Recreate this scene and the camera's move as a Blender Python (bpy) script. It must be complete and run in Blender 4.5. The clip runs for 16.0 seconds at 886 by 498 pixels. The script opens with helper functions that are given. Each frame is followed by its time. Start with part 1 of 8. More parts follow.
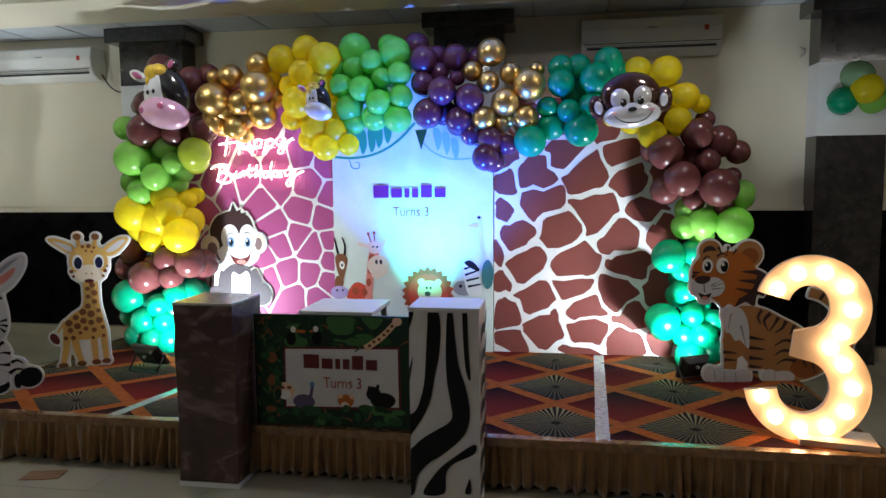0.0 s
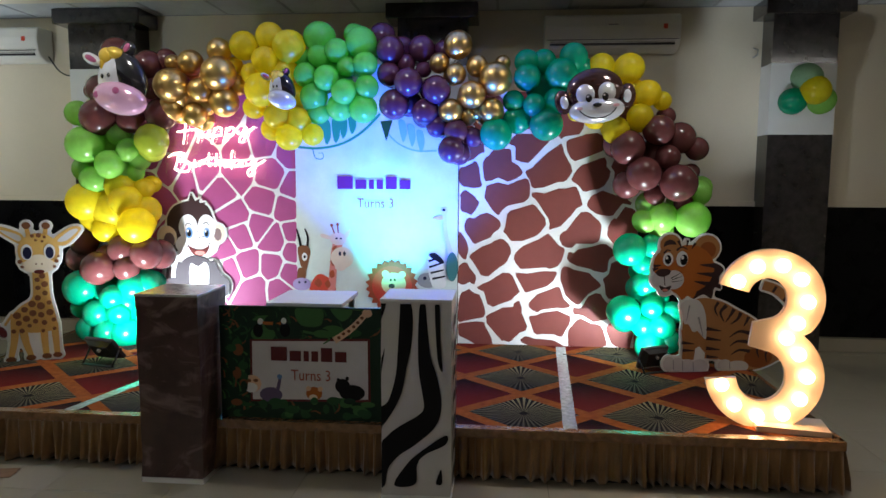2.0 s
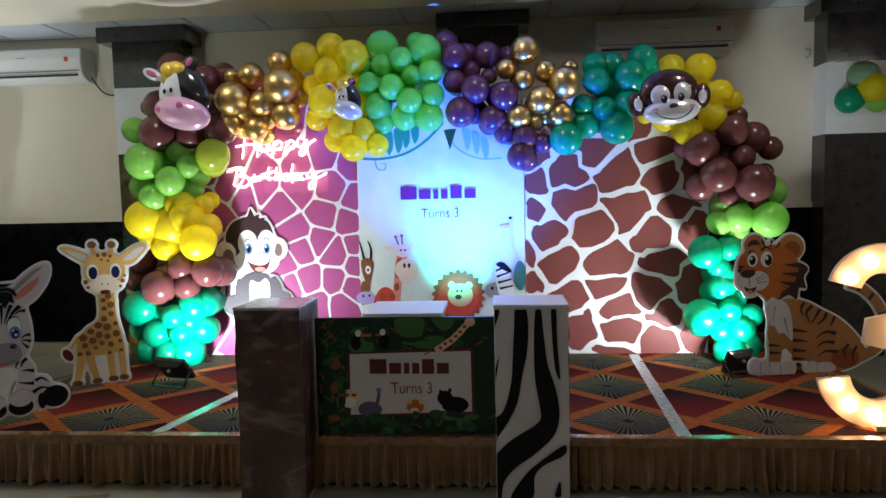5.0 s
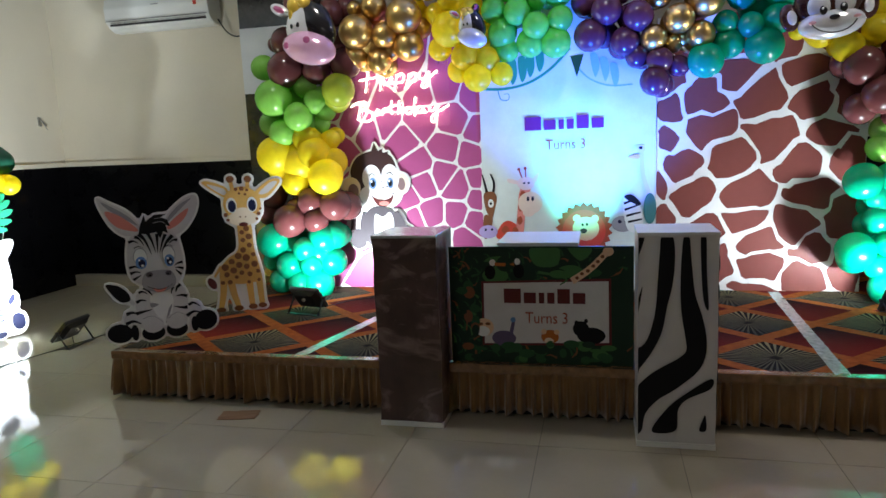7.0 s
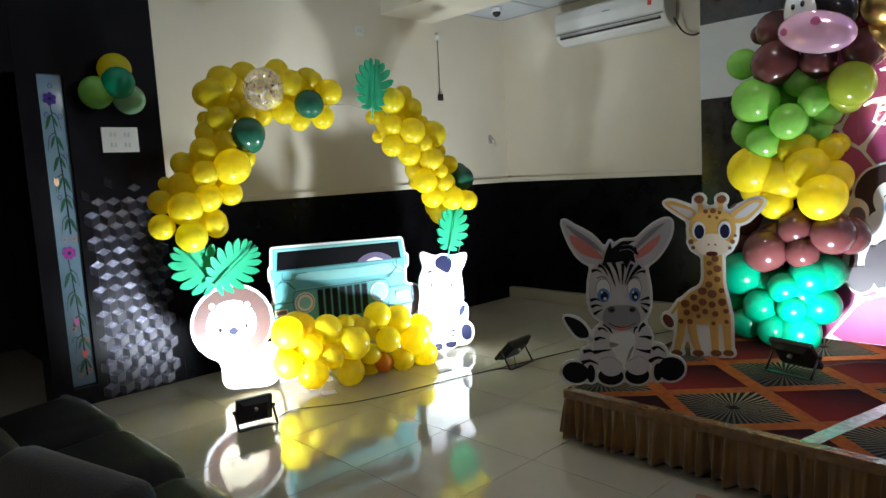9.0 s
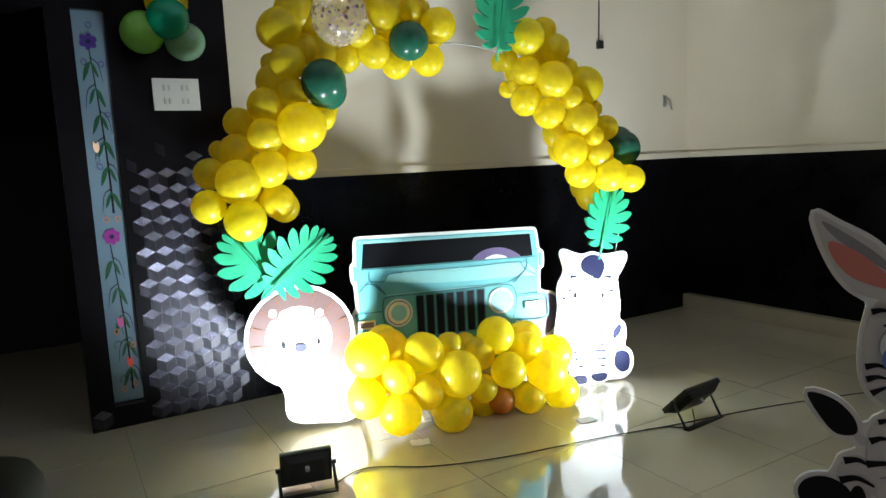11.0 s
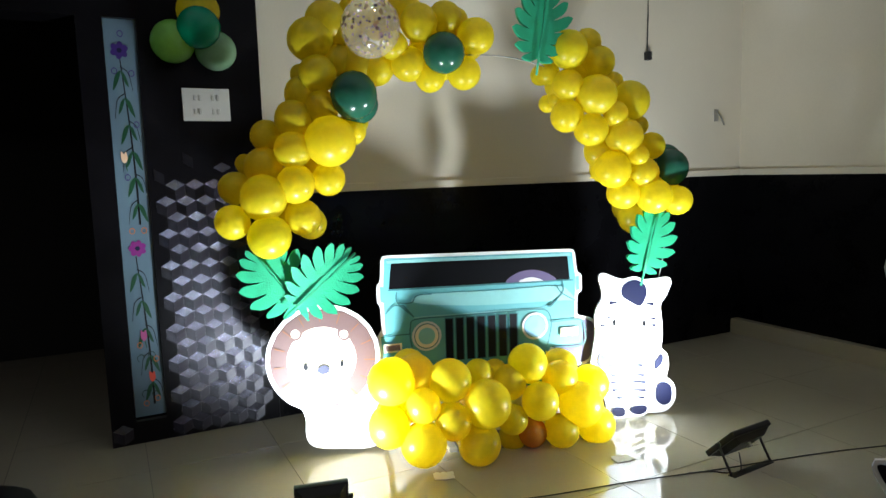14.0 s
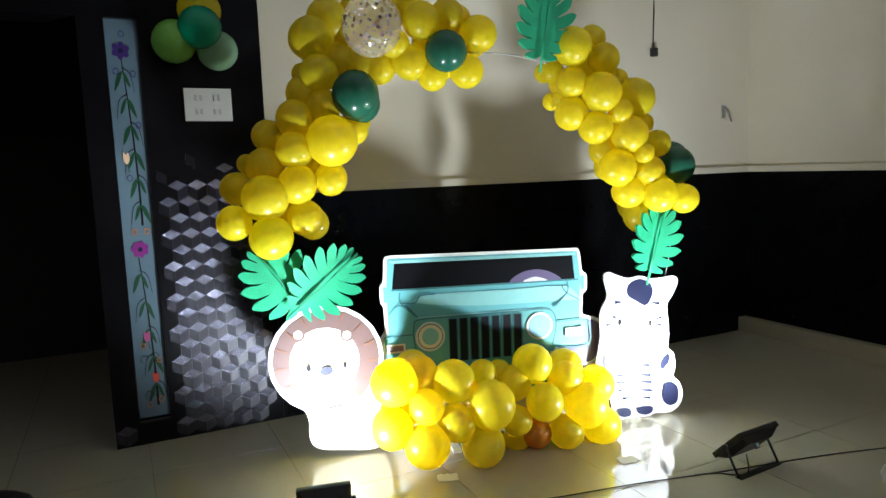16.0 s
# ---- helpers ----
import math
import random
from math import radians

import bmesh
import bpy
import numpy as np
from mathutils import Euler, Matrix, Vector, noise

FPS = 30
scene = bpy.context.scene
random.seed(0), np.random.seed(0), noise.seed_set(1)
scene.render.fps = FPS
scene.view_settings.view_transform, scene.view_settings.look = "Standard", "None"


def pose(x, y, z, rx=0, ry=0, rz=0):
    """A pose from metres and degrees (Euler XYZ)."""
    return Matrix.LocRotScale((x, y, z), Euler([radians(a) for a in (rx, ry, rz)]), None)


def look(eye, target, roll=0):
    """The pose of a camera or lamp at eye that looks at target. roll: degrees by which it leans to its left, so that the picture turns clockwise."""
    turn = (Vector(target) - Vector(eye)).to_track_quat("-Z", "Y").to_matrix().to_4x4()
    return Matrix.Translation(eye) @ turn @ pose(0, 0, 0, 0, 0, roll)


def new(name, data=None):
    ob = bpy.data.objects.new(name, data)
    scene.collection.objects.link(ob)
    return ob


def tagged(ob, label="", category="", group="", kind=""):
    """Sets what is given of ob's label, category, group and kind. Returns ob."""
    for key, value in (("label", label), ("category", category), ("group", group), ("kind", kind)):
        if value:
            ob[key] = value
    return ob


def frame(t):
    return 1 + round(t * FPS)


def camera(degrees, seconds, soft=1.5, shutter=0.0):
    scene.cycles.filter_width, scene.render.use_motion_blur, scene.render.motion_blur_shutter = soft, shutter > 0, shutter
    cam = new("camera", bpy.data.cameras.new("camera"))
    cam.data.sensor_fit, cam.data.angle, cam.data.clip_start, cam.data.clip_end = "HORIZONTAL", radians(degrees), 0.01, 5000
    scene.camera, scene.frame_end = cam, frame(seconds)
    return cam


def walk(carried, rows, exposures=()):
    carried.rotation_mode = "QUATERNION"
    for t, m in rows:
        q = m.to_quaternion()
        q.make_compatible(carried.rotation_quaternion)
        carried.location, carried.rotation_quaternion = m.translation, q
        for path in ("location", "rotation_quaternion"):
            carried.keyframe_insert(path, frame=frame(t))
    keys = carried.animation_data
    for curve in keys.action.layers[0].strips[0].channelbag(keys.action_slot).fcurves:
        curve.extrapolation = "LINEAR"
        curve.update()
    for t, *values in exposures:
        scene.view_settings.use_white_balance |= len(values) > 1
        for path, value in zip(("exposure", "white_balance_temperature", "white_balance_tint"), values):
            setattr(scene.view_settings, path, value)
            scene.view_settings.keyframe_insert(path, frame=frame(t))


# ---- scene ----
cam = camera(67.0, 16.0)
PATH = [
    (0, (-0.442, 1.787, 1.493), (-0.761, 3.753, 1.303), -0.5),
    (0.5, (-0.504, 1.783, 1.492), (-0.753, 3.76, 1.317), 0.4),
    (1, (-0.511, 1.761, 1.484), (-0.78, 3.735, 1.307), 0.7),
    (1.5, (-0.522, 1.779, 1.489), (-0.754, 3.755, 1.296), 0.7),
    (2, (-0.539, 1.775, 1.485), (-0.713, 3.756, 1.275), 0.3),
    (2.5, (-0.648, 1.812, 1.469), (-0.804, 3.8, 1.307), -0.2),
    (3, (-0.803, 1.931, 1.47), (-0.956, 3.921, 1.347), -0.1),
    (3.5, (-0.906, 1.956, 1.421), (-1.073, 3.945, 1.295), -2.5),
    (3.7, (-0.953, 1.958, 1.426), (-1.087, 3.944, 1.239), -2.2),
    (5.8, (-1.066, 1.748, 1.41), (-1.241, 3.735, 1.267), -0.9),
    (6, (-1.071, 1.772, 1.399), (-1.243, 3.759, 1.25), -1.2),
    (6.5, (-1.149, 1.738, 1.364), (-1.447, 3.7, 1.116), -0.5),
    (7, (-1.23, 1.837, 1.352), (-1.688, 3.758, 1.036), -2.4),
    (7.5, (-1.31, 1.86, 1.378), (-1.995, 3.706, 1.031), -2.1),
    (8, (-1.456, 1.981, 1.372), (-2.558, 3.62, 1.054), -3.7),
    (8.2, (-1.51, 2.062, 1.387), (-2.729, 3.622, 1.103), -3.8),
    (8.5, (-1.643, 2.167, 1.39), (-3.022, 3.59, 1.112), -3.0),
    (9, (-1.931, 2.26, 1.389), (-3.369, 3.632, 1.164), -3.2),
    (9.2, (-2.001, 2.305, 1.383), (-3.461, 3.645, 1.11), -3.9),
    (9.5, (-2.192, 2.452, 1.359), (-3.708, 3.733, 1.118), -4.8),
    (10, (-2.439, 2.727, 1.324), (-4.083, 3.838, 1.077), -5.4),
    (10.2, (-2.55, 2.861, 1.273), (-4.219, 3.935, 1.023), -4.9),
    (12.5, (-3.03, 3.423, 1.361), (-4.796, 4.338, 1.143), -1.7),
    (13, (-3.024, 3.412, 1.359), (-4.804, 4.303, 1.17), -1.8),
    (13.5, (-3.018, 3.393, 1.357), (-4.795, 4.28, 1.128), -1.4),
    (14, (-2.996, 3.37, 1.358), (-4.774, 4.256, 1.125), -1.7),
    (14.5, (-3.007, 3.394, 1.365), (-4.785, 4.28, 1.126), -1.6),
    (15, (-3.013, 3.39, 1.356), (-4.791, 4.272, 1.111), -1.7),
    (15.5, (-3.01, 3.395, 1.365), (-4.795, 4.268, 1.132), -1.8),
    (16, (-3.011, 3.401, 1.368), (-4.798, 4.266, 1.127), -2.0),
]
walk(cam, [(t, look(eye, target, roll)) for t, eye, target, roll in PATH], exposures=((0, 0.48), (7.5, 0.42), (8.5, 0.17), (9.2, 0.12), (9.7, 0.26), (10.2, 0.3), (12.5, 0.0), (16, 0.0)))

# ---- world, lights and exposure ----
world = bpy.data.worlds.new("World")
scene.world = world
world.use_nodes = True
world.node_tree.nodes["Background"].inputs[0].default_value = (0.6, 0.7, 1.0, 1)
world.node_tree.nodes["Background"].inputs[1].default_value = 0.03


def spot(name, eye, target, watts, angle, colour, radius=0.05, blend=0.6):
    data = bpy.data.lights.new(name, "SPOT")
    data.energy, data.spot_size, data.spot_blend = watts, radians(angle), blend
    data.color, data.shadow_soft_size = colour, radius
    ob = new(name, data)
    ob.matrix_world = look(eye, target)
    return ob


def area(name, eye, target, watts, sx, sy, colour):
    data = bpy.data.lights.new(name, "AREA")
    data.energy, data.shape, data.size, data.size_y, data.color = watts, "RECTANGLE", sx, sy, colour
    ob = new(name, data)
    ob.matrix_world = look(eye, target)
    return ob


COOL = (0.8, 0.91, 1.0)
# floodlights on the floor in front of the balloon arch
spot("arch_flood_beam", (-5.55, 4.07, 0.13), (-6.05, 4.48, 0.95), 150, 152, COOL, 0.05, 0.85)
spot("arch_flood_beam", (-5.09, 5.84, 0.13), (-5.8, 5.7, 0.95), 170, 144, COOL, 0.05, 0.85)
# stage floodlights
spot("stage_flood_beam", (-3.1, 5.97, 0.38), (-3.05, 6.6, 1.05), 84, 155, COOL, 0.05, 0.8)
spot("stage_flood_beam", (0.4, 6.06, 0.4), (0.12, 6.65, 0.85), 225, 150, COOL, 0.05, 1.0)
# colour-changing par lamp behind the counter
spot("par_beam", (-1.3, 6.05, 0.42), (-1.36, 6.62, 1.0), 95, 46, (0.05, 0.9, 0.75), 0.04, 1.0)
spot("par_beam", (-1.2, 5.86, 0.42), (-1.25, 6.5, 1.9), 470, 84, (0.03, 0.14, 1.0), 0.04, 0.9)
# unseen ceiling lamps: one behind the camera, small downlights above the stage front
area("hall_lamp_beam", (-2.9, -0.2, 2.9), (-2.9, -0.2, 0), 22, 1.2, 0.3, (1.0, 0.96, 0.9))
# fill lamp added past the stage to lift the dark right side
area("hall_lamp_beam", (2.9, 4.7, 2.9), (2.9, 4.7, 0), 1.5, 1.2, 0.3, (1.0, 0.96, 0.9))
DOWNLIGHTS = ((-3.1, 5.5), (-1.25, 5.5), (0.6, 5.5))
for x, y in DOWNLIGHTS:
    area("downlight_beam", (x, y, 2.9), (x, y, 0), 6, 0.14, 0.14, (1.0, 0.97, 0.92))

# ---- materials ----
def mat(name, colour, rough=0.5, metal=0.0, vary=0.12, scale=6.0, bump=0.0, grain=120.0, coat=0.0, sheen=0.0, spec=0.5, sub=0.0, islands=0.0, objects=0.0):
    m = bpy.data.materials.new(name)
    m.use_nodes = True
    nt = m.node_tree
    b = nt.nodes["Principled BSDF"]
    b.inputs["Roughness"].default_value = rough
    b.inputs["Metallic"].default_value = metal
    b.inputs["Specular IOR Level"].default_value = spec
    b.inputs["Coat Weight"].default_value = coat
    b.inputs["Coat Roughness"].default_value = 0.08
    b.inputs["Sheen Weight"].default_value = sheen
    b.inputs["Subsurface Weight"].default_value = sub
    b.inputs["Subsurface Radius"].default_value = (0.03, 0.03, 0.03)
    tc = nt.nodes.new("ShaderNodeTexCoord")
    n1 = nt.nodes.new("ShaderNodeTexNoise")
    n1.inputs["Scale"].default_value, n1.inputs["Detail"].default_value = scale, 4
    nt.links.new(tc.outputs["Object"], n1.inputs["Vector"])
    n2 = nt.nodes.new("ShaderNodeTexNoise")
    n2.inputs["Scale"].default_value, n2.inputs["Detail"].default_value = grain, 2
    nt.links.new(tc.outputs["Object"], n2.inputs["Vector"])
    add = nt.nodes.new("ShaderNodeMath")
    add.operation = "MULTIPLY_ADD"
    nt.links.new(n2.outputs["Fac"], add.inputs[0])
    add.inputs[1].default_value = 0.35
    nt.links.new(n1.outputs["Fac"], add.inputs[2])
    last = add.outputs[0]
    if islands or objects:
        src = nt.nodes.new("ShaderNodeNewGeometry").outputs["Random Per Island"] if islands else nt.nodes.new("ShaderNodeObjectInfo").outputs["Random"]
        a2 = nt.nodes.new("ShaderNodeMath")
        a2.operation = "MULTIPLY_ADD"
        nt.links.new(src, a2.inputs[0])
        a2.inputs[1].default_value = islands or objects
        nt.links.new(last, a2.inputs[2])
        last = a2.outputs[0]
    ramp = nt.nodes.new("ShaderNodeMapRange")
    ramp.inputs["From Min"].default_value, ramp.inputs["From Max"].default_value = 0.35, 1.0 + (islands or objects)
    ramp.inputs["To Min"].default_value, ramp.inputs["To Max"].default_value = 1 - vary, 1 + vary
    nt.links.new(last, ramp.inputs["Value"])
    mul = nt.nodes.new("ShaderNodeVectorMath")
    mul.operation = "SCALE"
    mul.inputs[0].default_value = colour
    nt.links.new(ramp.outputs[0], mul.inputs["Scale"])
    nt.links.new(mul.outputs[0], b.inputs["Base Color"])
    rr = nt.nodes.new("ShaderNodeMapRange")
    rr.inputs["To Min"].default_value, rr.inputs["To Max"].default_value = max(rough - 0.06, 0.02), min(rough + 0.06, 1)
    nt.links.new(n1.outputs["Fac"], rr.inputs["Value"])
    nt.links.new(rr.outputs[0], b.inputs["Roughness"])
    if bump:
        bp = nt.nodes.new("ShaderNodeBump")
        bp.inputs["Strength"].default_value, bp.inputs["Distance"].default_value = bump, 0.004
        nt.links.new(n2.outputs["Fac"], bp.inputs["Height"])
        nt.links.new(bp.outputs[0], b.inputs["Normal"])
    return m


def glow(name, colour, strength):
    m = bpy.data.materials.new(name)
    m.use_nodes = True
    b = m.node_tree.nodes["Principled BSDF"]
    b.inputs["Base Color"].default_value = (*colour, 1)
    b.inputs["Emission Color"].default_value = (*colour, 1)
    b.inputs["Emission Strength"].default_value = strength
    return m


def glass(name, colour, rough=0.0, alpha=1.0):
    m = bpy.data.materials.new(name)
    m.use_nodes = True
    b = m.node_tree.nodes["Principled BSDF"]
    b.inputs["Base Color"].default_value = (*colour, 1)
    b.inputs["Roughness"].default_value = rough
    b.inputs["Transmission Weight"].default_value = 1.0
    b.inputs["IOR"].default_value = 1.02 if alpha < 1 else 1.45
    b.inputs["Coat Weight"].default_value = 1.0
    return m


CREAM = mat("cream_paint", (0.7, 0.63, 0.5), 0.6, vary=0.07, scale=1.3, bump=0.08, grain=90)
DADO = mat("black_laminate", (0.0035, 0.0033, 0.004), 0.28, vary=0.4, scale=5, grain=60, bump=0.05, spec=0.1)
PANELLING = mat("dark_wood_laminate", (0.0045, 0.004, 0.005), 0.32, vary=0.4, scale=4, grain=70, bump=0.06, spec=0.1)
TILE = mat("beige_vitrified_tile", (0.4, 0.36, 0.28), 0.06, vary=0.06, scale=3, grain=40, coat=0.3, objects=0.1)
TILE_FAR = mat("beige_vitrified_tile_far", (0.4, 0.36, 0.28), 0.06, vary=0.06, scale=3, grain=40, coat=0.3, islands=0.1)
GROUT = mat("grout", (0.14, 0.12, 0.1), 0.8)
CEIL = mat("ceiling_tile", (0.5, 0.52, 0.54), 0.8, vary=0.1, scale=9, bump=0.2, grain=200)
CEIL_GRID = mat("ceiling_grid", (0.3, 0.31, 0.33), 0.5)
GRANITE = mat("dark_granite", (0.03, 0.026, 0.026), 0.18, vary=0.6, scale=14, grain=90, coat=0.4)
WHITE = mat("white_paint", (0.72, 0.73, 0.74), 0.5, vary=0.05)
PLASTIC = mat("white_plastic", (0.74, 0.73, 0.69), 0.35, vary=0.04)
BLACK = mat("black_plastic", (0.015, 0.015, 0.016), 0.4, vary=0.25)
DARK = mat("near_black", (0.01, 0.01, 0.011), 0.8)
CARDBOARD = mat("foam_board_edge", (0.8, 0.8, 0.78), 0.6, vary=0.05)


def marble_paper():
    """Dark brown marble print on creased paper, with pale streaks."""
    m = mat("brown_marble_paper", (0.06, 0.03, 0.026), 0.36, vary=0.6, scale=5, bump=0.6, grain=14, coat=0.15)
    nt = m.node_tree
    b = nt.nodes["Principled BSDF"]
    old = b.inputs["Base Color"].links[0].from_socket
    tc = nt.nodes.new("ShaderNodeTexCoord")
    mp = nt.nodes.new("ShaderNodeMapping")
    mp.inputs["Rotation"].default_value = (0.3, 0.5, 0.4)
    mp.inputs["Scale"].default_value = (1.0, 1.0, 1.9)
    nt.links.new(tc.outputs["Object"], mp.inputs[0])
    nz = nt.nodes.new("ShaderNodeTexNoise")
    nz.inputs["Scale"].default_value, nz.inputs["Detail"].default_value, nz.inputs["Distortion"].default_value = 4.0, 8, 2.2
    nt.links.new(mp.outputs[0], nz.inputs["Vector"])
    rg = nt.nodes.new("ShaderNodeMapRange")
    rg.inputs["From Min"].default_value, rg.inputs["From Max"].default_value = 0.52, 0.76
    nt.links.new(nz.outputs["Fac"], rg.inputs["Value"])
    mx = nt.nodes.new("ShaderNodeMix")
    mx.data_type = "RGBA"
    nt.links.new(rg.outputs[0], mx.inputs[0])
    nt.links.new(old, mx.inputs[6])
    mx.inputs[7].default_value = (0.25, 0.17, 0.155, 1)
    nt.links.new(mx.outputs[2], b.inputs["Base Color"])
    return m


BROWN_PAPER = marble_paper()
FABRIC = mat("gold_brown_satin", (0.2, 0.1, 0.027), 0.4, vary=0.3, scale=10, sheen=0.4, bump=0.3, grain=300)
TAPE = mat("clear_tape", (0.42, 0.44, 0.42), 0.12, vary=0.35, scale=30, coat=0.6, bump=0.5, grain=60)
TAPE_BROWN = mat("taped_satin_hem", (0.2, 0.1, 0.035), 0.2, vary=0.4, scale=30, coat=0.7, bump=1.0, grain=45)
LEATHER = mat("dark_brown_leather", (0.007, 0.005, 0.004), 0.55, spec=0.25, vary=0.3, scale=7, bump=0.35, grain=180)
COVER = mat("black_chair_cover", (0.008, 0.008, 0.009), 0.7, vary=0.3, bump=0.3, grain=200, sheen=0.2)
SASH = mat("gold_satin_sash", (0.36, 0.24, 0.14), 0.38, vary=0.2, scale=12, sheen=0.3, bump=0.3, grain=60)
LEAF = mat("green_foam_leaf", (0.015, 0.38, 0.18), 0.55, vary=0.2, scale=14, bump=0.6, grain=160)
LEAF_RIB = mat("green_foam_rib", (0.01, 0.27, 0.12), 0.55, vary=0.2, scale=14, bump=0.6, grain=160)
STEEL = mat("steel", (0.5, 0.5, 0.5), 0.3, metal=1.0)
PLASTIC_GREY = mat("grey_plastic", (0.34, 0.33, 0.32), 0.5)
WIRE = mat("black_cable", (0.01, 0.01, 0.01), 0.5)


def latex(name, colour, rough=0.22, thin=0.42):
    """Thin rubber: part of the light shines through the skin."""
    m = mat(name, colour, rough, vary=0.1, scale=4, grain=30, coat=0.3, objects=0.3)
    nt = m.node_tree
    b = nt.nodes["Principled BSDF"]
    tr = nt.nodes.new("ShaderNodeBsdfTranslucent")
    nt.links.new(b.inputs["Base Color"].links[0].from_socket, tr.inputs["Color"])
    mx = nt.nodes.new("ShaderNodeMixShader")
    mx.inputs[0].default_value = thin
    nt.links.new(b.outputs[0], mx.inputs[1])
    nt.links.new(tr.outputs[0], mx.inputs[2])
    nt.links.new(mx.outputs[0], nt.nodes["Material Output"].inputs[0])
    return m


B_YELLOW = latex("yellow_latex", (0.96, 0.82, 0.03), 0.34, 0.6)
B_LIME = latex("lime_latex", (0.33, 0.72, 0.13))
B_OLIVE = latex("yellow_green_latex", (0.5, 0.6, 0.06))
B_GREEN = latex("mint_green_latex", (0.16, 0.74, 0.13))
B_TEAL = latex("teal_green_latex", (0.0, 0.42, 0.22))
B_MAROON = latex("maroon_latex", (0.15, 0.045, 0.045), 0.22, 0.25)
B_PLUM = latex("plum_latex", (0.1, 0.03, 0.075), 0.22, 0.25)
B_SAGE = latex("dark_sage_latex", (0.03, 0.17, 0.1))
B_MINT = latex("pale_mint_latex", (0.33, 0.55, 0.34))
B_ORANGE = latex("orange_latex", (0.75, 0.3, 0.03))
B_GOLD = mat("chrome_gold_latex", (0.66, 0.44, 0.15), 0.34, metal=1.0, vary=0.06, scale=3)


def ink(name, colour, rough=0.45):
    return mat("print_" + name, colour, rough, vary=0.06, scale=12, grain=60, spec=0.08 if max(colour) < 0.02 else 0.25)


INK = {n: ink(n, c) for n, c in {
    "white": (0.78, 0.78, 0.76), "grey": (0.3, 0.29, 0.31), "light": (0.62, 0.6, 0.6), "black": (0.012, 0.012, 0.014),
    "pink": (0.7, 0.24, 0.2), "blue": (0.12, 0.25, 0.5), "navy": (0.008, 0.01, 0.04), "yellow": (0.7, 0.42, 0.12),
    "brown": (0.2, 0.075, 0.03), "maroon": (0.12, 0.02, 0.02), "orange": (0.48, 0.14, 0.025), "cream": (0.8, 0.68, 0.52),
    "red": (0.6, 0.07, 0.04), "teal": (0.12, 0.36, 0.34), "teal_dark": (0.05, 0.17, 0.18), "teal_light": (0.25, 0.52, 0.5),
    "violet": (0.12, 0.09, 0.17), "green": (0.02, 0.08, 0.03), "green_dark": (0.01, 0.032, 0.018), "green_light": (0.05, 0.15, 0.045),
    "lilac": (0.42, 0.34, 0.6), "rose": (0.22, 0.14, 0.14), "amber": (0.75, 0.5, 0.32), "leaf": (0.03, 0.3, 0.17),
    "giraffe": (0.2, 0.055, 0.045), "magenta": (0.4, 0.08, 0.22), "panel": (0.66, 0.72, 0.66), "purple": (0.16, 0.02, 0.14),
    "darkbrown": (0.05, 0.025, 0.025), "flesh": (0.75, 0.6, 0.5), "redbrown": (0.36, 0.07, 0.03), "mauve": (0.55, 0.42, 0.56), "ape": (0.085, 0.07, 0.08), "mane": (0.12, 0.07, 0.065), "void": (0.004, 0.004, 0.005), "tan": (0.44, 0.2, 0.07), "leaf_green": (0.01, 0.06, 0.025), "indigo": (0.045, 0.02, 0.14), "plum": (0.2, 0.02, 0.17), "rust": (0.3, 0.085, 0.02), "sky": (0.25, 0.5, 0.68), "jeep": (0.13, 0.4, 0.42), "jeep_light": (0.24, 0.52, 0.5)}.items()}

# ---- building helpers ----
def finish(name, bm, material, parent=None, smooth=False):
    me = bpy.data.meshes.new(name)
    bm.normal_update()
    bm.to_mesh(me)
    bm.free()
    for m in material if isinstance(material, (list, tuple)) else [material]:
        me.materials.append(m)
    if smooth:
        me.shade_smooth()
    ob = new(name, me)
    if parent:
        ob.parent = parent
    return ob


def part(name, bm, material, parent, label="", smooth=False):
    ob = finish(name, bm, material, parent, smooth)
    return tagged(ob, label) if label else ob


def thing(name, m, label, category, group="", kind=""):
    ob = new(name)
    ob.empty_display_size = 0.1
    ob.matrix_world = m
    return tagged(ob, label, category, group, kind)


def box(bm, x0, y0, z0, x1, y1, z1, bevel=0.0, mi=0):
    vs = [bm.verts.new(v) for v in ((x0, y0, z0), (x1, y0, z0), (x1, y1, z0), (x0, y1, z0), (x0, y0, z1), (x1, y0, z1), (x1, y1, z1), (x0, y1, z1))]
    fs = [bm.faces.new([vs[i] for i in q]) for q in ((3, 2, 1, 0), (4, 5, 6, 7), (0, 1, 5, 4), (1, 2, 6, 5), (2, 3, 7, 6), (3, 0, 4, 7))]
    for f in fs:
        f.material_index = mi
    if bevel:
        es = list({e for f in fs for e in f.edges})
        bmesh.ops.bevel(bm, geom=es, offset=bevel, segments=2, affect="EDGES", profile=0.6)
    return bm


def boxes(*dims, bevel=0.0):
    bm = bmesh.new()
    for d in dims:
        box(bm, *d, bevel=bevel)
    return bm


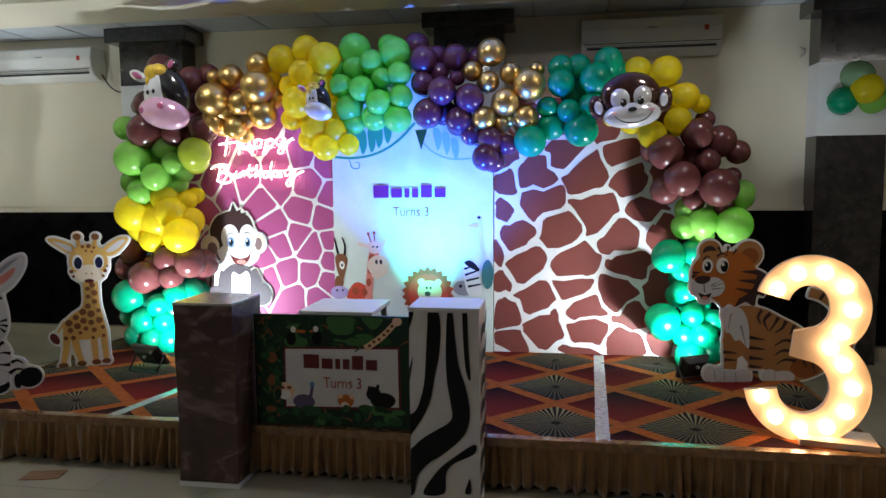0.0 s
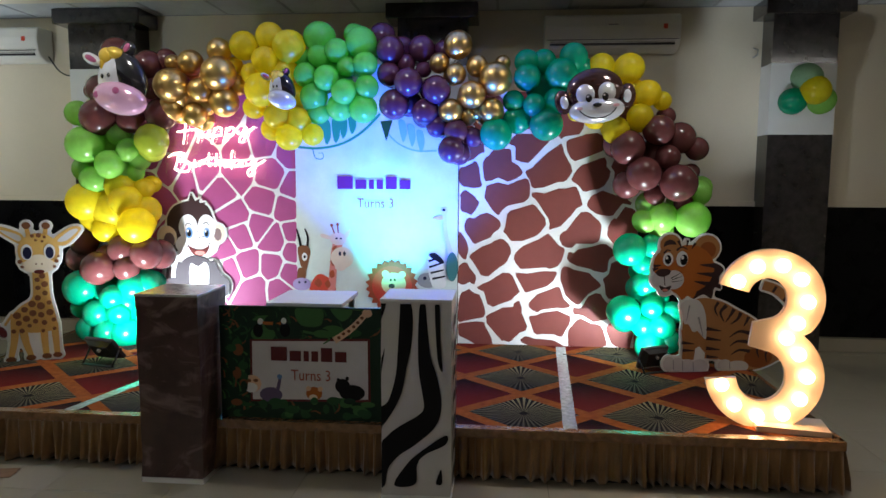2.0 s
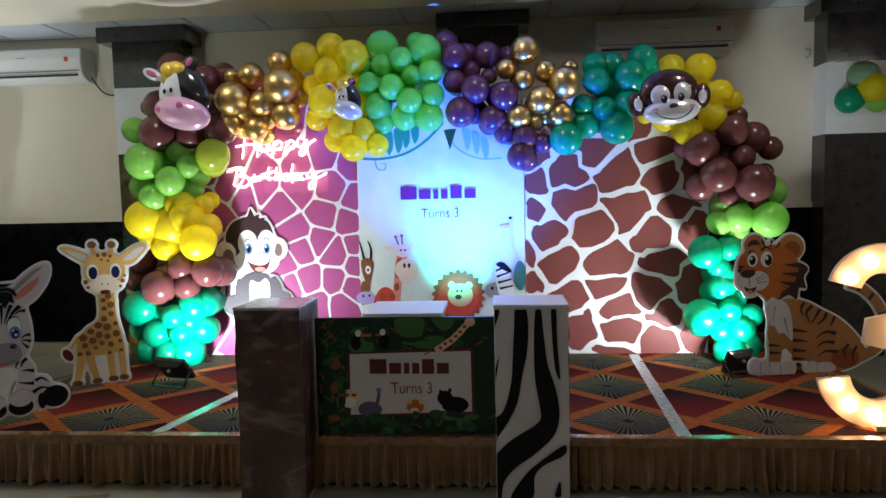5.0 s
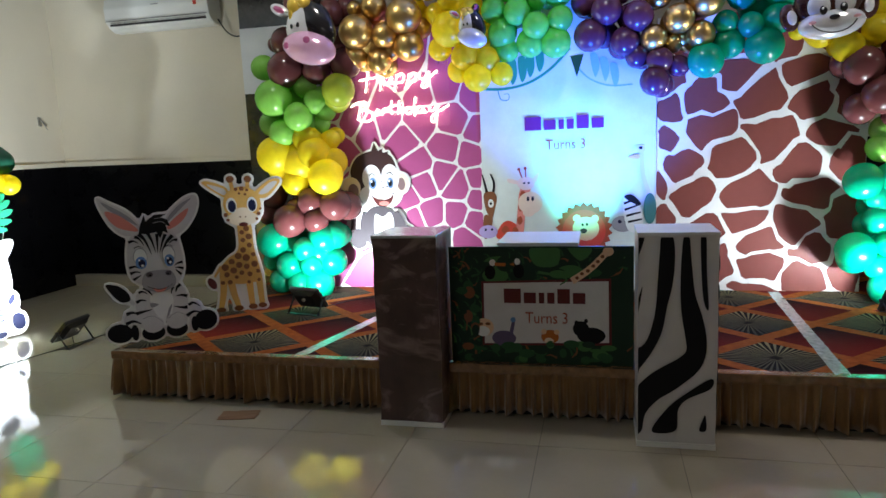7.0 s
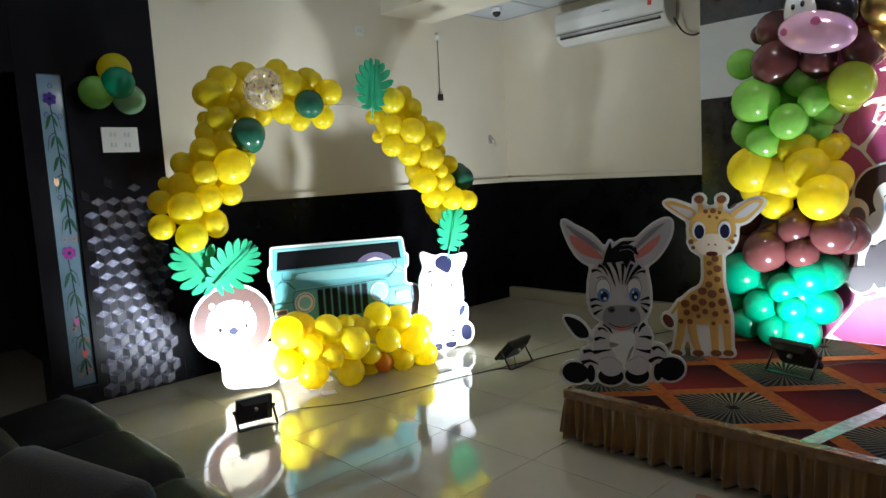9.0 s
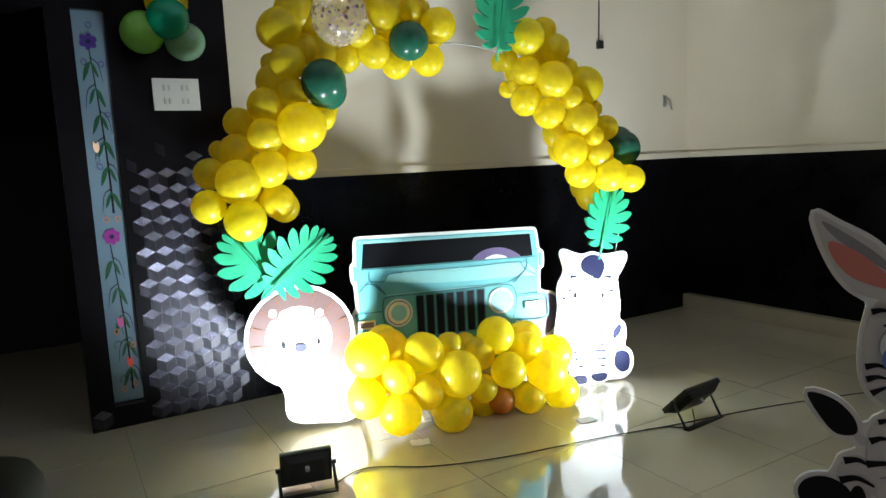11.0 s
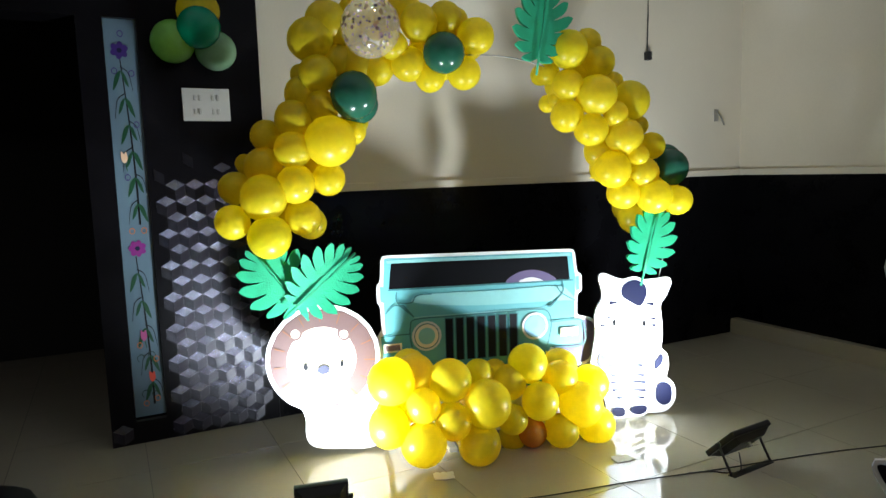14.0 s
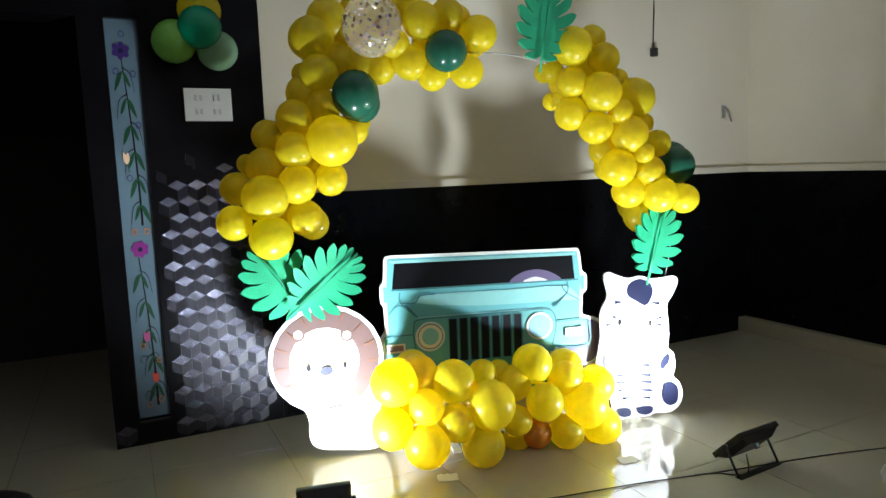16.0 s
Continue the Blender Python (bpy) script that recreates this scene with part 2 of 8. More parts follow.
def tube(bm, pts, r, sides=8, mi=0):
    """A round rod through the points."""
    pts = [Vector(p) for p in pts]
    rings = []
    for i, p in enumerate(pts):
        d = (pts[min(i + 1, len(pts) - 1)] - pts[max(i - 1, 0)]).normalized()
        q = d.to_track_quat("Z", "Y")
        rings.append([bm.verts.new(p + q @ Vector((r * math.cos(a), r * math.sin(a), 0))) for a in (2 * math.pi * k / sides for k in range(sides))])
    for a, b in zip(rings, rings[1:]):
        for k in range(sides):
            f = bm.faces.new((a[k], a[(k + 1) % sides], b[(k + 1) % sides], b[k]))
            f.smooth, f.material_index = True, mi
    for ring in (rings[0][::-1], rings[-1]):
        bm.faces.new(ring).material_index = mi
    return bm


def spline(pts, closed=False, steps=6):
    """Catmull-Rom through 2D or 3D points."""
    n, out = len(pts), []
    P = [np.array(p, float) for p in pts]
    get = (lambda i: P[i % n]) if closed else (lambda i: P[min(max(i, 0), n - 1)])
    for i in range(n if closed else n - 1):
        a, b, c, d = get(i - 1), get(i), get(i + 1), get(i + 2)
        for k in range(steps):
            t = k / steps
            out.append(0.5 * (2 * b + (c - a) * t + (2 * a - 5 * b + 4 * c - d) * t * t + (3 * b - a - 3 * c + d) * t ** 3))
    if not closed:
        out.append(P[-1])
    return out


# flat drawing: shapes are (outline, ink)
def ell(cx, cy, rx, ry, colour, rot=0.0, n=22):
    c, s = math.cos(radians(rot)), math.sin(radians(rot))
    return [(cx + rx * math.cos(a) * c - ry * math.sin(a) * s, cy + rx * math.cos(a) * s + ry * math.sin(a) * c) for a in (2 * math.pi * k / n for k in range(n))], colour


def blob(colour, *pts):
    return [tuple(p) for p in spline(pts, True, 5)], colour


def poly(colour, *pts):
    return list(pts), colour


def stroke(colour, w0, w1, *pts):
    line = spline(pts, False, 5)
    left, right = [], []
    for i, p in enumerate(line):
        d = line[min(i + 1, len(line) - 1)] - line[max(i - 1, 0)]
        d = d / (np.hypot(*d) or 1)
        w = w0 + (w1 - w0) * i / (len(line) - 1)
        left.append((p[0] - d[1] * w / 2, p[1] + d[0] * w / 2))
        right.append((p[0] + d[1] * w / 2, p[1] - d[0] * w / 2))
    return left + right[::-1], colour


def outline(shapes, margin, cell=0.012):
    """The outlines of the union of the shapes, grown by margin (marching squares on a distance grid)."""
    allp = np.array([p for s, _ in shapes for p in s])
    lo, hi = allp.min(0) - margin - 3 * cell, allp.max(0) + margin + 3 * cell
    nx, ny = (np.ceil((hi - lo) / cell)).astype(int) + 1
    gx, gy = np.meshgrid(lo[0] + cell * np.arange(nx), lo[1] + cell * np.arange(ny), indexing="ij")
    best = np.full(gx.shape, 9.0)
    for s, _ in shapes:
        p = np.array(s)
        q = np.roll(p, -1, 0)
        inside = np.zeros(gx.shape, bool)
        dist = np.full(gx.shape, 9.0)
        for (ax, ay), (bx, by) in zip(p, q):
            ex, ey = bx - ax, by - ay
            t = np.clip(((gx - ax) * ex + (gy - ay) * ey) / (ex * ex + ey * ey + 1e-12), 0, 1)
            dist = np.minimum(dist, np.hypot(gx - ax - t * ex, gy - ay - t * ey))
            cross = ((ay > gy) != (by > gy)) & (gx < ex * (gy - ay) / (ey if abs(ey) > 1e-9 else 1e-9) + ax)
            inside ^= cross
        best = np.minimum(best, np.where(inside, -dist, dist))
    v = best - margin
    nxt = {}
    pts = {}

    def cut(i0, j0, i1, j1):
        key = (min((i0, j0), (i1, j1)), max((i0, j0), (i1, j1)))
        if key not in pts:
            a, b = v[i0, j0], v[i1, j1]
            t = a / (a - b)
            pts[key] = (gx[i0, j0] + t * (gx[i1, j1] - gx[i0, j0]), gy[i0, j0] + t * (gy[i1, j1] - gy[i0, j0]))
        return key

    neg = v < 0
    busy = np.argwhere((neg[:-1, :-1].astype(int) + neg[1:, :-1] + neg[:-1, 1:] + neg[1:, 1:]) % 4 != 0)
    for i, j in busy:
        c = [(i, j), (i + 1, j), (i + 1, j + 1), (i, j + 1)]
        ins, outs = [], []
        for k in range(4):
            a, b = c[k], c[(k + 1) % 4]
            if neg[a] and not neg[b]:
                outs.append(cut(*a, *b))
            elif neg[b] and not neg[a]:
                ins.append(cut(*a, *b))
        for a, b in zip(outs, ins):
            nxt[a] = b
    loops = []
    while nxt:
        start = next(iter(nxt))
        loop, k = [], start
        while k in nxt:
            loop.append(pts[k])
            k = nxt.pop(k)
        if len(loop) > 8:
            p = np.array(loop)
            p = (np.roll(p, 1, 0) + 2 * p + np.roll(p, -1, 0)) / 4
            loops.append(p[::2])
    return loops


def signed(p):
    x, y = np.array(p).T
    return 0.5 * np.sum(x * np.roll(y, -1) - np.roll(x, -1) * y)


def slab(bm, loop, y0, y1, mi, edge=None):
    """A flat plate in the XZ plane from y0 (front) to y1."""
    if signed(loop) < 0:
        loop = loop[::-1]
    a = [bm.verts.new((x, y0, z)) for x, z in loop]
    b = [bm.verts.new((x, y1, z)) for x, z in loop]
    f = bm.faces.new(a)
    g = bm.faces.new(b[::-1])
    f.material_index = g.material_index = mi
    for k in range(len(a)):
        q = bm.faces.new((a[k], b[k], b[(k + 1) % len(a)], a[(k + 1) % len(a)]))
        q.material_index = mi if edge is None else edge


def drawing(bm, shapes, slots, front=0.0, step=0.0007):
    """Layers of print, each a hair in front of the one before."""
    for k, (loop, colour) in enumerate(shapes):
        if abs(signed(loop)) < 1e-7:
            continue
        if signed(loop) < 0:
            loop = loop[::-1]
        if colour not in slots:
            slots.append(colour)
        y = front - 0.0015 - step * k
        f = bm.faces.new([bm.verts.new((x, y, z)) for x, z in loop])
        f.material_index = slots.index(colour)
        f.normal_update()
        bmesh.ops.triangulate(bm, faces=[f])


def cutout(name, m, shapes, margin, label, category, back=(), thick=0.012, board="white", pieces=()):
    """A printed board cut out along its picture; local x runs along the board, z up, and it faces local -y."""
    bm = bmesh.new()
    slots = [board]
    for loop in outline(list(shapes) + list(back) + [shape for _, _, group in pieces for shape in group], margin):
        if signed(loop) > 0:
            slab(bm, loop, 0.0, thick, 0)
    step = min(0.0007, 0.012 / max(len(shapes), 1))
    drawing(bm, shapes, slots, 0.0, step)
    ob = finish(name, bm, [INK[s] for s in slots])
    ob.matrix_world = m
    for piece, words, group in pieces:
        bm, slots = bmesh.new(), []
        drawing(bm, group, slots, -step * len(shapes), step)
        part(piece, bm, [INK[k] for k in slots], ob, words)
    return tagged(ob, label, category)


def letters(text, size, extrude=0.0, shear=0.0, bold=0.0):
    """A mesh of built-in font letters, centred, standing in the XZ plane, facing -y."""
    cu = bpy.data.curves.new("letters", "FONT")
    cu.body, cu.size, cu.extrude, cu.shear, cu.offset = text, size, extrude, shear, bold
    cu.align_x, cu.align_y, cu.resolution_u = "CENTER", "CENTER", 3
    ob = bpy.data.objects.new("letters", cu)
    me = bpy.data.meshes.new_from_object(ob)
    bm = bmesh.new()
    bm.from_mesh(me)
    bpy.data.objects.remove(ob)
    bpy.data.curves.remove(cu)
    bpy.data.meshes.remove(me)
    bmesh.ops.transform(bm, matrix=Matrix.Rotation(radians(90), 4, "X"), verts=bm.verts)
    return bm

# ---- the hall ----
X0, X1, Y0, Y1, H = -6.7, 4.6, -4.6, 7.85, 2.95
DADO_TOP = 1.255


def structure(name, bm, material, label="", category="wall"):
    return tagged(finish(name, bm, material), label or name.replace("_", " "), category, kind="structure")


# back wall, with black laminate dado and a cream rail on top
structure("wall_back", boxes((X0 - 0.2, Y1, 0, X1 + 0.2, Y1 + 0.2, H)), CREAM, "cream painted back wall behind the stage")
structure("dado_back", boxes((X0 + 0.019, Y1 - 0.018, 0.115, X1, Y1 - 0.001, DADO_TOP)), DADO, "glossy black laminate dado along the back wall", "dado")
structure("dado_rail_back", boxes((X0 + 0.03, Y1 - 0.03, DADO_TOP, X1, Y1 - 0.001, DADO_TOP + 0.045), bevel=0.004), CREAM, "thin cream rail above the black dado", "rail")
structure("baseboard_back", boxes((X0 + 0.02, Y1 - 0.09, 0, X1, Y1 - 0.001, 0.115), bevel=0.004), TILE_FAR, "pale tile skirting along the back wall", "skirting")
# left wall: cream part, dark panelled part, opening to a room painted near-black
structure("wall_left", boxes((X0 - 0.2, 4.15, 0, X0, Y1, H)), CREAM, "cream painted side wall behind the balloon arch")
structure("dado_left", boxes((X0 + 0.001, 4.1505, 0.002, X0 + 0.018, Y1 - 0.016, DADO_TOP)), DADO, "glossy black laminate dado along the side wall", "dado")
structure("dado_rail_left", boxes((X0 + 0.001, 4.1505, DADO_TOP, X0 + 0.03, Y1 - 0.002, DADO_TOP + 0.045), bevel=0.004), CREAM, "thin cream rail above the black dado", "rail")
panelled = structure("wall_panelled", boxes((X0 - 0.2, 3.565, 0, X0 + 0.012, 4.15, H), (X0 - 0.2, 3.3, 2.14, X0 + 0.012, 3.565, H), (X0 - 0.2, 3.3, 0, X0 + 0.012, 3.565, 0.13),
                                 (X0 - 0.2, 3.3, 0.13, X0 + 0.012, 3.415, 2.14)), PANELLING, "dark wood-grain laminate wall with silver cube relief")
structure("wall_lintel", boxes((X0 - 0.2, Y0, 2.14, X0 + 0.01, 3.3, H)), PANELLING, "dark panelled wall above the opening")
structure("wall_left_far", boxes((X0 - 0.2, Y0, 0, X0, 1.1, 2.14)), PANELLING, "dark panelled wall beyond the opening")
# the lack of light in this room is put into its near-black colour
structure("wall_dark_room", boxes((X0 - 2.4, Y0, 0, X0 - 2.3, Y1, H), (X0 - 2.3, 3.6, 0, X0 - 0.2, 3.7, H), (X0 - 2.3, 0.6, 0, X0 - 0.2, 0.7, H), (X0 - 2.3, 0.7, 2.5, X0 - 0.2, 3.6, 2.6)), DARK, "room behind the opening, its shade painted near-black")
structure("wall_right", boxes((X1, Y0, 0, X1 + 0.2, Y1, H)), CREAM, "cream painted wall on the far side of the hall")
structure("wall_front", boxes((X0 - 0.2, Y0 - 0.2, 0, X1 + 0.2, Y0, H)), CREAM, "cream painted wall behind the seating")


def column(name, x0, x1, y0):
    bm = bmesh.new()
    box(bm, x0, y0, 0, x1, Y1 - 0.002, 1.86)
    box(bm, x0 - 0.003, y0 - 0.003, 1.86, x1 + 0.003, Y1 - 0.002, 2.44, mi=1)
    box(bm, x0, y0, 2.44, x1, Y1 - 0.002, 2.82)
    box(bm, x0 - 0.09, y0 - 0.09, 2.82, x1 + 0.09, Y1 - 0.002, H - 0.002, bevel=0.01)
    structure(name, bm, [GRANITE, WHITE], "dark granite clad column with a white painted band", "column")


column("column_1", -4.42, -3.8, 7.6)
column("column_2", -1.45, -0.85, 7.6)
column("column_3", 1.65, 2.165, 7.62)


# suspended ceiling: lay-in tiles in a grid, all one mesh
def ceiling():
    bm = bmesh.new()
    box(bm, X0 - 0.2, Y0 - 0.2, H + 0.03, X1 + 0.2, Y1 + 0.2, H + 0.12, mi=1)
    s = 0.61
    nx, ny = int((X1 - X0) / s) + 1, int((Y1 - Y0) / s) + 1
    for i in range(nx):
        for j in range(ny):
            x, y = X0 + i * s, Y1 - (j + 1) * s
            box(bm, x + 0.012, max(y + 0.012, Y0), H + 0.004, min(x + s - 0.012, X1), y + s - 0.012, H + 0.028)
    for i in range(nx + 1):
        box(bm, X0 + i * s - 0.012, Y0, H, X0 + i * s + 0.012, Y1, H + 0.03, mi=1)
    for j in range(ny + 1):
        box(bm, X0, Y1 - j * s - 0.012, H - 0.001, X1, Y1 - j * s + 0.012, H + 0.029, mi=1)
    structure("ceiling", bm, [CEIL, CEIL_GRID], "grey suspended ceiling of square lay-in tiles", "ceiling")


ceiling()
structure("ceiling_beam", boxes((X0, 6.2, 2.82, X1, 6.85, H - 0.002)), CREAM, "shallow cream ceiling beam across the hall", "beam")
floor = structure("floor", boxes((X0 - 2.4, Y0 - 0.2, -0.12, X1 + 0.2, Y1 + 0.2, -0.004)), GROUT, "beige glossy vitrified tile floor", "floor")

# ---- stage ----
PX0, PX1, PY0, PY1, PZ = -3.9, 1.065, 4.97, 7.35, 0.262


def carpet_material():
    m = bpy.data.materials.new("diamond_carpet")
    m.use_nodes = True
    nt = m.node_tree
    b = nt.nodes["Principled BSDF"]
    b.inputs["Roughness"].default_value = 0.95
    b.inputs["Specular IOR Level"].default_value = 0.1

    def math_node(op, a, c=None, d=None):
        n = nt.nodes.new("ShaderNodeMath")
        n.operation = op
        for k, v in enumerate((a, c, d)):
            if v is None:
                continue
            if isinstance(v, (int, float)):
                n.inputs[k].default_value = v
            else:
                nt.links.new(v, n.inputs[k])
        return n.outputs[0]

    def mix(f, a, c):
        n = nt.nodes.new("ShaderNodeMix")
        n.data_type = "RGBA"
        nt.links.new(f, n.inputs[0])
        for v, s in ((a, n.inputs[6]), (c, n.inputs[7])):
            if isinstance(v, tuple):
                s.default_value = (*v, 1)
            else:
                nt.links.new(v, s)
        return n.outputs[2]

    tc = nt.nodes.new("ShaderNodeTexCoord")
    sx = nt.nodes.new("ShaderNodeSeparateXYZ")
    nt.links.new(tc.outputs["Object"], sx.inputs[0])
    px = math_node("DIVIDE", math_node("ADD", sx.outputs[0], 0.41), 0.69)
    py = math_node("DIVIDE", math_node("ADD", sx.outputs[1], -5.2), 0.63)
    u, v = math_node("ADD", px, py), math_node("SUBTRACT", px, py)
    ru, rv = math_node("ROUND", u), math_node("ROUND", v)
    fu, fv = math_node("SUBTRACT", u, ru), math_node("SUBTRACT", v, rv)
    edge = math_node("MAXIMUM", math_node("ABSOLUTE", fu), math_node("ABSOLUTE", fv))
    band = math_node("GREATER_THAN", edge, 0.42)
    odd = math_node("GREATER_THAN", math_node("PINGPONG", math_node("ADD", ru, rv), 1.0), 0.5)
    lx, ly = math_node("ADD", fu, fv), math_node("SUBTRACT", fu, fv)
    ang = math_node("ARCTAN2", math_node("MULTIPLY", lx, 1.0), ly)
    rays = math_node("GREATER_THAN", math_node("SINE", math_node("MULTIPLY", ang, 44.0)), 0.2)
    core = math_node("GREATER_THAN", math_node("ADD", math_node("ABSOLUTE", lx), math_node("ABSOLUTE", ly)), 0.1)
    lines = math_node("MULTIPLY", rays, core)
    glowing = math_node("MULTIPLY_ADD", ly, 0.7, 0.45)
    thread = mix(glowing, (0.05, 0.047, 0.04), (0.25, 0.215, 0.115))
    fan = mix(lines, (0.009, 0.007, 0.007), thread)
    n = nt.nodes.new("ShaderNodeTexNoise")
    n.inputs["Scale"].default_value = 3.5
    nt.links.new(tc.outputs["Object"], n.inputs["Vector"])
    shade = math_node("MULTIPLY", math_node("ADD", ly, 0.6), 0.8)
    red = mix(shade, (0.15, 0.012, 0.01), (0.012, 0.003, 0.005))
    inside = mix(odd, fan, red)
    streak = nt.nodes.new("ShaderNodeTexNoise")
    streak.inputs["Scale"].default_value = 26
    nt.links.new(tc.outputs["Object"], streak.inputs["Vector"])
    orange = mix(streak.outputs["Fac"], (0.17, 0.03, 0.008), (0.4, 0.125, 0.025))
    col = mix(band, inside, orange)
    nt.links.new(col, b.inputs["Base Color"])
    g = nt.nodes.new("ShaderNodeTexNoise")
    g.inputs["Scale"].default_value = 260
    nt.links.new(tc.outputs["Object"], g.inputs["Vector"])
    bp = nt.nodes.new("ShaderNodeBump")
    bp.inputs["Strength"].default_value, bp.inputs["Distance"].default_value = 0.5, 0.004
    nt.links.new(g.outputs["Fac"], bp.inputs["Height"])
    nt.links.new(bp.outputs[0], b.inputs["Normal"])
    return m


CARPET = carpet_material()


def skirt_strip(bm, a, b, normal, top, foot, seed):
    """A gathered cloth skirt from a to b, hung from top to foot."""
    rnd = random.Random(seed)
    a, b = Vector(a), Vector(b)
    length = (b - a).length
    n = int(length / 0.0045)
    phase, freq, amp = 0.0, 0.0, 0.0
    cols = []
    swell = 0.0
    for i in range(n + 1):
        s = i / n
        freq = 105 + 95 * noise.noise(Vector((s * length * 3.0, seed, 0)))
        phase += freq * length / n
        amp = 0.023 + 0.017 * noise.noise(Vector((s * length * 6.0, seed + 4, 0)))
        drop = foot + 0.02 * noise.noise(Vector((s * length * 9.0, seed + 9, 2)))
        swell = 0.012 * noise.noise(Vector((s * length * 2.0, seed + 2, 5)))
        col = []
        for k in range(7):
            h = k / 6
            off = (math.sin(phase + 0.5 * math.sin(h * 3 + s * 40)) + 0.55 * math.sin(phase * 0.37 + 1.3 + 0.8 * h) + 0.3 * math.sin(phase * 2.3)) * amp * 0.8 * (0.25 + 1.15 * h) + (0.014 + swell) * h
            p = a.lerp(b, s) + Vector(normal) * (0.012 + off)
            col.append(bm.verts.new((p.x, p.y, top + (drop - top) * h)))
        cols.append(col)
    for c, d in zip(cols, cols[1:]):
        for k in range(6):
            f = bm.faces.new((c[k], c[k + 1], d[k + 1], d[k]))
            f.smooth = True


def stage():
    t = thing("stage", pose(0, 0, 0), "low carpeted stage platform with a gathered gold-brown satin skirt", "stage")
    part("platform", boxes((PX0 + 0.02, PY0 + 0.02, 0, PX1 - 0.02, PY1, PZ - 0.012)), DARK, t)
    part("carpet", boxes((PX0, PY0, PZ - 0.012, PX1, PY1, PZ)), CARPET, t, "red and black diamond patterned carpet with orange bands")
    for nm, a, b, nrm, sd in (("front", (PX0 - 0.01, PY0, 0), (PX1 + 0.01, PY0, 0), (0, -1, 0), 3), ("left", (PX0, PY1, 0), (PX0, PY0 - 0.01, 0), (-1, 0, 0), 11), ("right", (PX1, PY0 - 0.01, 0), (PX1, PY1, 0), (1, 0, 0), 17)):
        bm = bmesh.new()
        skirt_strip(bm, a, b, nrm, PZ - 0.025, 0.022, sd)
        ob = part("skirt", bm, FABRIC, t, "gathered gold-brown satin skirt")
        so = ob.modifiers.new("thick", "SOLIDIFY")
        so.thickness = 0.002
    # taped hem along the stage edge
    bm = bmesh.new()
    for x0, y0, x1, y1 in ((PX0 - 0.02, PY0 - 0.022, PX1 + 0.02, PY0), (PX0 - 0.022, PY0, PX0, PY1), (PX1, PY0, PX1 + 0.022, PY1)):
        n = 150
        for i in range(n):
            s0, s1 = i / n, (i + 1) / n
            w0, w1 = (0.008 * noise.noise(Vector((f * 90, x0, 1))) + 0.006 * noise.noise(Vector((f * 31, x0, 4))) for f in (s0, s1))
            if x1 - x0 > 0.1:
                q = ((x0 + (x1 - x0) * s0, y0 + w0), (x0 + (x1 - x0) * s1, y0 + w1), (x0 + (x1 - x0) * s1, y1 + 0.03 + w1), (x0 + (x1 - x0) * s0, y1 + 0.03 + w0))
            else:
                q = ((x0, y0 + (y1 - y0) * s0), (x1, y0 + (y1 - y0) * s0), (x1, y0 + (y1 - y0) * s1), (x0, y0 + (y1 - y0) * s1))
            lo = [bm.verts.new((x, y, PZ - 0.04 + 0.4 * w0)) for x, y in q]
            hi = [bm.verts.new((x, y, PZ + 0.003)) for x, y in q]
            for k in range(4):
                bm.faces.new((lo[k], lo[(k + 1) % 4], hi[(k + 1) % 4], hi[k]))
            bm.faces.new(hi)
    bmesh.ops.remove_doubles(bm, verts=bm.verts, dist=0.0005)
    part("hem", bm, TAPE_BROWN, t, "crumpled clear tape over the skirt hem")
    # seams of clear tape on the carpet
    for (ax, ay), (bx, by) in (((-2.79, 4.99), (-2.42, 6.6)), ((-0.19, 4.98), (-0.1, 6.62))):
        bm = bmesh.new()
        n, w = 40, 0.034
        prev = None
        for i in range(n + 1):
            s = i / n
            x, y = ax + (bx - ax) * s, ay + (by - ay) * s
            row = [bm.verts.new((x + w * k + 0.003 * noise.noise(Vector((x * 20, y * 20, k))), y, PZ + 0.003 + 0.0025 * noise.noise(Vector((x * 40 + 7 * k, y * 40, 3))))) for k in (-1, -0.33, 0.33, 1)]
            if prev:
                for k in range(3):
                    bm.faces.new((prev[k], prev[k + 1], row[k + 1], row[k]))
            prev = row
        part("tape_strip", bm, TAPE, t, "strip of wrinkled clear tape on the carpet seam")


stage()


# backdrop panels
def clip(cell, a, b, c):
    """Keeps the part of a convex polygon where a*x + b*y <= c."""
    out = []
    for i, p in enumerate(cell):
        q = cell[(i + 1) % len(cell)]
        dp, dq = a * p[0] + b * p[1] - c, a * q[0] + b * q[1] - c
        if dp <= 0:
            out.append(p)
        if dp * dq < 0:
            t = dp / (dp - dq)
            out.append((p[0] + t * (q[0] - p[0]), p[1] + t * (q[1] - p[1])))
    return out


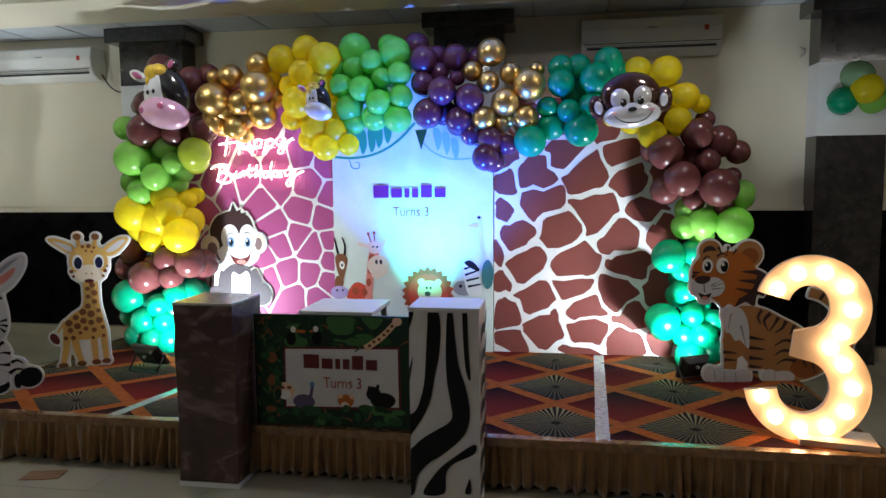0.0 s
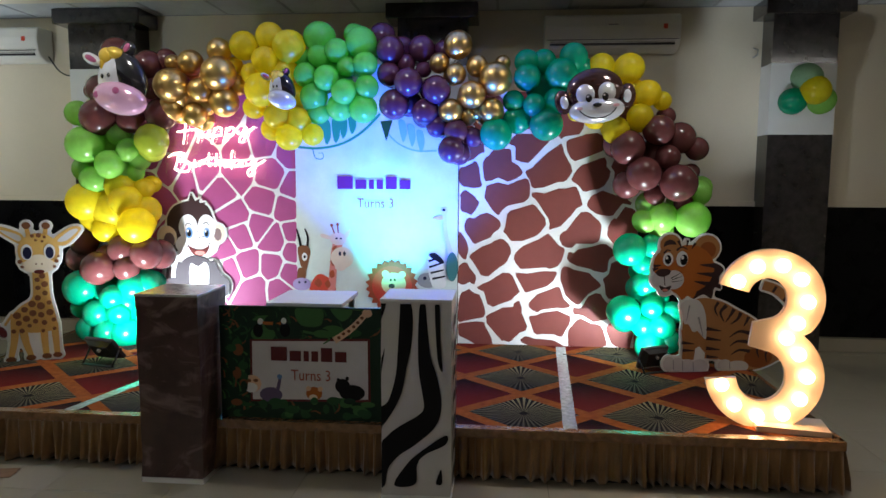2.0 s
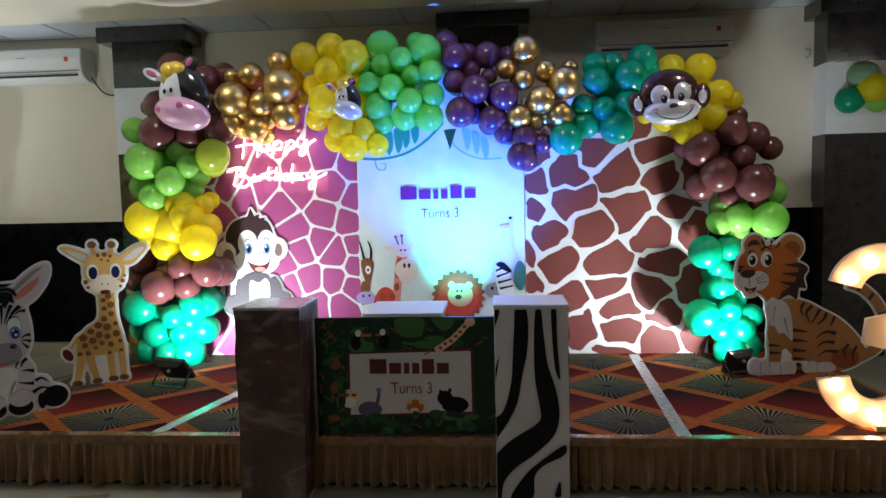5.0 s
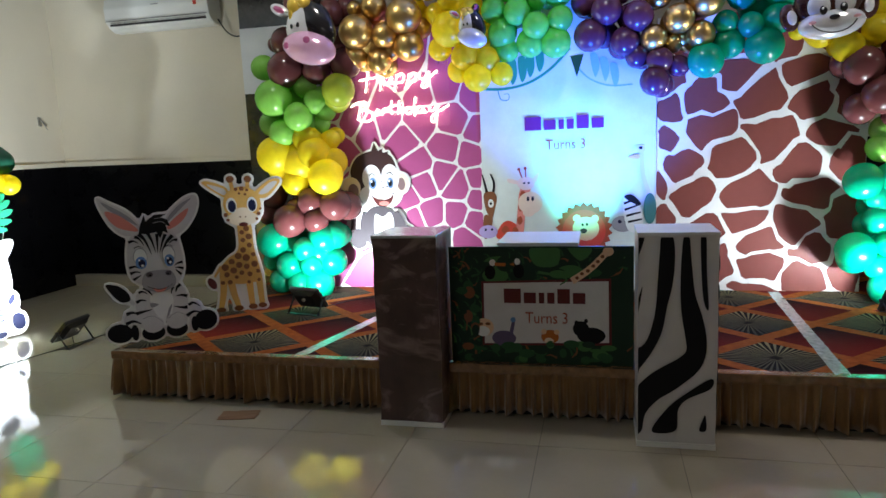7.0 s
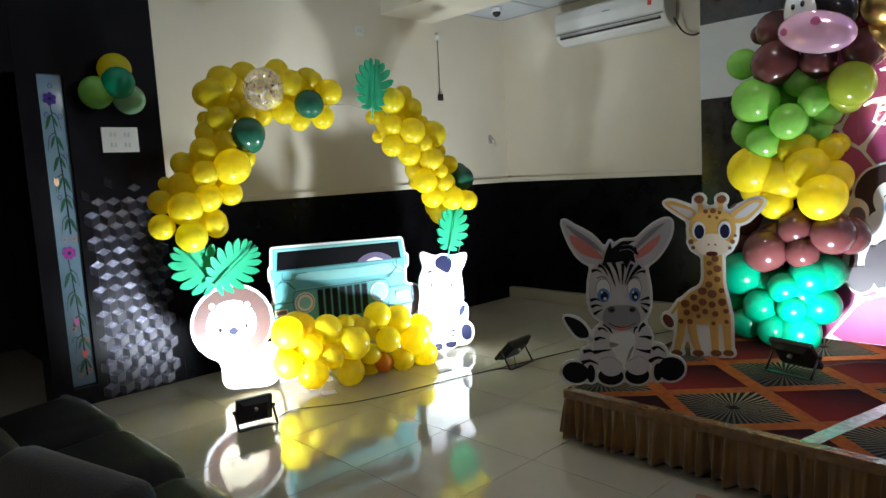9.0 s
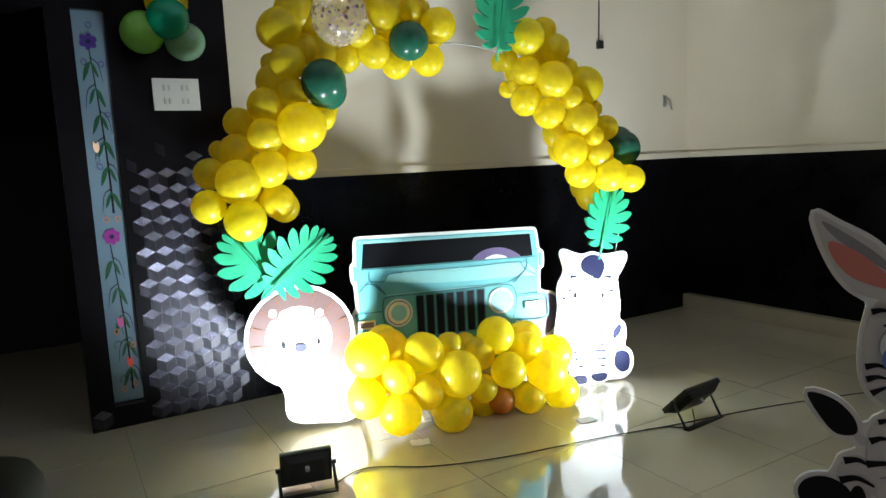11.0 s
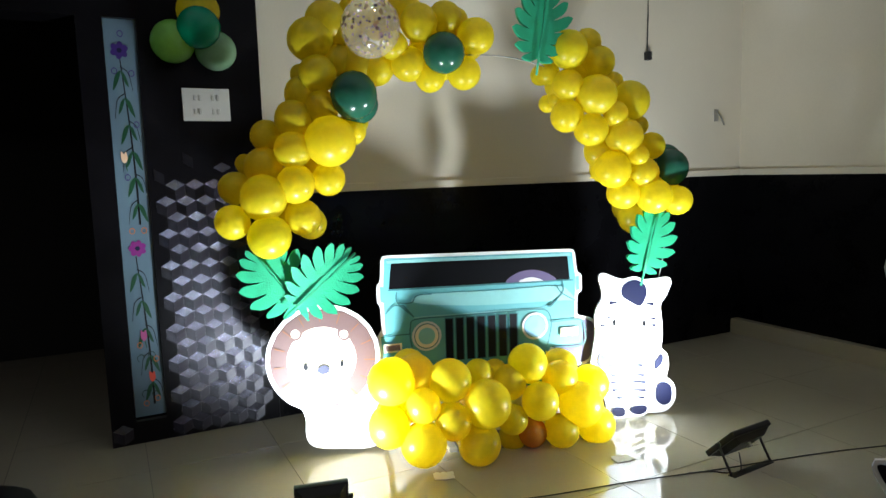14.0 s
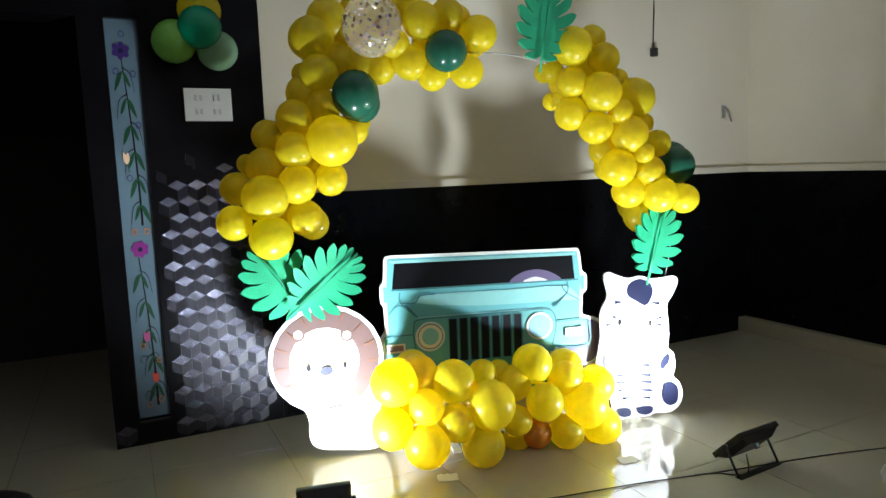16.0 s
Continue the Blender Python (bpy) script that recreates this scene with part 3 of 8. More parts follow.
def patches(seeds, x0, z0, x1, z1, gap, colour, wobble, rounding=2, soft=0.22):
    """Giraffe-hide patches: Voronoi cells of the seeds, shrunk by half a gap, with softened corners."""
    out = []
    for i, (sx, sz) in enumerate(seeds):
        cell = [(x0, z0), (x1, z0), (x1, z1), (x0, z1)]
        for j, (tx, tz) in enumerate(seeds):
            if i == j:
                continue
            dx, dz = tx - sx, tz - sz
            d = math.hypot(dx, dz)
            if d > 1.0:
                continue
            dx, dz = dx / d, dz / d
            cell = clip(cell, dx, dz, dx * (sx + tx) / 2 + dz * (sz + tz) / 2 - gap / 2)
            if len(cell) < 3:
                break
        if len(cell) < 3 or abs(signed(cell)) < 0.0008:
            continue
        p = np.array(cell)
        rim = np.array([abs(x - x0) < 1e-6 or abs(x - x1) < 1e-6 or abs(z - z0) < 1e-6 or abs(z - z1) < 1e-6 for x, z in cell])
        for _ in range(rounding):
            q, r = [], []
            for k in range(len(p)):
                a, b = p[k], p[(k + 1) % len(p)]
                L = np.hypot(*(b - a))
                f = soft
                q += [a + (b - a) * f, a + (b - a) * (1 - f)]
            p = np.array(q)
        if wobble:
            p = np.array([(x + wobble * noise.noise(Vector((x * 9, z * 9, 3))), z + wobble * noise.noise(Vector((x * 9, z * 9, 8)))) for x, z in p])
            p[:, 0] = np.clip(p[:, 0], x0, x1)
            p[:, 1] = np.clip(p[:, 1], z0, z1)
        out.append(([tuple(v) for v in p], colour))
    return out


def panel(name, x0, x1, z0, z1, y, base, shapes, label, arched=False, prints=()):
    """A board with printed shapes: hide patches one by one, or named prints of so many shapes each."""
    bm = bmesh.new()
    if arched:
        r = (x1 - x0) / 2
        loop = [(x0, z0), (x1, z0)] + [((x0 + x1) / 2 + r * math.cos(a), z1 - r + r * math.sin(a)) for a in (math.pi * k / 32 for k in range(33))]
    else:
        loop = [(x0, z0), (x1, z0), (x1, z1), (x0, z1)]
    slab(bm, loop, y, y + 0.03, 0)
    ob = tagged(finish(name, bm, INK[base]), label, "backdrop")
    first = 0
    for piece, count in prints or [("hide_patch", 1)] * len(shapes):
        bm, slots = bmesh.new(), []
        drawing(bm, shapes[first:first + count], slots, y - (0.0001 * first if prints else 0), 0.0001)
        part(piece, bm, [INK[k] for k in slots], ob)
        first += count
    return ob


HIDE_SEEDS = [(-0.81, 1.51), (-0.57, 1.57), (-0.35, 1.73), (-0.19, 1.56), (0.06, 1.72), (0.12, 1.54), (-0.77, 1.72), (-0.82, 1.29), (-0.54, 1.37), (-0.14, 1.30), (0.23, 1.32), (-0.72, 1.12), (-0.38, 1.15), (0.06, 1.11), (-0.89, 1.02), (-0.64, 0.90), (-0.29, 0.93), (0.11, 0.92), (0.34, 1.15), (-0.87, 0.77), (-0.30, 0.75), (0.04, 0.72), (0.31, 0.72), (-0.53, 0.67), (-0.18, 0.60), (0.15, 0.54), (-0.81, 0.56), (-0.48, 0.44), (-0.19, 0.43), (-0.72, 0.29), (0.11, 0.34), (0.34, 0.44), (-0.23, 0.23), (-0.36, 1.91), (-0.06, 1.93), (0.30, 1.50), (-0.63, 1.89), (0.19, 1.93)]
PINK_SEEDS = [(-3.21, 1.63), (-3.14, 1.83), (-3.25, 1.44), (-3.24, 1.18), (-2.96, 1.78), (-3.03, 1.53), (-2.76, 1.68), (-2.64, 1.81), (-2.52, 1.70), (-2.31, 1.75), (-2.11, 1.68), (-3.15, 1.32), (-2.92, 1.46), (-2.77, 1.49), (-2.66, 1.38), (-2.50, 1.51), (-2.27, 1.50), (-2.08, 1.41), (-2.54, 1.19), (-2.33, 1.31), (-2.14, 1.26), (-2.37, 1.11), (-2.10, 1.07), (-2.66, 0.97), (-2.50, 1.06), (-2.25, 1.03), (-2.45, 0.81), (-2.27, 0.80), (-2.08, 0.94), (-2.13, 0.75), (-2.59, 0.76), (-2.41, 0.65), (-2.20, 0.66), (-2.72, 0.75), (-3.23, 0.83), (-3.04, 0.87), (-2.88, 1.10), (-2.90, 0.88), (-3.08, 1.05), (-2.82, 0.66), (-3.00, 0.66), (-3.16, 0.61), (-2.91, 0.44)]
CENTRE_PRINT = [
    stroke("leaf", 0.018, 0.018, (-2.046, 1.709), (-1.889, 1.699), (-1.711, 1.732), (-1.557, 1.819), (-1.427, 1.946)),
    stroke("teal_light", 0.011, 0.011, (-1.382, 1.819), (-1.295, 1.734), (-1.165, 1.682), (-1.015, 1.683)),
    blob("leaf", (-1.960, 1.925), (-1.911, 1.925), (-1.902, 1.818), (-1.933, 1.757), (-1.956, 1.818)),
    blob("leaf", (-1.904, 1.904), (-1.855, 1.904), (-1.846, 1.796), (-1.877, 1.736), (-1.900, 1.796)),
    blob("leaf", (-1.849, 1.893), (-1.800, 1.893), (-1.791, 1.786), (-1.822, 1.725), (-1.844, 1.786)),
    blob("leaf", (-1.782, 1.904), (-1.733, 1.904), (-1.724, 1.797), (-1.755, 1.737), (-1.777, 1.797)),
    blob("leaf", (-1.727, 1.936), (-1.678, 1.936), (-1.669, 1.829), (-1.700, 1.769), (-1.722, 1.829)),
    blob("leaf", (-1.661, 1.967), (-1.612, 1.967), (-1.603, 1.861), (-1.634, 1.801), (-1.656, 1.861)),
    poly("green", (-1.426, 1.893), (-1.335, 1.899), (-1.382, 1.751)),
    stroke("leaf", 0.007, 0.004, (-1.927, 1.688), (-1.907, 1.628), (-1.855, 1.624), (-1.853, 1.663), (-1.884, 1.663)),
    blob("teal_light", (-1.294, 1.893), (-1.247, 1.893), (-1.233, 1.809), (-1.262, 1.745)),
    blob("teal_light", (-1.229, 1.862), (-1.182, 1.862), (-1.168, 1.777), (-1.197, 1.714)),
    blob("teal_light", (-1.164, 1.820), (-1.117, 1.820), (-1.103, 1.735), (-1.132, 1.672)),
    stroke("black", 0.021, 0.009, (-2.025, 0.958), (-2.043, 1.040), (-2.059, 1.106)),
    stroke("black", 0.021, 0.009, (-1.984, 0.960), (-1.975, 1.042), (-1.998, 1.108)),
    blob("brown", (-2.053, 0.962), (-1.991, 0.982), (-1.957, 0.942), (-1.975, 0.853), (-1.998, 0.785), (-2.035, 0.840)),
    ell(-2.002, 0.897, 0.021, 0.031, "white"),
    ell(-2.002, 0.897, 0.009, 0.011, "black"),
    blob("brown", (-2.053, 0.806), (-1.991, 0.785), (-2.026, 0.654), (-2.060, 0.653)),
    blob("red", (-1.960, 0.640), (-1.935, 0.735), (-1.875, 0.770), (-1.800, 0.720), (-1.775, 0.640)),
    poly("pink", (-1.830, 0.640), (-1.772, 0.640), (-1.752, 0.860), (-1.700, 1.030), (-1.775, 1.060), (-1.800, 0.940)),
    ell(-1.745, 1.035, 0.062, 0.048, "flesh"),
    blob("flesh", (-1.790, 1.050), (-1.872, 1.072), (-1.868, 1.045), (-1.800, 1.030)),
    blob("flesh", (-1.705, 1.055), (-1.655, 1.110), (-1.662, 1.062), (-1.695, 1.035)),
    stroke("redbrown", 0.009, 0.009, (-1.772, 1.075), (-1.792, 1.130)),
    stroke("redbrown", 0.009, 0.009, (-1.745, 1.080), (-1.748, 1.136)),
    ell(-1.793, 1.136, 0.011, 0.011, "redbrown"),
    ell(-1.748, 1.143, 0.011, 0.011, "redbrown"),
    ell(-1.757, 1.038, 0.009, 0.007, "navy"),
    ell(-1.725, 1.038, 0.009, 0.007, "navy"),
    blob("redbrown", (-1.790, 0.960), (-1.765, 0.985), (-1.745, 0.950), (-1.770, 0.925)),
    blob("redbrown", (-1.805, 0.870), (-1.780, 0.890), (-1.765, 0.855), (-1.790, 0.835)),
    blob("redbrown", (-1.815, 0.780), (-1.785, 0.800), (-1.775, 0.760), (-1.800, 0.740)),
    blob("redbrown", (-1.930, 0.700), (-1.900, 0.735), (-1.870, 0.700), (-1.895, 0.670)),
    blob("redbrown", (-1.850, 0.700), (-1.825, 0.725), (-1.805, 0.690), (-1.830, 0.665)),
    ell(-1.716, 0.895, 0.087, 0.080, "flesh"),
    ell(-1.730, 0.826, 0.042, 0.030, "flesh"),
    ell(-1.733, 0.925, 0.010, 0.017, "navy"),
    ell(-1.699, 0.925, 0.010, 0.017, "navy"),
    ell(-2.026, 0.690, 0.069, 0.049, "lilac"),
    ell(-2.044, 0.705, 0.009, 0.009, "navy"),
    ell(-1.998, 0.707, 0.009, 0.009, "navy"),
    poly("redbrown", (-1.172, 0.701), (-1.147, 0.674), (-1.178, 0.652), (-1.162, 0.619), (-1.198, 0.607), (-1.192, 0.570), (-1.229, 0.569), (-1.234, 0.532), (-1.270, 0.541), (-1.285, 0.506), (-1.317, 0.525), (-1.341, 0.496), (-1.366, 0.523), (-1.398, 0.502), (-1.414, 0.536), (-1.450, 0.524), (-1.456, 0.561), (-1.493, 0.559), (-1.488, 0.597), (-1.525, 0.606), (-1.509, 0.641), (-1.541, 0.660), (-1.517, 0.689), (-1.541, 0.717), (-1.510, 0.738), (-1.526, 0.772), (-1.490, 0.783), (-1.495, 0.820), (-1.458, 0.821), (-1.452, 0.859), (-1.416, 0.849), (-1.401, 0.883), (-1.369, 0.864), (-1.345, 0.893), (-1.320, 0.866), (-1.289, 0.887), (-1.273, 0.853), (-1.238, 0.865), (-1.232, 0.828), (-1.195, 0.829), (-1.200, 0.792), (-1.164, 0.783), (-1.179, 0.749), (-1.148, 0.730)),
    ell(-1.343, 0.691, 0.150, 0.150, "red"),
    ell(-1.330, 0.705, 0.092, 0.085, "amber"),
    ell(-1.392, 0.780, 0.027, 0.026, "amber"),
    ell(-1.266, 0.776, 0.026, 0.026, "amber"),
    ell(-1.352, 0.734, 0.008, 0.010, "black"),
    ell(-1.322, 0.735, 0.008, 0.010, "black"),
    ell(-1.345, 0.690, 0.024, 0.018, "darkbrown"),
    ell(-1.076, 0.737, 0.078, 0.057, "grey"),
    ell(-1.098, 0.752, 0.013, 0.013, "navy"),
    ell(-1.054, 0.753, 0.013, 0.013, "navy"),
    blob("white", (-1.078, 0.900), (-1.014, 0.935), (-0.958, 0.839), (-0.945, 0.698), (-1.043, 0.694)),
    stroke("black", 0.017, 0.011, (-1.071, 0.879), (-1.002, 0.903)),
    stroke("black", 0.017, 0.011, (-1.066, 0.835), (-0.980, 0.864)),
    stroke("black", 0.017, 0.011, (-1.055, 0.792), (-0.958, 0.817)),
    stroke("black", 0.017, 0.011, (-1.043, 0.749), (-0.948, 0.769)),
    blob("black", (-1.068, 0.922), (-1.020, 0.941), (-0.959, 0.882), (-0.980, 0.864)),
    stroke("light", 0.026, 0.030, (-0.954, 1.238), (-0.945, 1.077), (-0.899, 0.927)),
    ell(-0.961, 1.248, 0.030, 0.026, "light"),
    ell(-0.961, 1.257, 0.013, 0.011, "black"),
    blob("yellow", (-0.975, 1.216), (-1.046, 1.193), (-0.975, 1.184)),
    ell(-0.898, 0.841, 0.043, 0.108, "teal_dark"),
]
panel("printed_backdrop", -3.3, -2.065, PZ, 2.3, 6.66, "white", patches(PINK_SEEDS, -3.3, PZ, -2.065, 2.3, 0.018, "magenta", 0.02, 1, 0.13), "magenta giraffe-hide printed backdrop panel with white lines")
panel("printed_backdrop", -0.855, 0.43, PZ, 2.1, 6.66, "white", patches(HIDE_SEEDS, -0.855, PZ, 0.43, 2.1, 0.03, "giraffe", 0.055, 2, 0.2), "brown giraffe-hide printed backdrop panel with white lines")
centre = panel("printed_backdrop", -2.06, -0.86, PZ, 2.3, 6.63, "panel", CENTRE_PRINT, "pale arched backdrop panel with printed jungle creatures and lettering", arched=True,
               prints=(("foliage_print", 13), ("antelope_print", 6), ("giraffe_print", 20), ("hippo_print", 3), ("lion_print", 8), ("rhino_print", 3), ("zebra_print", 6), ("ostrich_print", 5)))


def lettering(parent, text, x, y, z, size, width, material, name="lettering", label="", shear=0.0, bold=0.0, extrude=0.0):
    """Built-in font letters, scaled to a width, a hair in front of y."""
    bm = letters(text, size, extrude, shear, bold)
    xs = [v.co.x for v in bm.verts]
    k = width / (max(xs) - min(xs))
    bmesh.ops.transform(bm, matrix=Matrix.Translation((x, y, z)) @ Matrix.Diagonal((k, 1, 1, 1)), verts=bm.verts)
    return part(name, bm, material, parent, label)


def name_bars(parent, x, y, z, width, height, material):
    """Plain bars standing in for a written name."""
    cuts = (0.0, 0.24, 0.42, 0.52, 0.64, 0.82, 1.0)
    for k, (a, b) in enumerate(zip(cuts, cuts[1:])):
        top = height * (0.42 if k in (0, 4) else 0.2)
        bm = bmesh.new()
        slab(bm, [(x + width * (a - 0.49), z - height * 0.42), (x + width * (b - 0.525), z - height * 0.42), (x + width * (b - 0.525), z + top), (x + width * (a - 0.49), z + top)], y, y + 0.0004, 0)
        part("name_bar", bm, material, parent, "plain coloured bar in place of a letter")


name_bars(centre, -1.47, 6.6195, 1.45, 0.56, 0.11, INK["purple"])
lettering(centre, "Turns 3", -1.462, 6.6195, 1.298, 0.1, 0.27, INK["redbrown"], label="red printed words reading Turns 3")


# ---- balloons ----
def balloon_mesh(name, material):
    """A blown-up balloon of radius 1: a slightly pear-shaped ball with its knot."""
    bm = bmesh.new()
    prof = []
    for k in range(15):
        a = math.pi * k / 14
        r, z = math.sin(a), math.cos(a)
        if z < 0:
            z *= 1.10
            r *= 1 - 0.05 * (-z)
        prof.append((r, z))
    prof = prof[:-1] + [(0.05, -1.1), (0.035, -1.14), (0.085, -1.2), (0.0, -1.21)]
    n, rings = 20, []
    for r, z in prof:
        rings.append([bm.verts.new((r * math.cos(t), r * math.sin(t), z)) for t in (2 * math.pi * i / n for i in range(n))] if r > 1e-6 else [bm.verts.new((0, 0, z))])
    for a, b in zip(rings, rings[1:]):
        for i in range(n):
            q = [a[i % len(a)], b[i % len(b)], b[(i + 1) % len(b)], a[(i + 1) % len(a)]]
            q = list(dict.fromkeys(q))
            f = bm.faces.new(q)
            f.smooth = True
    me = bpy.data.meshes.new(name)
    bm.normal_update()
    bm.to_mesh(me)
    bm.free()
    me.materials.append(material)
    return me


BALLOON = {m.name: balloon_mesh("balloon", m) for m in (B_YELLOW, B_LIME, B_OLIVE, B_GREEN, B_TEAL, B_MAROON, B_PLUM, B_SAGE, B_MINT, B_ORANGE, B_GOLD)}
rnd = random.Random(5)


def blow(parent, material, places, label="", away=(0, 1, 0), fill=0.35, grow=1.04):
    """Balloons at (x, y, z, radius); knots turn inwards, away from the viewer, with some scatter."""
    places = [(x, y, z, r * grow) for x, y, z, r in places]
    back = Vector(away).normalized()
    for x, y, z, r in list(places):
        if rnd.random() < fill:
            q = Vector((x, y, z)) + back * 0.1 + Vector((rnd.uniform(-0.5, 0.5) * abs(back.y), rnd.uniform(-0.5, 0.5) * abs(back.x), rnd.uniform(-0.5, 0.5))) * r
            places.append((*q, r * 0.9))
    for x, y, z, r in places:
        ob = new("balloon", BALLOON[material.name])
        ob.parent = parent
        d = Vector(away) + Vector((rnd.uniform(-0.6, 0.6), rnd.uniform(-0.6, 0.6), rnd.uniform(-0.5, 0.9)))
        q = (-d).to_track_quat("Z", "Y")
        ob.matrix_basis = Matrix.LocRotScale((x, y, z), q, (r * rnd.uniform(0.95, 1.0), r * rnd.uniform(0.95, 1.0), r))
        if label:
            ob["label"] = label


MAROON_LEFT = [(-3.359, 6.56, 2.384, 0.11), (-3.106, 6.52, 2.287, 0.102), (-2.99, 6.58, 2.334, 0.079), (-3.448, 6.5, 2.112, 0.109), (-3.417, 6.39, 1.906, 0.127), (-3.207, 6.44, 1.891, 0.098), (-3.1, 6.56, 2.137, 0.09), (-2.978, 6.44, 1.929, 0.113), (-3.548, 6.54, 2.108, 0.06)]
GOLD_LEFT = [(-2.755, 6.46, 2.292, 0.092), (-2.555, 6.49, 2.38, 0.087), (-2.519, 6.38, 2.202, 0.119), (-2.865, 6.38, 2.125, 0.12), (-2.668, 6.41, 2.092, 0.088), (-2.905, 6.44, 1.968, 0.089), (-2.765, 6.47, 2.028, 0.062), (-2.728, 6.44, 1.929, 0.087), (-2.508, 6.44, 2.014, 0.105), (-2.662, 6.49, 1.991, 0.068), (-2.908, 6.5, 2.301, 0.055), (-2.439, 6.52, 2.137, 0.074)]
YELLOW_TOP = [(-2.37, 6.48, 2.408, 0.101), (-2.188, 6.5, 2.471, 0.101), (-2.031, 6.44, 2.392, 0.113), (-2.196, 6.41, 2.296, 0.094), (-2.314, 6.46, 2.213, 0.072), (-2.209, 6.36, 2.087, 0.112), (-2.289, 6.44, 1.976, 0.08), (-2.111, 6.41, 1.907, 0.098), (-1.975, 6.44, 1.882, 0.091), (-2.161, 6.44, 1.825, 0.08), (-2.03, 6.4, 1.767, 0.094), (-1.873, 6.44, 1.785, 0.076), (-2.466, 6.54, 2.284, 0.058), (-2.117, 6.52, 2.239, 0.119), (-2.019, 6.52, 2.05, 0.096)]
GREEN_TOP = [(-1.826, 6.48, 2.461, 0.109), (-1.524, 6.44, 2.412, 0.107), (-1.687, 6.41, 2.354, 0.083), (-1.594, 6.54, 2.488, 0.072), (-1.819, 6.44, 2.325, 0.078), (-1.953, 6.5, 2.328, 0.066), (-1.915, 6.44, 2.197, 0.084), (-1.755, 6.38, 2.169, 0.087), (-1.619, 6.42, 2.246, 0.07), (-1.487, 6.4, 2.26, 0.083), (-1.479, 6.41, 2.107, 0.083), (-1.632, 6.38, 2.072, 0.088), (-1.858, 6.44, 2.049, 0.098), (-1.512, 6.44, 1.965, 0.103), (-1.675, 6.44, 1.974, 0.094), (-1.837, 6.47, 1.94, 0.08), (-1.729, 6.54, 2.201, 0.114), (-1.579, 6.56, 2.315, 0.114)]
LIME_LEFT = [(-3.522, 6.38, 1.712, 0.129), (-3.304, 6.44, 1.788, 0.083), (-3.216, 6.41, 1.672, 0.086), (-3.331, 6.36, 1.571, 0.101), (-3.642, 6.5, 1.945, 0.09), (-3.485, 6.41, 1.463, 0.099), (-3.163, 6.46, 1.61, 0.079), (-3.452, 6.54, 1.71, 0.121), (-3.208, 6.47, 1.522, 0.069), (-3.621, 6.54, 1.539, 0.101), (-3.35, 6.56, 1.541, 0.101)]
OLIVE_LEFT = [(-3.022, 6.38, 1.743, 0.116)]
YELLOW_LEFT = [(-3.56, 6.42, 1.303, 0.136), (-3.31, 6.44, 1.42, 0.106), (-3.414, 6.49, 1.248, 0.146), (-3.134, 6.48, 1.24, 0.102), (-3.433, 6.44, 1.101, 0.094), (-3.154, 6.36, 1.137, 0.125), (-3.25, 6.41, 1.308, 0.118), (-3.532, 6.5, 1.202, 0.129), (-3.154, 6.49, 1.401, 0.072)]
MAROON_LOW = [(-3.474, 6.39, 0.818, 0.127), (-3.278, 6.42, 0.816, 0.093), (-3.323, 6.44, 0.954, 0.098), (-3.117, 6.42, 0.931, 0.118), (-3.639, 6.49, 1.006, 0.104), (-3.699, 6.51, 0.872, 0.096)]
TEAL_LOW = [(-3.627, 6.42, 0.667, 0.129), (-3.487, 6.49, 0.639, 0.109), (-3.357, 6.36, 0.609, 0.089), (-3.246, 6.46, 0.674, 0.12), (-3.496, 6.38, 0.484, 0.102), (-3.309, 6.35, 0.493, 0.084), (-3.415, 6.36, 0.349, 0.089), (-3.288, 6.44, 0.568, 0.103), (-3.28, 6.4, 0.338, 0.115), (-3.379, 6.49, 0.358, 0.109), (-3.679, 6.49, 0.501, 0.079), (-3.177, 6.5, 0.692, 0.108), (-3.595, 6.44, 0.359, 0.095), (-3.193, 6.48, 0.499, 0.112)]
MAROON_TOP = [(-1.394, 6.54, 2.475, 0.089), (-1.32, 6.44, 2.357, 0.098), (-1.106, 6.48, 2.372, 0.092), (-1.215, 6.48, 2.277, 0.066), (-1.188, 6.38, 2.134, 0.099), (-0.993, 6.38, 2.08, 0.098), (-1.329, 6.44, 2.197, 0.083), (-1.289, 6.41, 1.989, 0.104), (-1.071, 6.42, 1.936, 0.095), (-0.958, 6.54, 2.371, 0.07), (-1.093, 6.48, 2.233, 0.055), (-0.862, 6.41, 1.807, 0.086), (-0.995, 6.44, 1.842, 0.076), (-0.891, 6.4, 1.679, 0.091), (-0.744, 6.44, 1.767, 0.069), (-1.247, 6.54, 2.396, 0.078), (-1.198, 6.54, 2.003, 0.089)]
GOLD_TOP = [(-0.851, 6.42, 2.385, 0.098), (-0.978, 6.42, 2.265, 0.069), (-0.863, 6.39, 2.186, 0.07), (-0.72, 6.41, 2.24, 0.074), (-0.591, 6.36, 2.152, 0.109), (-0.752, 6.35, 2.044, 0.093), (-0.618, 6.4, 1.944, 0.085), (-0.899, 6.39, 1.944, 0.081), (-0.779, 6.44, 1.906, 0.06), (-0.548, 6.48, 2.27, 0.054), (-0.715, 6.44, 1.927, 0.047)]
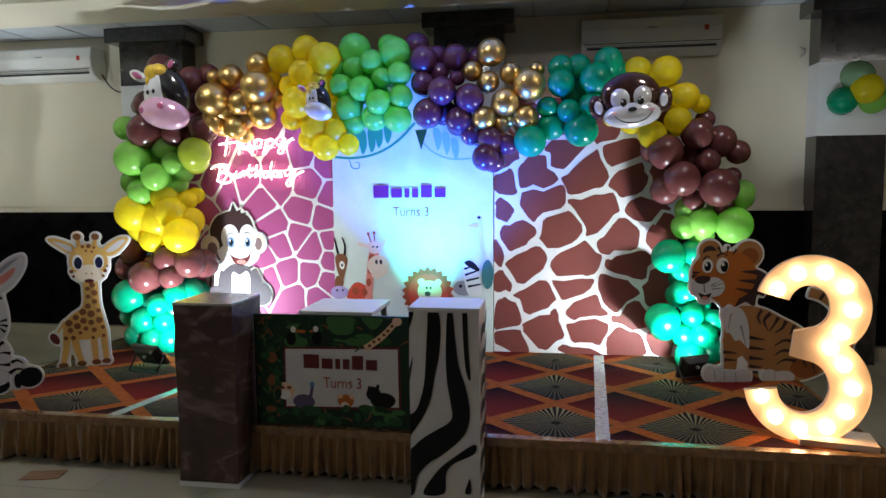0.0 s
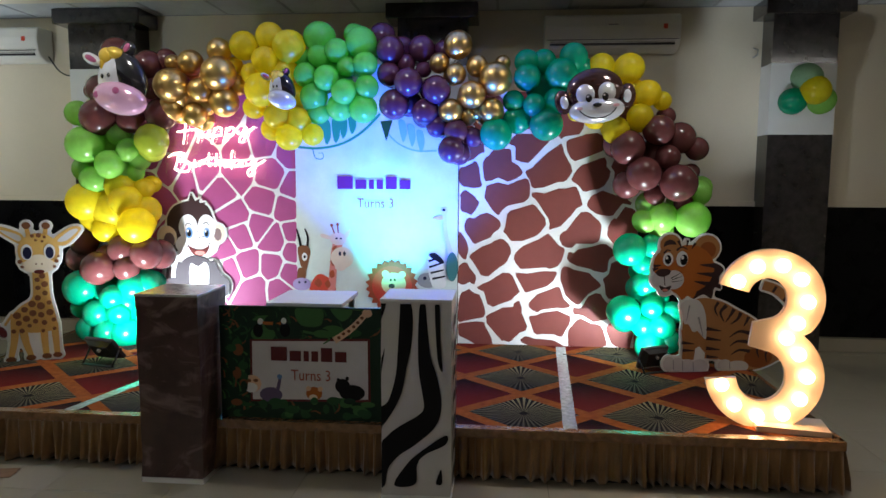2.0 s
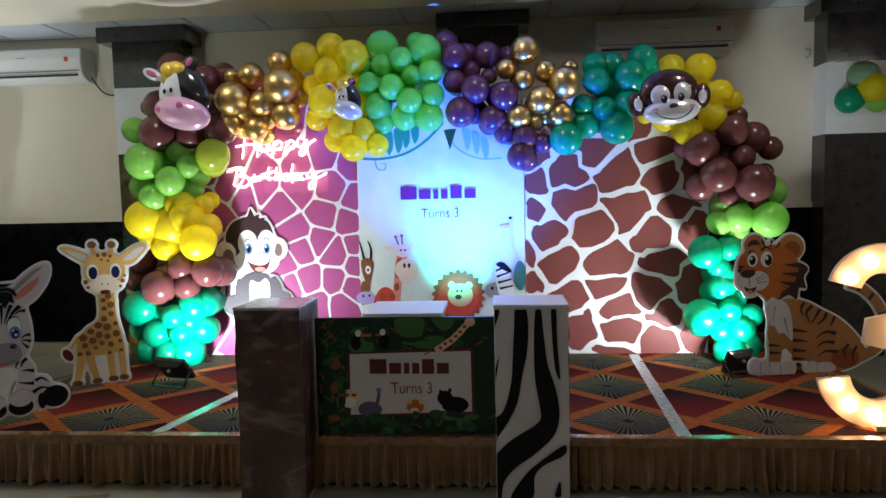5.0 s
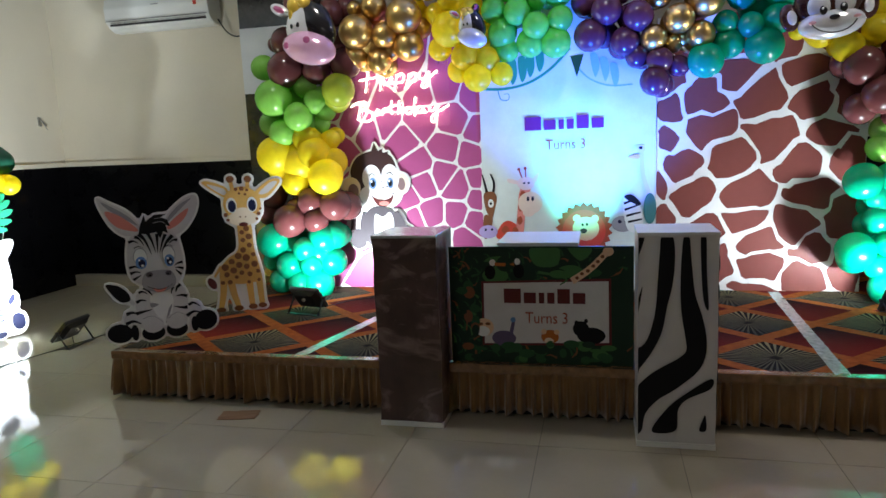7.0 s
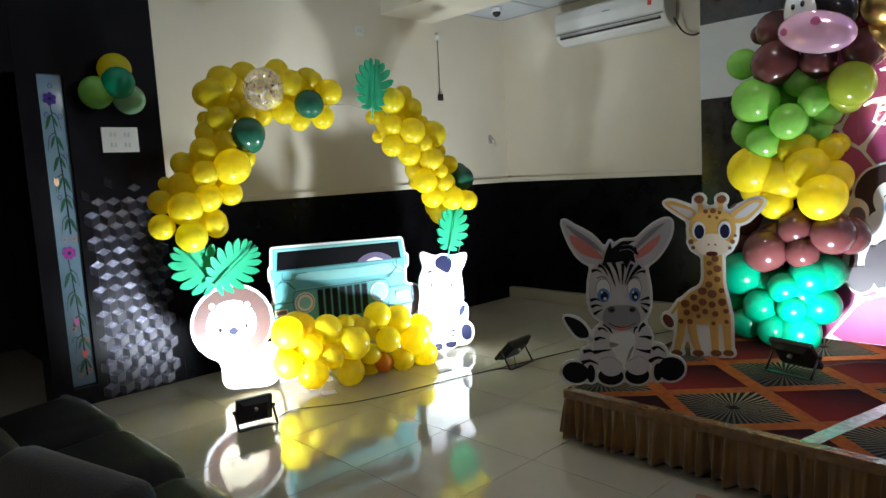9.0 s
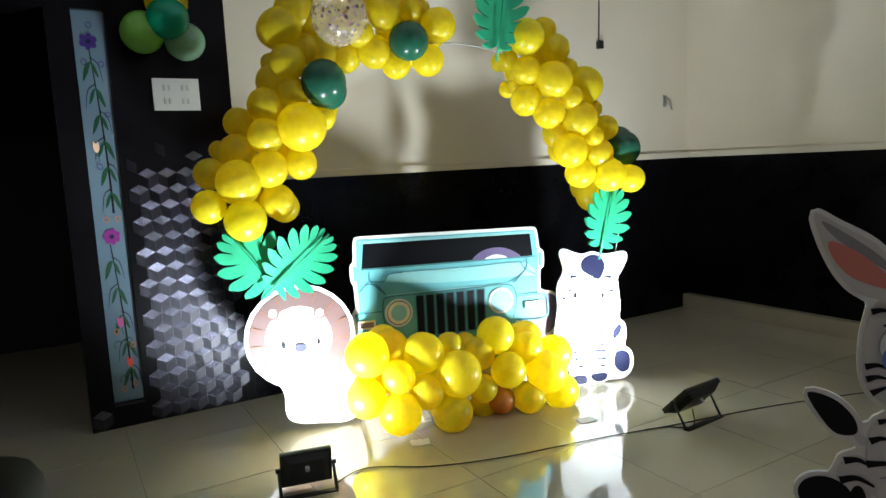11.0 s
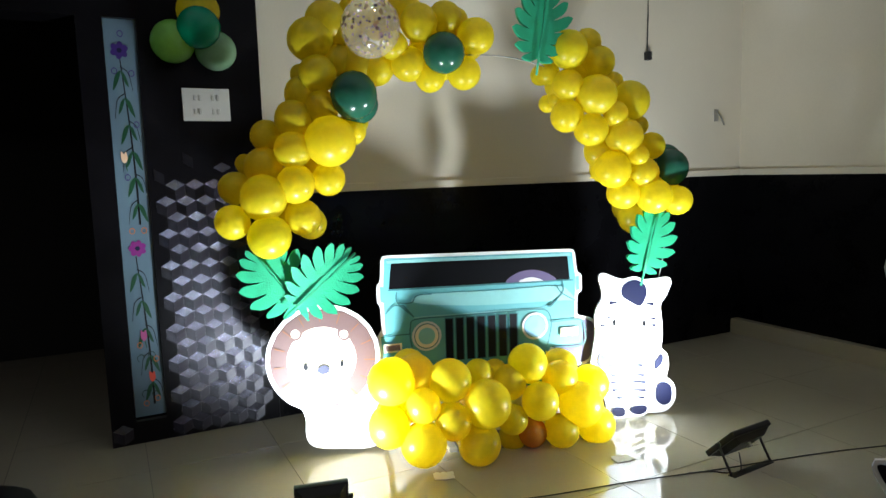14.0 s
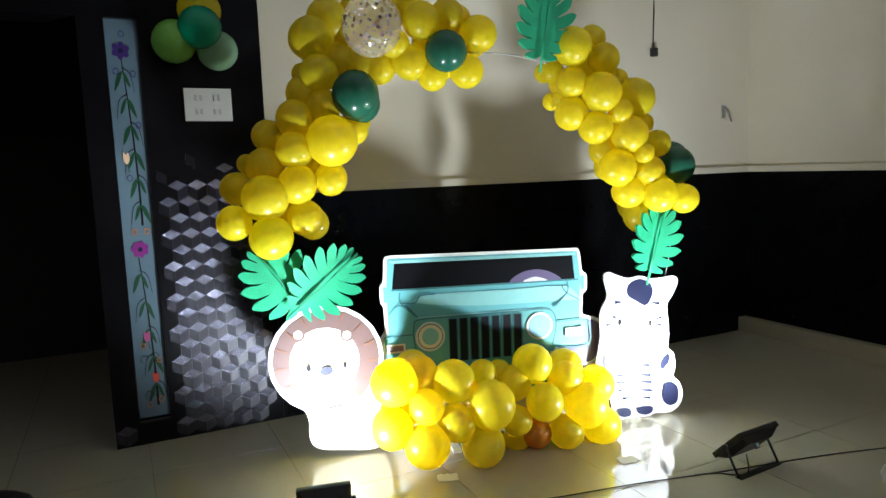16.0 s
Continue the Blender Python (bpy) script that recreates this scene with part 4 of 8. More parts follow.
TEAL_TOP = [(-0.384, 6.47, 2.277, 0.085), (-0.382, 6.42, 2.165, 0.093), (-0.267, 6.5, 2.281, 0.086), (-0.073, 6.46, 2.303, 0.095), (-0.156, 6.41, 2.182, 0.109), (-0.472, 6.42, 2.009, 0.072), (-0.333, 6.39, 1.978, 0.076), (-0.177, 6.41, 2.007, 0.093), (-0.249, 6.41, 1.851, 0.11), (-0.448, 6.46, 1.886, 0.095), (-0.587, 6.4, 1.786, 0.107), (-0.014, 6.5, 2.226, 0.085), (-0.281, 6.54, 2.107, 0.108), (-0.111, 6.52, 2.062, 0.086)]
YELLOW_RIGHT = [(0.115, 6.47, 2.241, 0.088), (0.294, 6.44, 2.224, 0.1), (0.416, 6.42, 2.057, 0.087), (0.521, 6.46, 2.01, 0.062), (0.371, 6.41, 1.903, 0.087), (0.215, 6.42, 1.811, 0.094), (-0.048, 6.48, 1.93, 0.053), (0.332, 6.51, 2.079, 0.089), (0.092, 6.52, 1.913, 0.086)]
MAROON_RIGHT = [(0.494, 6.39, 1.809, 0.103), (0.295, 6.39, 1.696, 0.116), (0.648, 6.46, 1.763, 0.104), (0.763, 6.47, 1.692, 0.079), (0.559, 6.4, 1.636, 0.083), (0.397, 6.36, 1.521, 0.116), (0.624, 6.35, 1.462, 0.123), (0.304, 6.44, 1.447, 0.095), (0.485, 6.42, 1.377, 0.073), (0.739, 6.5, 1.536, 0.059), (0.558, 6.49, 1.91, 0.063), (0.677, 6.42, 1.328, 0.067), (0.51, 6.54, 1.64, 0.128)]
LIME_RIGHT = [(0.545, 6.41, 1.233, 0.098), (0.732, 6.38, 1.22, 0.119), (0.433, 6.44, 1.203, 0.084), (0.549, 6.46, 1.146, 0.084), (0.792, 6.5, 1.397, 0.091), (0.452, 6.47, 1.316, 0.084), (0.672, 6.5, 1.319, 0.092)]
TEAL_RIGHT = [(0.33, 6.4, 1.009, 0.11), (0.495, 6.44, 1.032, 0.084), (0.432, 6.47, 0.911, 0.077), (0.457, 6.47, 0.763, 0.093), (0.295, 6.36, 0.587, 0.114), (0.491, 6.39, 0.616, 0.076), (0.558, 6.37, 0.488, 0.091), (0.436, 6.4, 0.476, 0.077), (0.638, 6.42, 0.577, 0.076), (0.481, 6.36, 0.351, 0.107), (0.611, 6.39, 0.381, 0.084), (0.537, 6.48, 0.678, 0.085), (0.476, 6.49, 0.851, 0.085)]
ARCH_LEFT = [(-0.273, 1.974, 0, 0.096), (-0.253, 1.811, 0.05, 0.082), (-0.323, 1.825, -0.05, 0.046), (-0.325, 1.727, 0, 0.078), (-0.24, 1.661, 0.06, 0.075), (-0.371, 1.611, 0.05, 0.082), (-0.495, 1.541, -0.02, 0.071), (-0.516, 1.399, 0.02, 0.085), (-0.381, 1.471, 0.08, 0.081), (-0.213, 1.505, 0.1, 0.111), (-0.098, 1.555, 0, 0.061), (-0.646, 1.304, -0.02, 0.074), (-0.601, 1.416, -0.06, 0.043), (-0.223, 1.334, 0.03, 0.075), (-0.376, 1.315, 0.08, 0.084), (-0.522, 1.258, 0.1, 0.1), (-0.349, 1.16, 0.05, 0.079), (-0.664, 1.153, 0.06, 0.077), (-0.505, 1.081, 0.12, 0.092), (-0.084, 1.602, -0.05, 0.067), (-0.052, 1.873, -0.03, 0.095), (-0.154, 1.885, -0.02, 0.072), (-0.412, 1.534, -0.06, 0.073), (-0.291, 1.387, -0.06, 0.074), (-0.418, 1.171, -0.05, 0.073)]
ARCH_TOP = [(0.221, 2.043, 0.08, 0.083), (0.362, 2.083, 0.03, 0.072), (0.504, 1.992, 0.05, 0.084), (0.441, 1.82, 0.05, 0.077), (0.275, 1.799, 0.05, 0.067), (0.172, 1.86, 0.05, 0.079), (0.099, 1.938, 0.08, 0.062), (0.028, 1.844, 0, 0.076), (0.09, 2.09, -0.03, 0.072), (0.421, 2.076, -0.04, 0.069), (0.175, 2.135, -0.05, 0.081), (-0.013, 1.896, -0.04, 0.08), (0.288, 1.966, -0.06, 0.082), (-0.118, 2.02, -0.05, 0.095), (-0.05, 2.1, -0.04, 0.087), (0.422, 1.92, -0.06, 0.075), (-0.195, 2.06, -0.03, 0.094)]
ARCH_RIGHT = [(0.97, 1.931, 0.08, 0.091), (1.116, 1.985, 0, 0.06), (1.156, 1.881, 0.03, 0.078), (0.974, 1.763, 0.06, 0.075), (0.895, 1.825, 0, 0.054), (1.109, 1.709, 0.1, 0.095), (1.326, 1.687, 0.04, 0.095), (1.203, 1.613, 0.12, 0.06), (1.252, 1.785, 0, 0.049), (0.978, 1.613, 0.04, 0.078), (1.091, 1.539, 0.08, 0.079), (1.262, 1.501, 0.1, 0.092), (1.319, 1.407, 0.14, 0.049), (1.449, 1.454, 0.04, 0.067), (1.157, 1.426, 0.02, 0.069), (1.198, 1.338, 0.1, 0.087), (1.371, 1.316, 0.1, 0.076), (1.28, 1.215, 0.06, 0.08), (1.424, 1.194, 0.12, 0.085), (1.58, 1.166, 0.08, 0.074), (1.378, 1.085, 0, 0.086), (1.398, 1.561, 0, 0.049), (0.958, 1.704, -0.03, 0.048), (1.098, 1.859, -0.05, 0.078)]
ARCH_GREEN = [(-0.099, 1.709, 0.12, 0.101)]
ARCH_GREEN_TOP = [(0.327, 1.901, 0.12, 0.092), (1.582, 1.337, 0, 0.094)]
PILE = [(0.115, 0.419, 0.25, 0.09), (0.266, 0.392, 0.3, 0.096), (0.435, 0.38, 0.2, 0.068), (0.582, 0.324, 0.22, 0.081), (0.687, 0.405, 0.2, 0.092), (0.882, 0.361, 0.15, 0.079), (0.851, 0.324, 0.22, 0.082), (1.034, 0.259, 0.18, 0.088), (0.433, 0.275, 0.34, 0.109), (0.126, 0.306, 0.36, 0.075), (0.261, 0.216, 0.36, 0.082), (0.712, 0.242, 0.3, 0.086), (0.932, 0.195, 0.28, 0.103), (0.578, 0.161, 0.28, 0.071), (0.391, 0.087, 0.34, 0.096), (0.12, 0.135, 0.38, 0.099), (0.829, 0.074, 0.28, 0.081), (1.027, 0.071, 0.25, 0.09), (0.533, 0.371, 0.15, 0.054), (-0.006, 0.414, 0.3, 0.102), (-0.03, 0.217, 0.34, 0.09), (0.37, 0.072, 0.22, 0.061), (0.6, 0.036, 0.2, 0.062)]
PILE_ORANGE = [(0.685, 0.073, 0.26, 0.069)]
CONFETTI = [(-0.04, 2, 0.14, 0.131)]
WALL_BUNCH = [(-6.58, 3.845, 2.176, 0.1), (-6.5, 3.832, 2.079, 0.1), (-6.58, 3.718, 2.021, 0.101), (-6.58, 3.917, 1.986, 0.098)]
COLUMN_BUNCH = [(1.919, 7.58, 2.313, 0.122), (1.816, 7.58, 2.126, 0.109), (1.958, 7.5, 2.205, 0.116), (2.048, 7.59, 2.136, 0.108)]
garland = thing("balloon_garland", pose(0, 0, 0), "balloon garland of maroon, gold, yellow, green and teal balloons", "balloon garland")
for material, lists, label in ((B_MAROON, (MAROON_LEFT, MAROON_LOW, MAROON_RIGHT), "glossy maroon balloon"), (B_PLUM, (MAROON_TOP,), "glossy dark plum balloon"), (B_GOLD, (GOLD_LEFT, GOLD_TOP), "chrome gold balloon"),
                               (B_YELLOW, (YELLOW_TOP, YELLOW_LEFT, YELLOW_RIGHT), "yellow balloon"), (B_GREEN, (GREEN_TOP,), "bright green balloon"),
                               (B_LIME, (LIME_LEFT, LIME_RIGHT), "lime green balloon"), (B_OLIVE, (OLIVE_LEFT,), "yellow-green balloon"), (B_TEAL, (TEAL_LOW, TEAL_TOP, TEAL_RIGHT), "teal green balloon")):
    for places in lists:
        blow(garland, material, places, label)

# arch: its plane runs along u, facing the floor lights
AU, AN = Vector((0.2267, 0.974, 0)).normalized(), Vector((0.974, -0.2267, 0)).normalized()
AO = Vector((-6.034, 4.531, 0))


def on_arch(rows):
    return [(*(AO + AU * u + AN * w + Vector((0, 0, z))), r) for u, z, w, r in rows]


arch = thing("balloon_arch", pose(0, 0, 0), "ring arch of yellow balloons with a few dark green ones", "balloon arch")
for material, lists, label in ((B_YELLOW, (ARCH_LEFT, ARCH_TOP, ARCH_RIGHT), "yellow balloon"), (B_SAGE, (ARCH_GREEN, ARCH_GREEN_TOP), "dark green balloon")):
    for places in lists:
        blow(arch, material, on_arch(places), label, away=(-0.97, 0.2, 0), grow=1.09)
pile = thing("balloon_pile", pose(0, 0, 0), "heap of yellow balloons and an orange one on the floor", "balloon pile")
blow(pile, B_YELLOW, on_arch(PILE), "yellow balloon", away=(-0.97, 0.2, 0), grow=1.09)
blow(pile, B_ORANGE, on_arch(PILE_ORANGE), "small orange balloon", away=(-0.97, 0.2, 0), fill=0)
bunch = thing("balloon_bunch", pose(0, 0, 0), "bunch of four yellow and green balloons on the dark wall", "balloon bunch", "wall balloon bunches")
for material, place in zip((B_YELLOW, B_TEAL, B_LIME, B_MINT), WALL_BUNCH):
    blow(bunch, material, [place], away=(-1, 0, 0), fill=0)
bunch = thing("balloon_bunch", pose(0, 0, 0), "bunch of four yellow and green balloons on the column", "balloon bunch", "wall balloon bunches")
for material, place in zip((B_MINT, B_TEAL, B_YELLOW, B_LIME), COLUMN_BUNCH):
    blow(bunch, material, [place], fill=0)


# ---- printed standees ----
ZEBRA = [
    blob("light", (-0.310, 0.861), (-0.253, 0.834), (-0.169, 0.782), (-0.113, 0.702), (-0.128, 0.650), (-0.203, 0.657), (-0.265, 0.729)),
    blob("grey", (-0.292, 0.844), (-0.236, 0.811), (-0.162, 0.755), (-0.123, 0.703), (-0.174, 0.735), (-0.257, 0.797)),
    blob("pink", (-0.273, 0.792), (-0.202, 0.759), (-0.125, 0.684), (-0.141, 0.671), (-0.218, 0.697), (-0.263, 0.745)),
    blob("light", (0.190, 0.850), (0.128, 0.834), (0.050, 0.768), (0.019, 0.708), (0.037, 0.632), (0.108, 0.654), (0.166, 0.724), (0.196, 0.795)),
    blob("grey", (0.168, 0.835), (0.105, 0.805), (0.042, 0.743), (0.025, 0.705), (0.062, 0.735), (0.123, 0.792)),
    blob("pink", (0.145, 0.779), (0.133, 0.738), (0.092, 0.695), (0.039, 0.668), (0.031, 0.688), (0.077, 0.734)),
    blob("light", (-0.178, 0.613), (-0.138, 0.657), (-0.032, 0.663), (0.061, 0.638), (0.086, 0.568), (0.094, 0.477), (0.079, 0.394), (0.028, 0.347), (-0.068, 0.336), (-0.130, 0.364), (-0.182, 0.413), (-0.194, 0.509)),
    stroke("light", 0.022, 0.020, (-0.182, 0.262), (-0.213, 0.301)),
    blob("black", (-0.316, 0.387), (-0.255, 0.376), (-0.209, 0.331), (-0.202, 0.288), (-0.245, 0.282), (-0.281, 0.318)),
    blob("light", (-0.155, 0.325), (-0.067, 0.345), (0.063, 0.343), (0.095, 0.286), (0.090, 0.191), (0.051, 0.106), (-0.153, 0.118), (-0.176, 0.221), (-0.175, 0.285)),
    ell(-0.200, 0.165, 0.046, 0.065, "light"),
    ell(0.124, 0.188, 0.044, 0.058, "light"),
    ell(-0.270, 0.106, 0.065, 0.054, "black", -8),
    ell(0.184, 0.126, 0.063, 0.059, "black", 12),
    ell(-0.189, 0.106, 0.024, 0.048, "light"),
    ell(-0.195, 0.101, 0.020, 0.046, "black"),
    ell(0.117, 0.114, 0.024, 0.048, "light"),
    ell(0.123, 0.111, 0.020, 0.044, "black"),
    blob("white", (-0.088, 0.307), (0.009, 0.307), (0.015, 0.221), (-0.030, 0.122), (-0.073, 0.186), (-0.098, 0.255)),
    blob("grey", (-0.101, 0.260), (-0.058, 0.248), (-0.095, 0.233)),
    blob("grey", (0.013, 0.237), (-0.031, 0.131), (-0.010, 0.213)),
    ell(-0.100, 0.088, 0.061, 0.044, "black"),
    ell(-0.097, 0.136, 0.056, 0.048, "light"),
    ell(0.025, 0.095, 0.057, 0.046, "black"),
    ell(0.028, 0.143, 0.056, 0.048, "light"),
    stroke("grey", 0.004, 0.002, (-0.147, 0.175), (-0.095, 0.185), (-0.045, 0.143)),
    stroke("grey", 0.004, 0.002, (-0.016, 0.161), (0.036, 0.191), (0.083, 0.161)),
    stroke("black", 0.022, 0.004, (-0.127, 0.353), (-0.107, 0.335), (-0.087, 0.304)),
    stroke("black", 0.020, 0.003, (-0.172, 0.272), (-0.145, 0.283), (-0.119, 0.276)),
    stroke("black", 0.022, 0.003, (-0.178, 0.209), (-0.137, 0.217), (-0.094, 0.223)),
    stroke("black", 0.016, 0.003, (-0.155, 0.325), (-0.134, 0.331), (-0.109, 0.313)),
    stroke("black", 0.022, 0.004, (0.066, 0.351), (0.047, 0.334), (0.037, 0.308)),
    stroke("black", 0.020, 0.003, (0.096, 0.278), (0.067, 0.287), (0.038, 0.286)),
    stroke("black", 0.022, 0.003, (0.091, 0.213), (0.059, 0.216), (0.020, 0.227)),
    stroke("black", 0.016, 0.003, (0.030, 0.338), (0.019, 0.327), (0.014, 0.302)),
    stroke("black", 0.022, 0.004, (-0.229, 0.212), (-0.197, 0.218), (-0.168, 0.203)),
    stroke("black", 0.022, 0.006, (-0.237, 0.156), (-0.198, 0.168), (-0.159, 0.150)),
    stroke("black", 0.020, 0.004, (0.098, 0.225), (0.126, 0.235), (0.158, 0.211)),
    stroke("black", 0.022, 0.006, (0.083, 0.163), (0.120, 0.183), (0.159, 0.175)),
    stroke("black", 0.024, 0.002, (-0.121, 0.656), (-0.092, 0.615), (-0.066, 0.535)),
    stroke("black", 0.020, 0.002, (-0.075, 0.655), (-0.058, 0.611), (-0.045, 0.546)),
    stroke("black", 0.018, 0.002, (-0.029, 0.648), (-0.031, 0.597), (-0.035, 0.542)),
    stroke("black", 0.020, 0.002, (0.014, 0.643), (-0.003, 0.605), (-0.023, 0.543)),
    stroke("black", 0.024, 0.002, (0.051, 0.633), (0.016, 0.597), (-0.015, 0.542)),
    stroke("black", 0.020, 0.002, (-0.144, 0.642), (-0.121, 0.628), (-0.100, 0.589)),
    stroke("black", 0.018, 0.002, (-0.178, 0.613), (-0.152, 0.619), (-0.127, 0.604)),
    stroke("black", 0.018, 0.002, (0.074, 0.605), (0.052, 0.607), (0.026, 0.591)),
    stroke("black", 0.018, 0.002, (-0.188, 0.470), (-0.158, 0.476), (-0.129, 0.460)),
    stroke("black", 0.018, 0.002, (-0.185, 0.438), (-0.158, 0.446), (-0.131, 0.439)),
    stroke("black", 0.018, 0.002, (-0.173, 0.401), (-0.152, 0.414), (-0.129, 0.426)),
    stroke("black", 0.018, 0.002, (0.090, 0.478), (0.067, 0.474), (0.044, 0.462)),
    stroke("black", 0.018, 0.002, (0.092, 0.440), (0.070, 0.448), (0.045, 0.451)),
    stroke("black", 0.018, 0.002, (0.078, 0.407), (0.064, 0.422), (0.048, 0.440)),
    poly("black", (-0.121, 0.656), (-0.110, 0.701), (-0.085, 0.758), (-0.079, 0.723), (-0.031, 0.756), (0.031, 0.756), (-0.001, 0.740), (0.032, 0.726), (0.045, 0.684), (0.022, 0.695), (0.029, 0.648), (0.006, 0.661), (-0.014, 0.621), (-0.030, 0.659), (-0.071, 0.652)),
    stroke("grey", 0.003, 0.003, (-0.034, 0.735), (0.007, 0.736), (0.025, 0.723)),
    stroke("grey", 0.003, 0.003, (-0.046, 0.710), (-0.001, 0.716), (0.023, 0.699)),
    ell(-0.125, 0.528, 0.036, 0.050, "grey"),
    ell(-0.125, 0.526, 0.033, 0.047, "white"),
    ell(-0.124, 0.494, 0.029, 0.035, "blue"),
    ell(-0.121, 0.490, 0.018, 0.023, "navy"),
    ell(-0.118, 0.477, 0.008, 0.008, "white"),
    ell(-0.132, 0.509, 0.005, 0.006, "white"),
    ell(0.021, 0.528, 0.034, 0.050, "grey"),
    ell(0.021, 0.526, 0.031, 0.047, "white"),
    ell(0.022, 0.494, 0.026, 0.035, "blue"),
    ell(0.023, 0.489, 0.016, 0.023, "navy"),
    ell(0.026, 0.483, 0.007, 0.008, "white"),
    ell(0.015, 0.507, 0.005, 0.006, "white"),
    stroke("black", 0.006, 0.002, (-0.152, 0.579), (-0.129, 0.587), (-0.104, 0.576)),
    stroke("black", 0.006, 0.002, (0.004, 0.574), (0.027, 0.582), (0.048, 0.571)),
    blob("grey", (-0.132, 0.380), (-0.107, 0.436), (-0.036, 0.445), (0.025, 0.434), (0.047, 0.379), (0.028, 0.340), (-0.040, 0.320), (-0.110, 0.339)),
    ell(-0.089, 0.423, 0.018, 0.015, "ape"),
    ell(0.010, 0.423, 0.016, 0.014, "ape"),
    ell(-0.087, 0.420, 0.008, 0.005, "black"),
    ell(0.007, 0.420, 0.008, 0.005, "black"),
    blob("pink", (-0.077, 0.346), (-0.043, 0.336), (-0.005, 0.344), (-0.025, 0.323), (-0.058, 0.320)),
    stroke("black", 0.004, 0.002, (-0.104, 0.359), (-0.078, 0.344), (-0.043, 0.335), (-0.002, 0.344), (0.025, 0.360)),
]
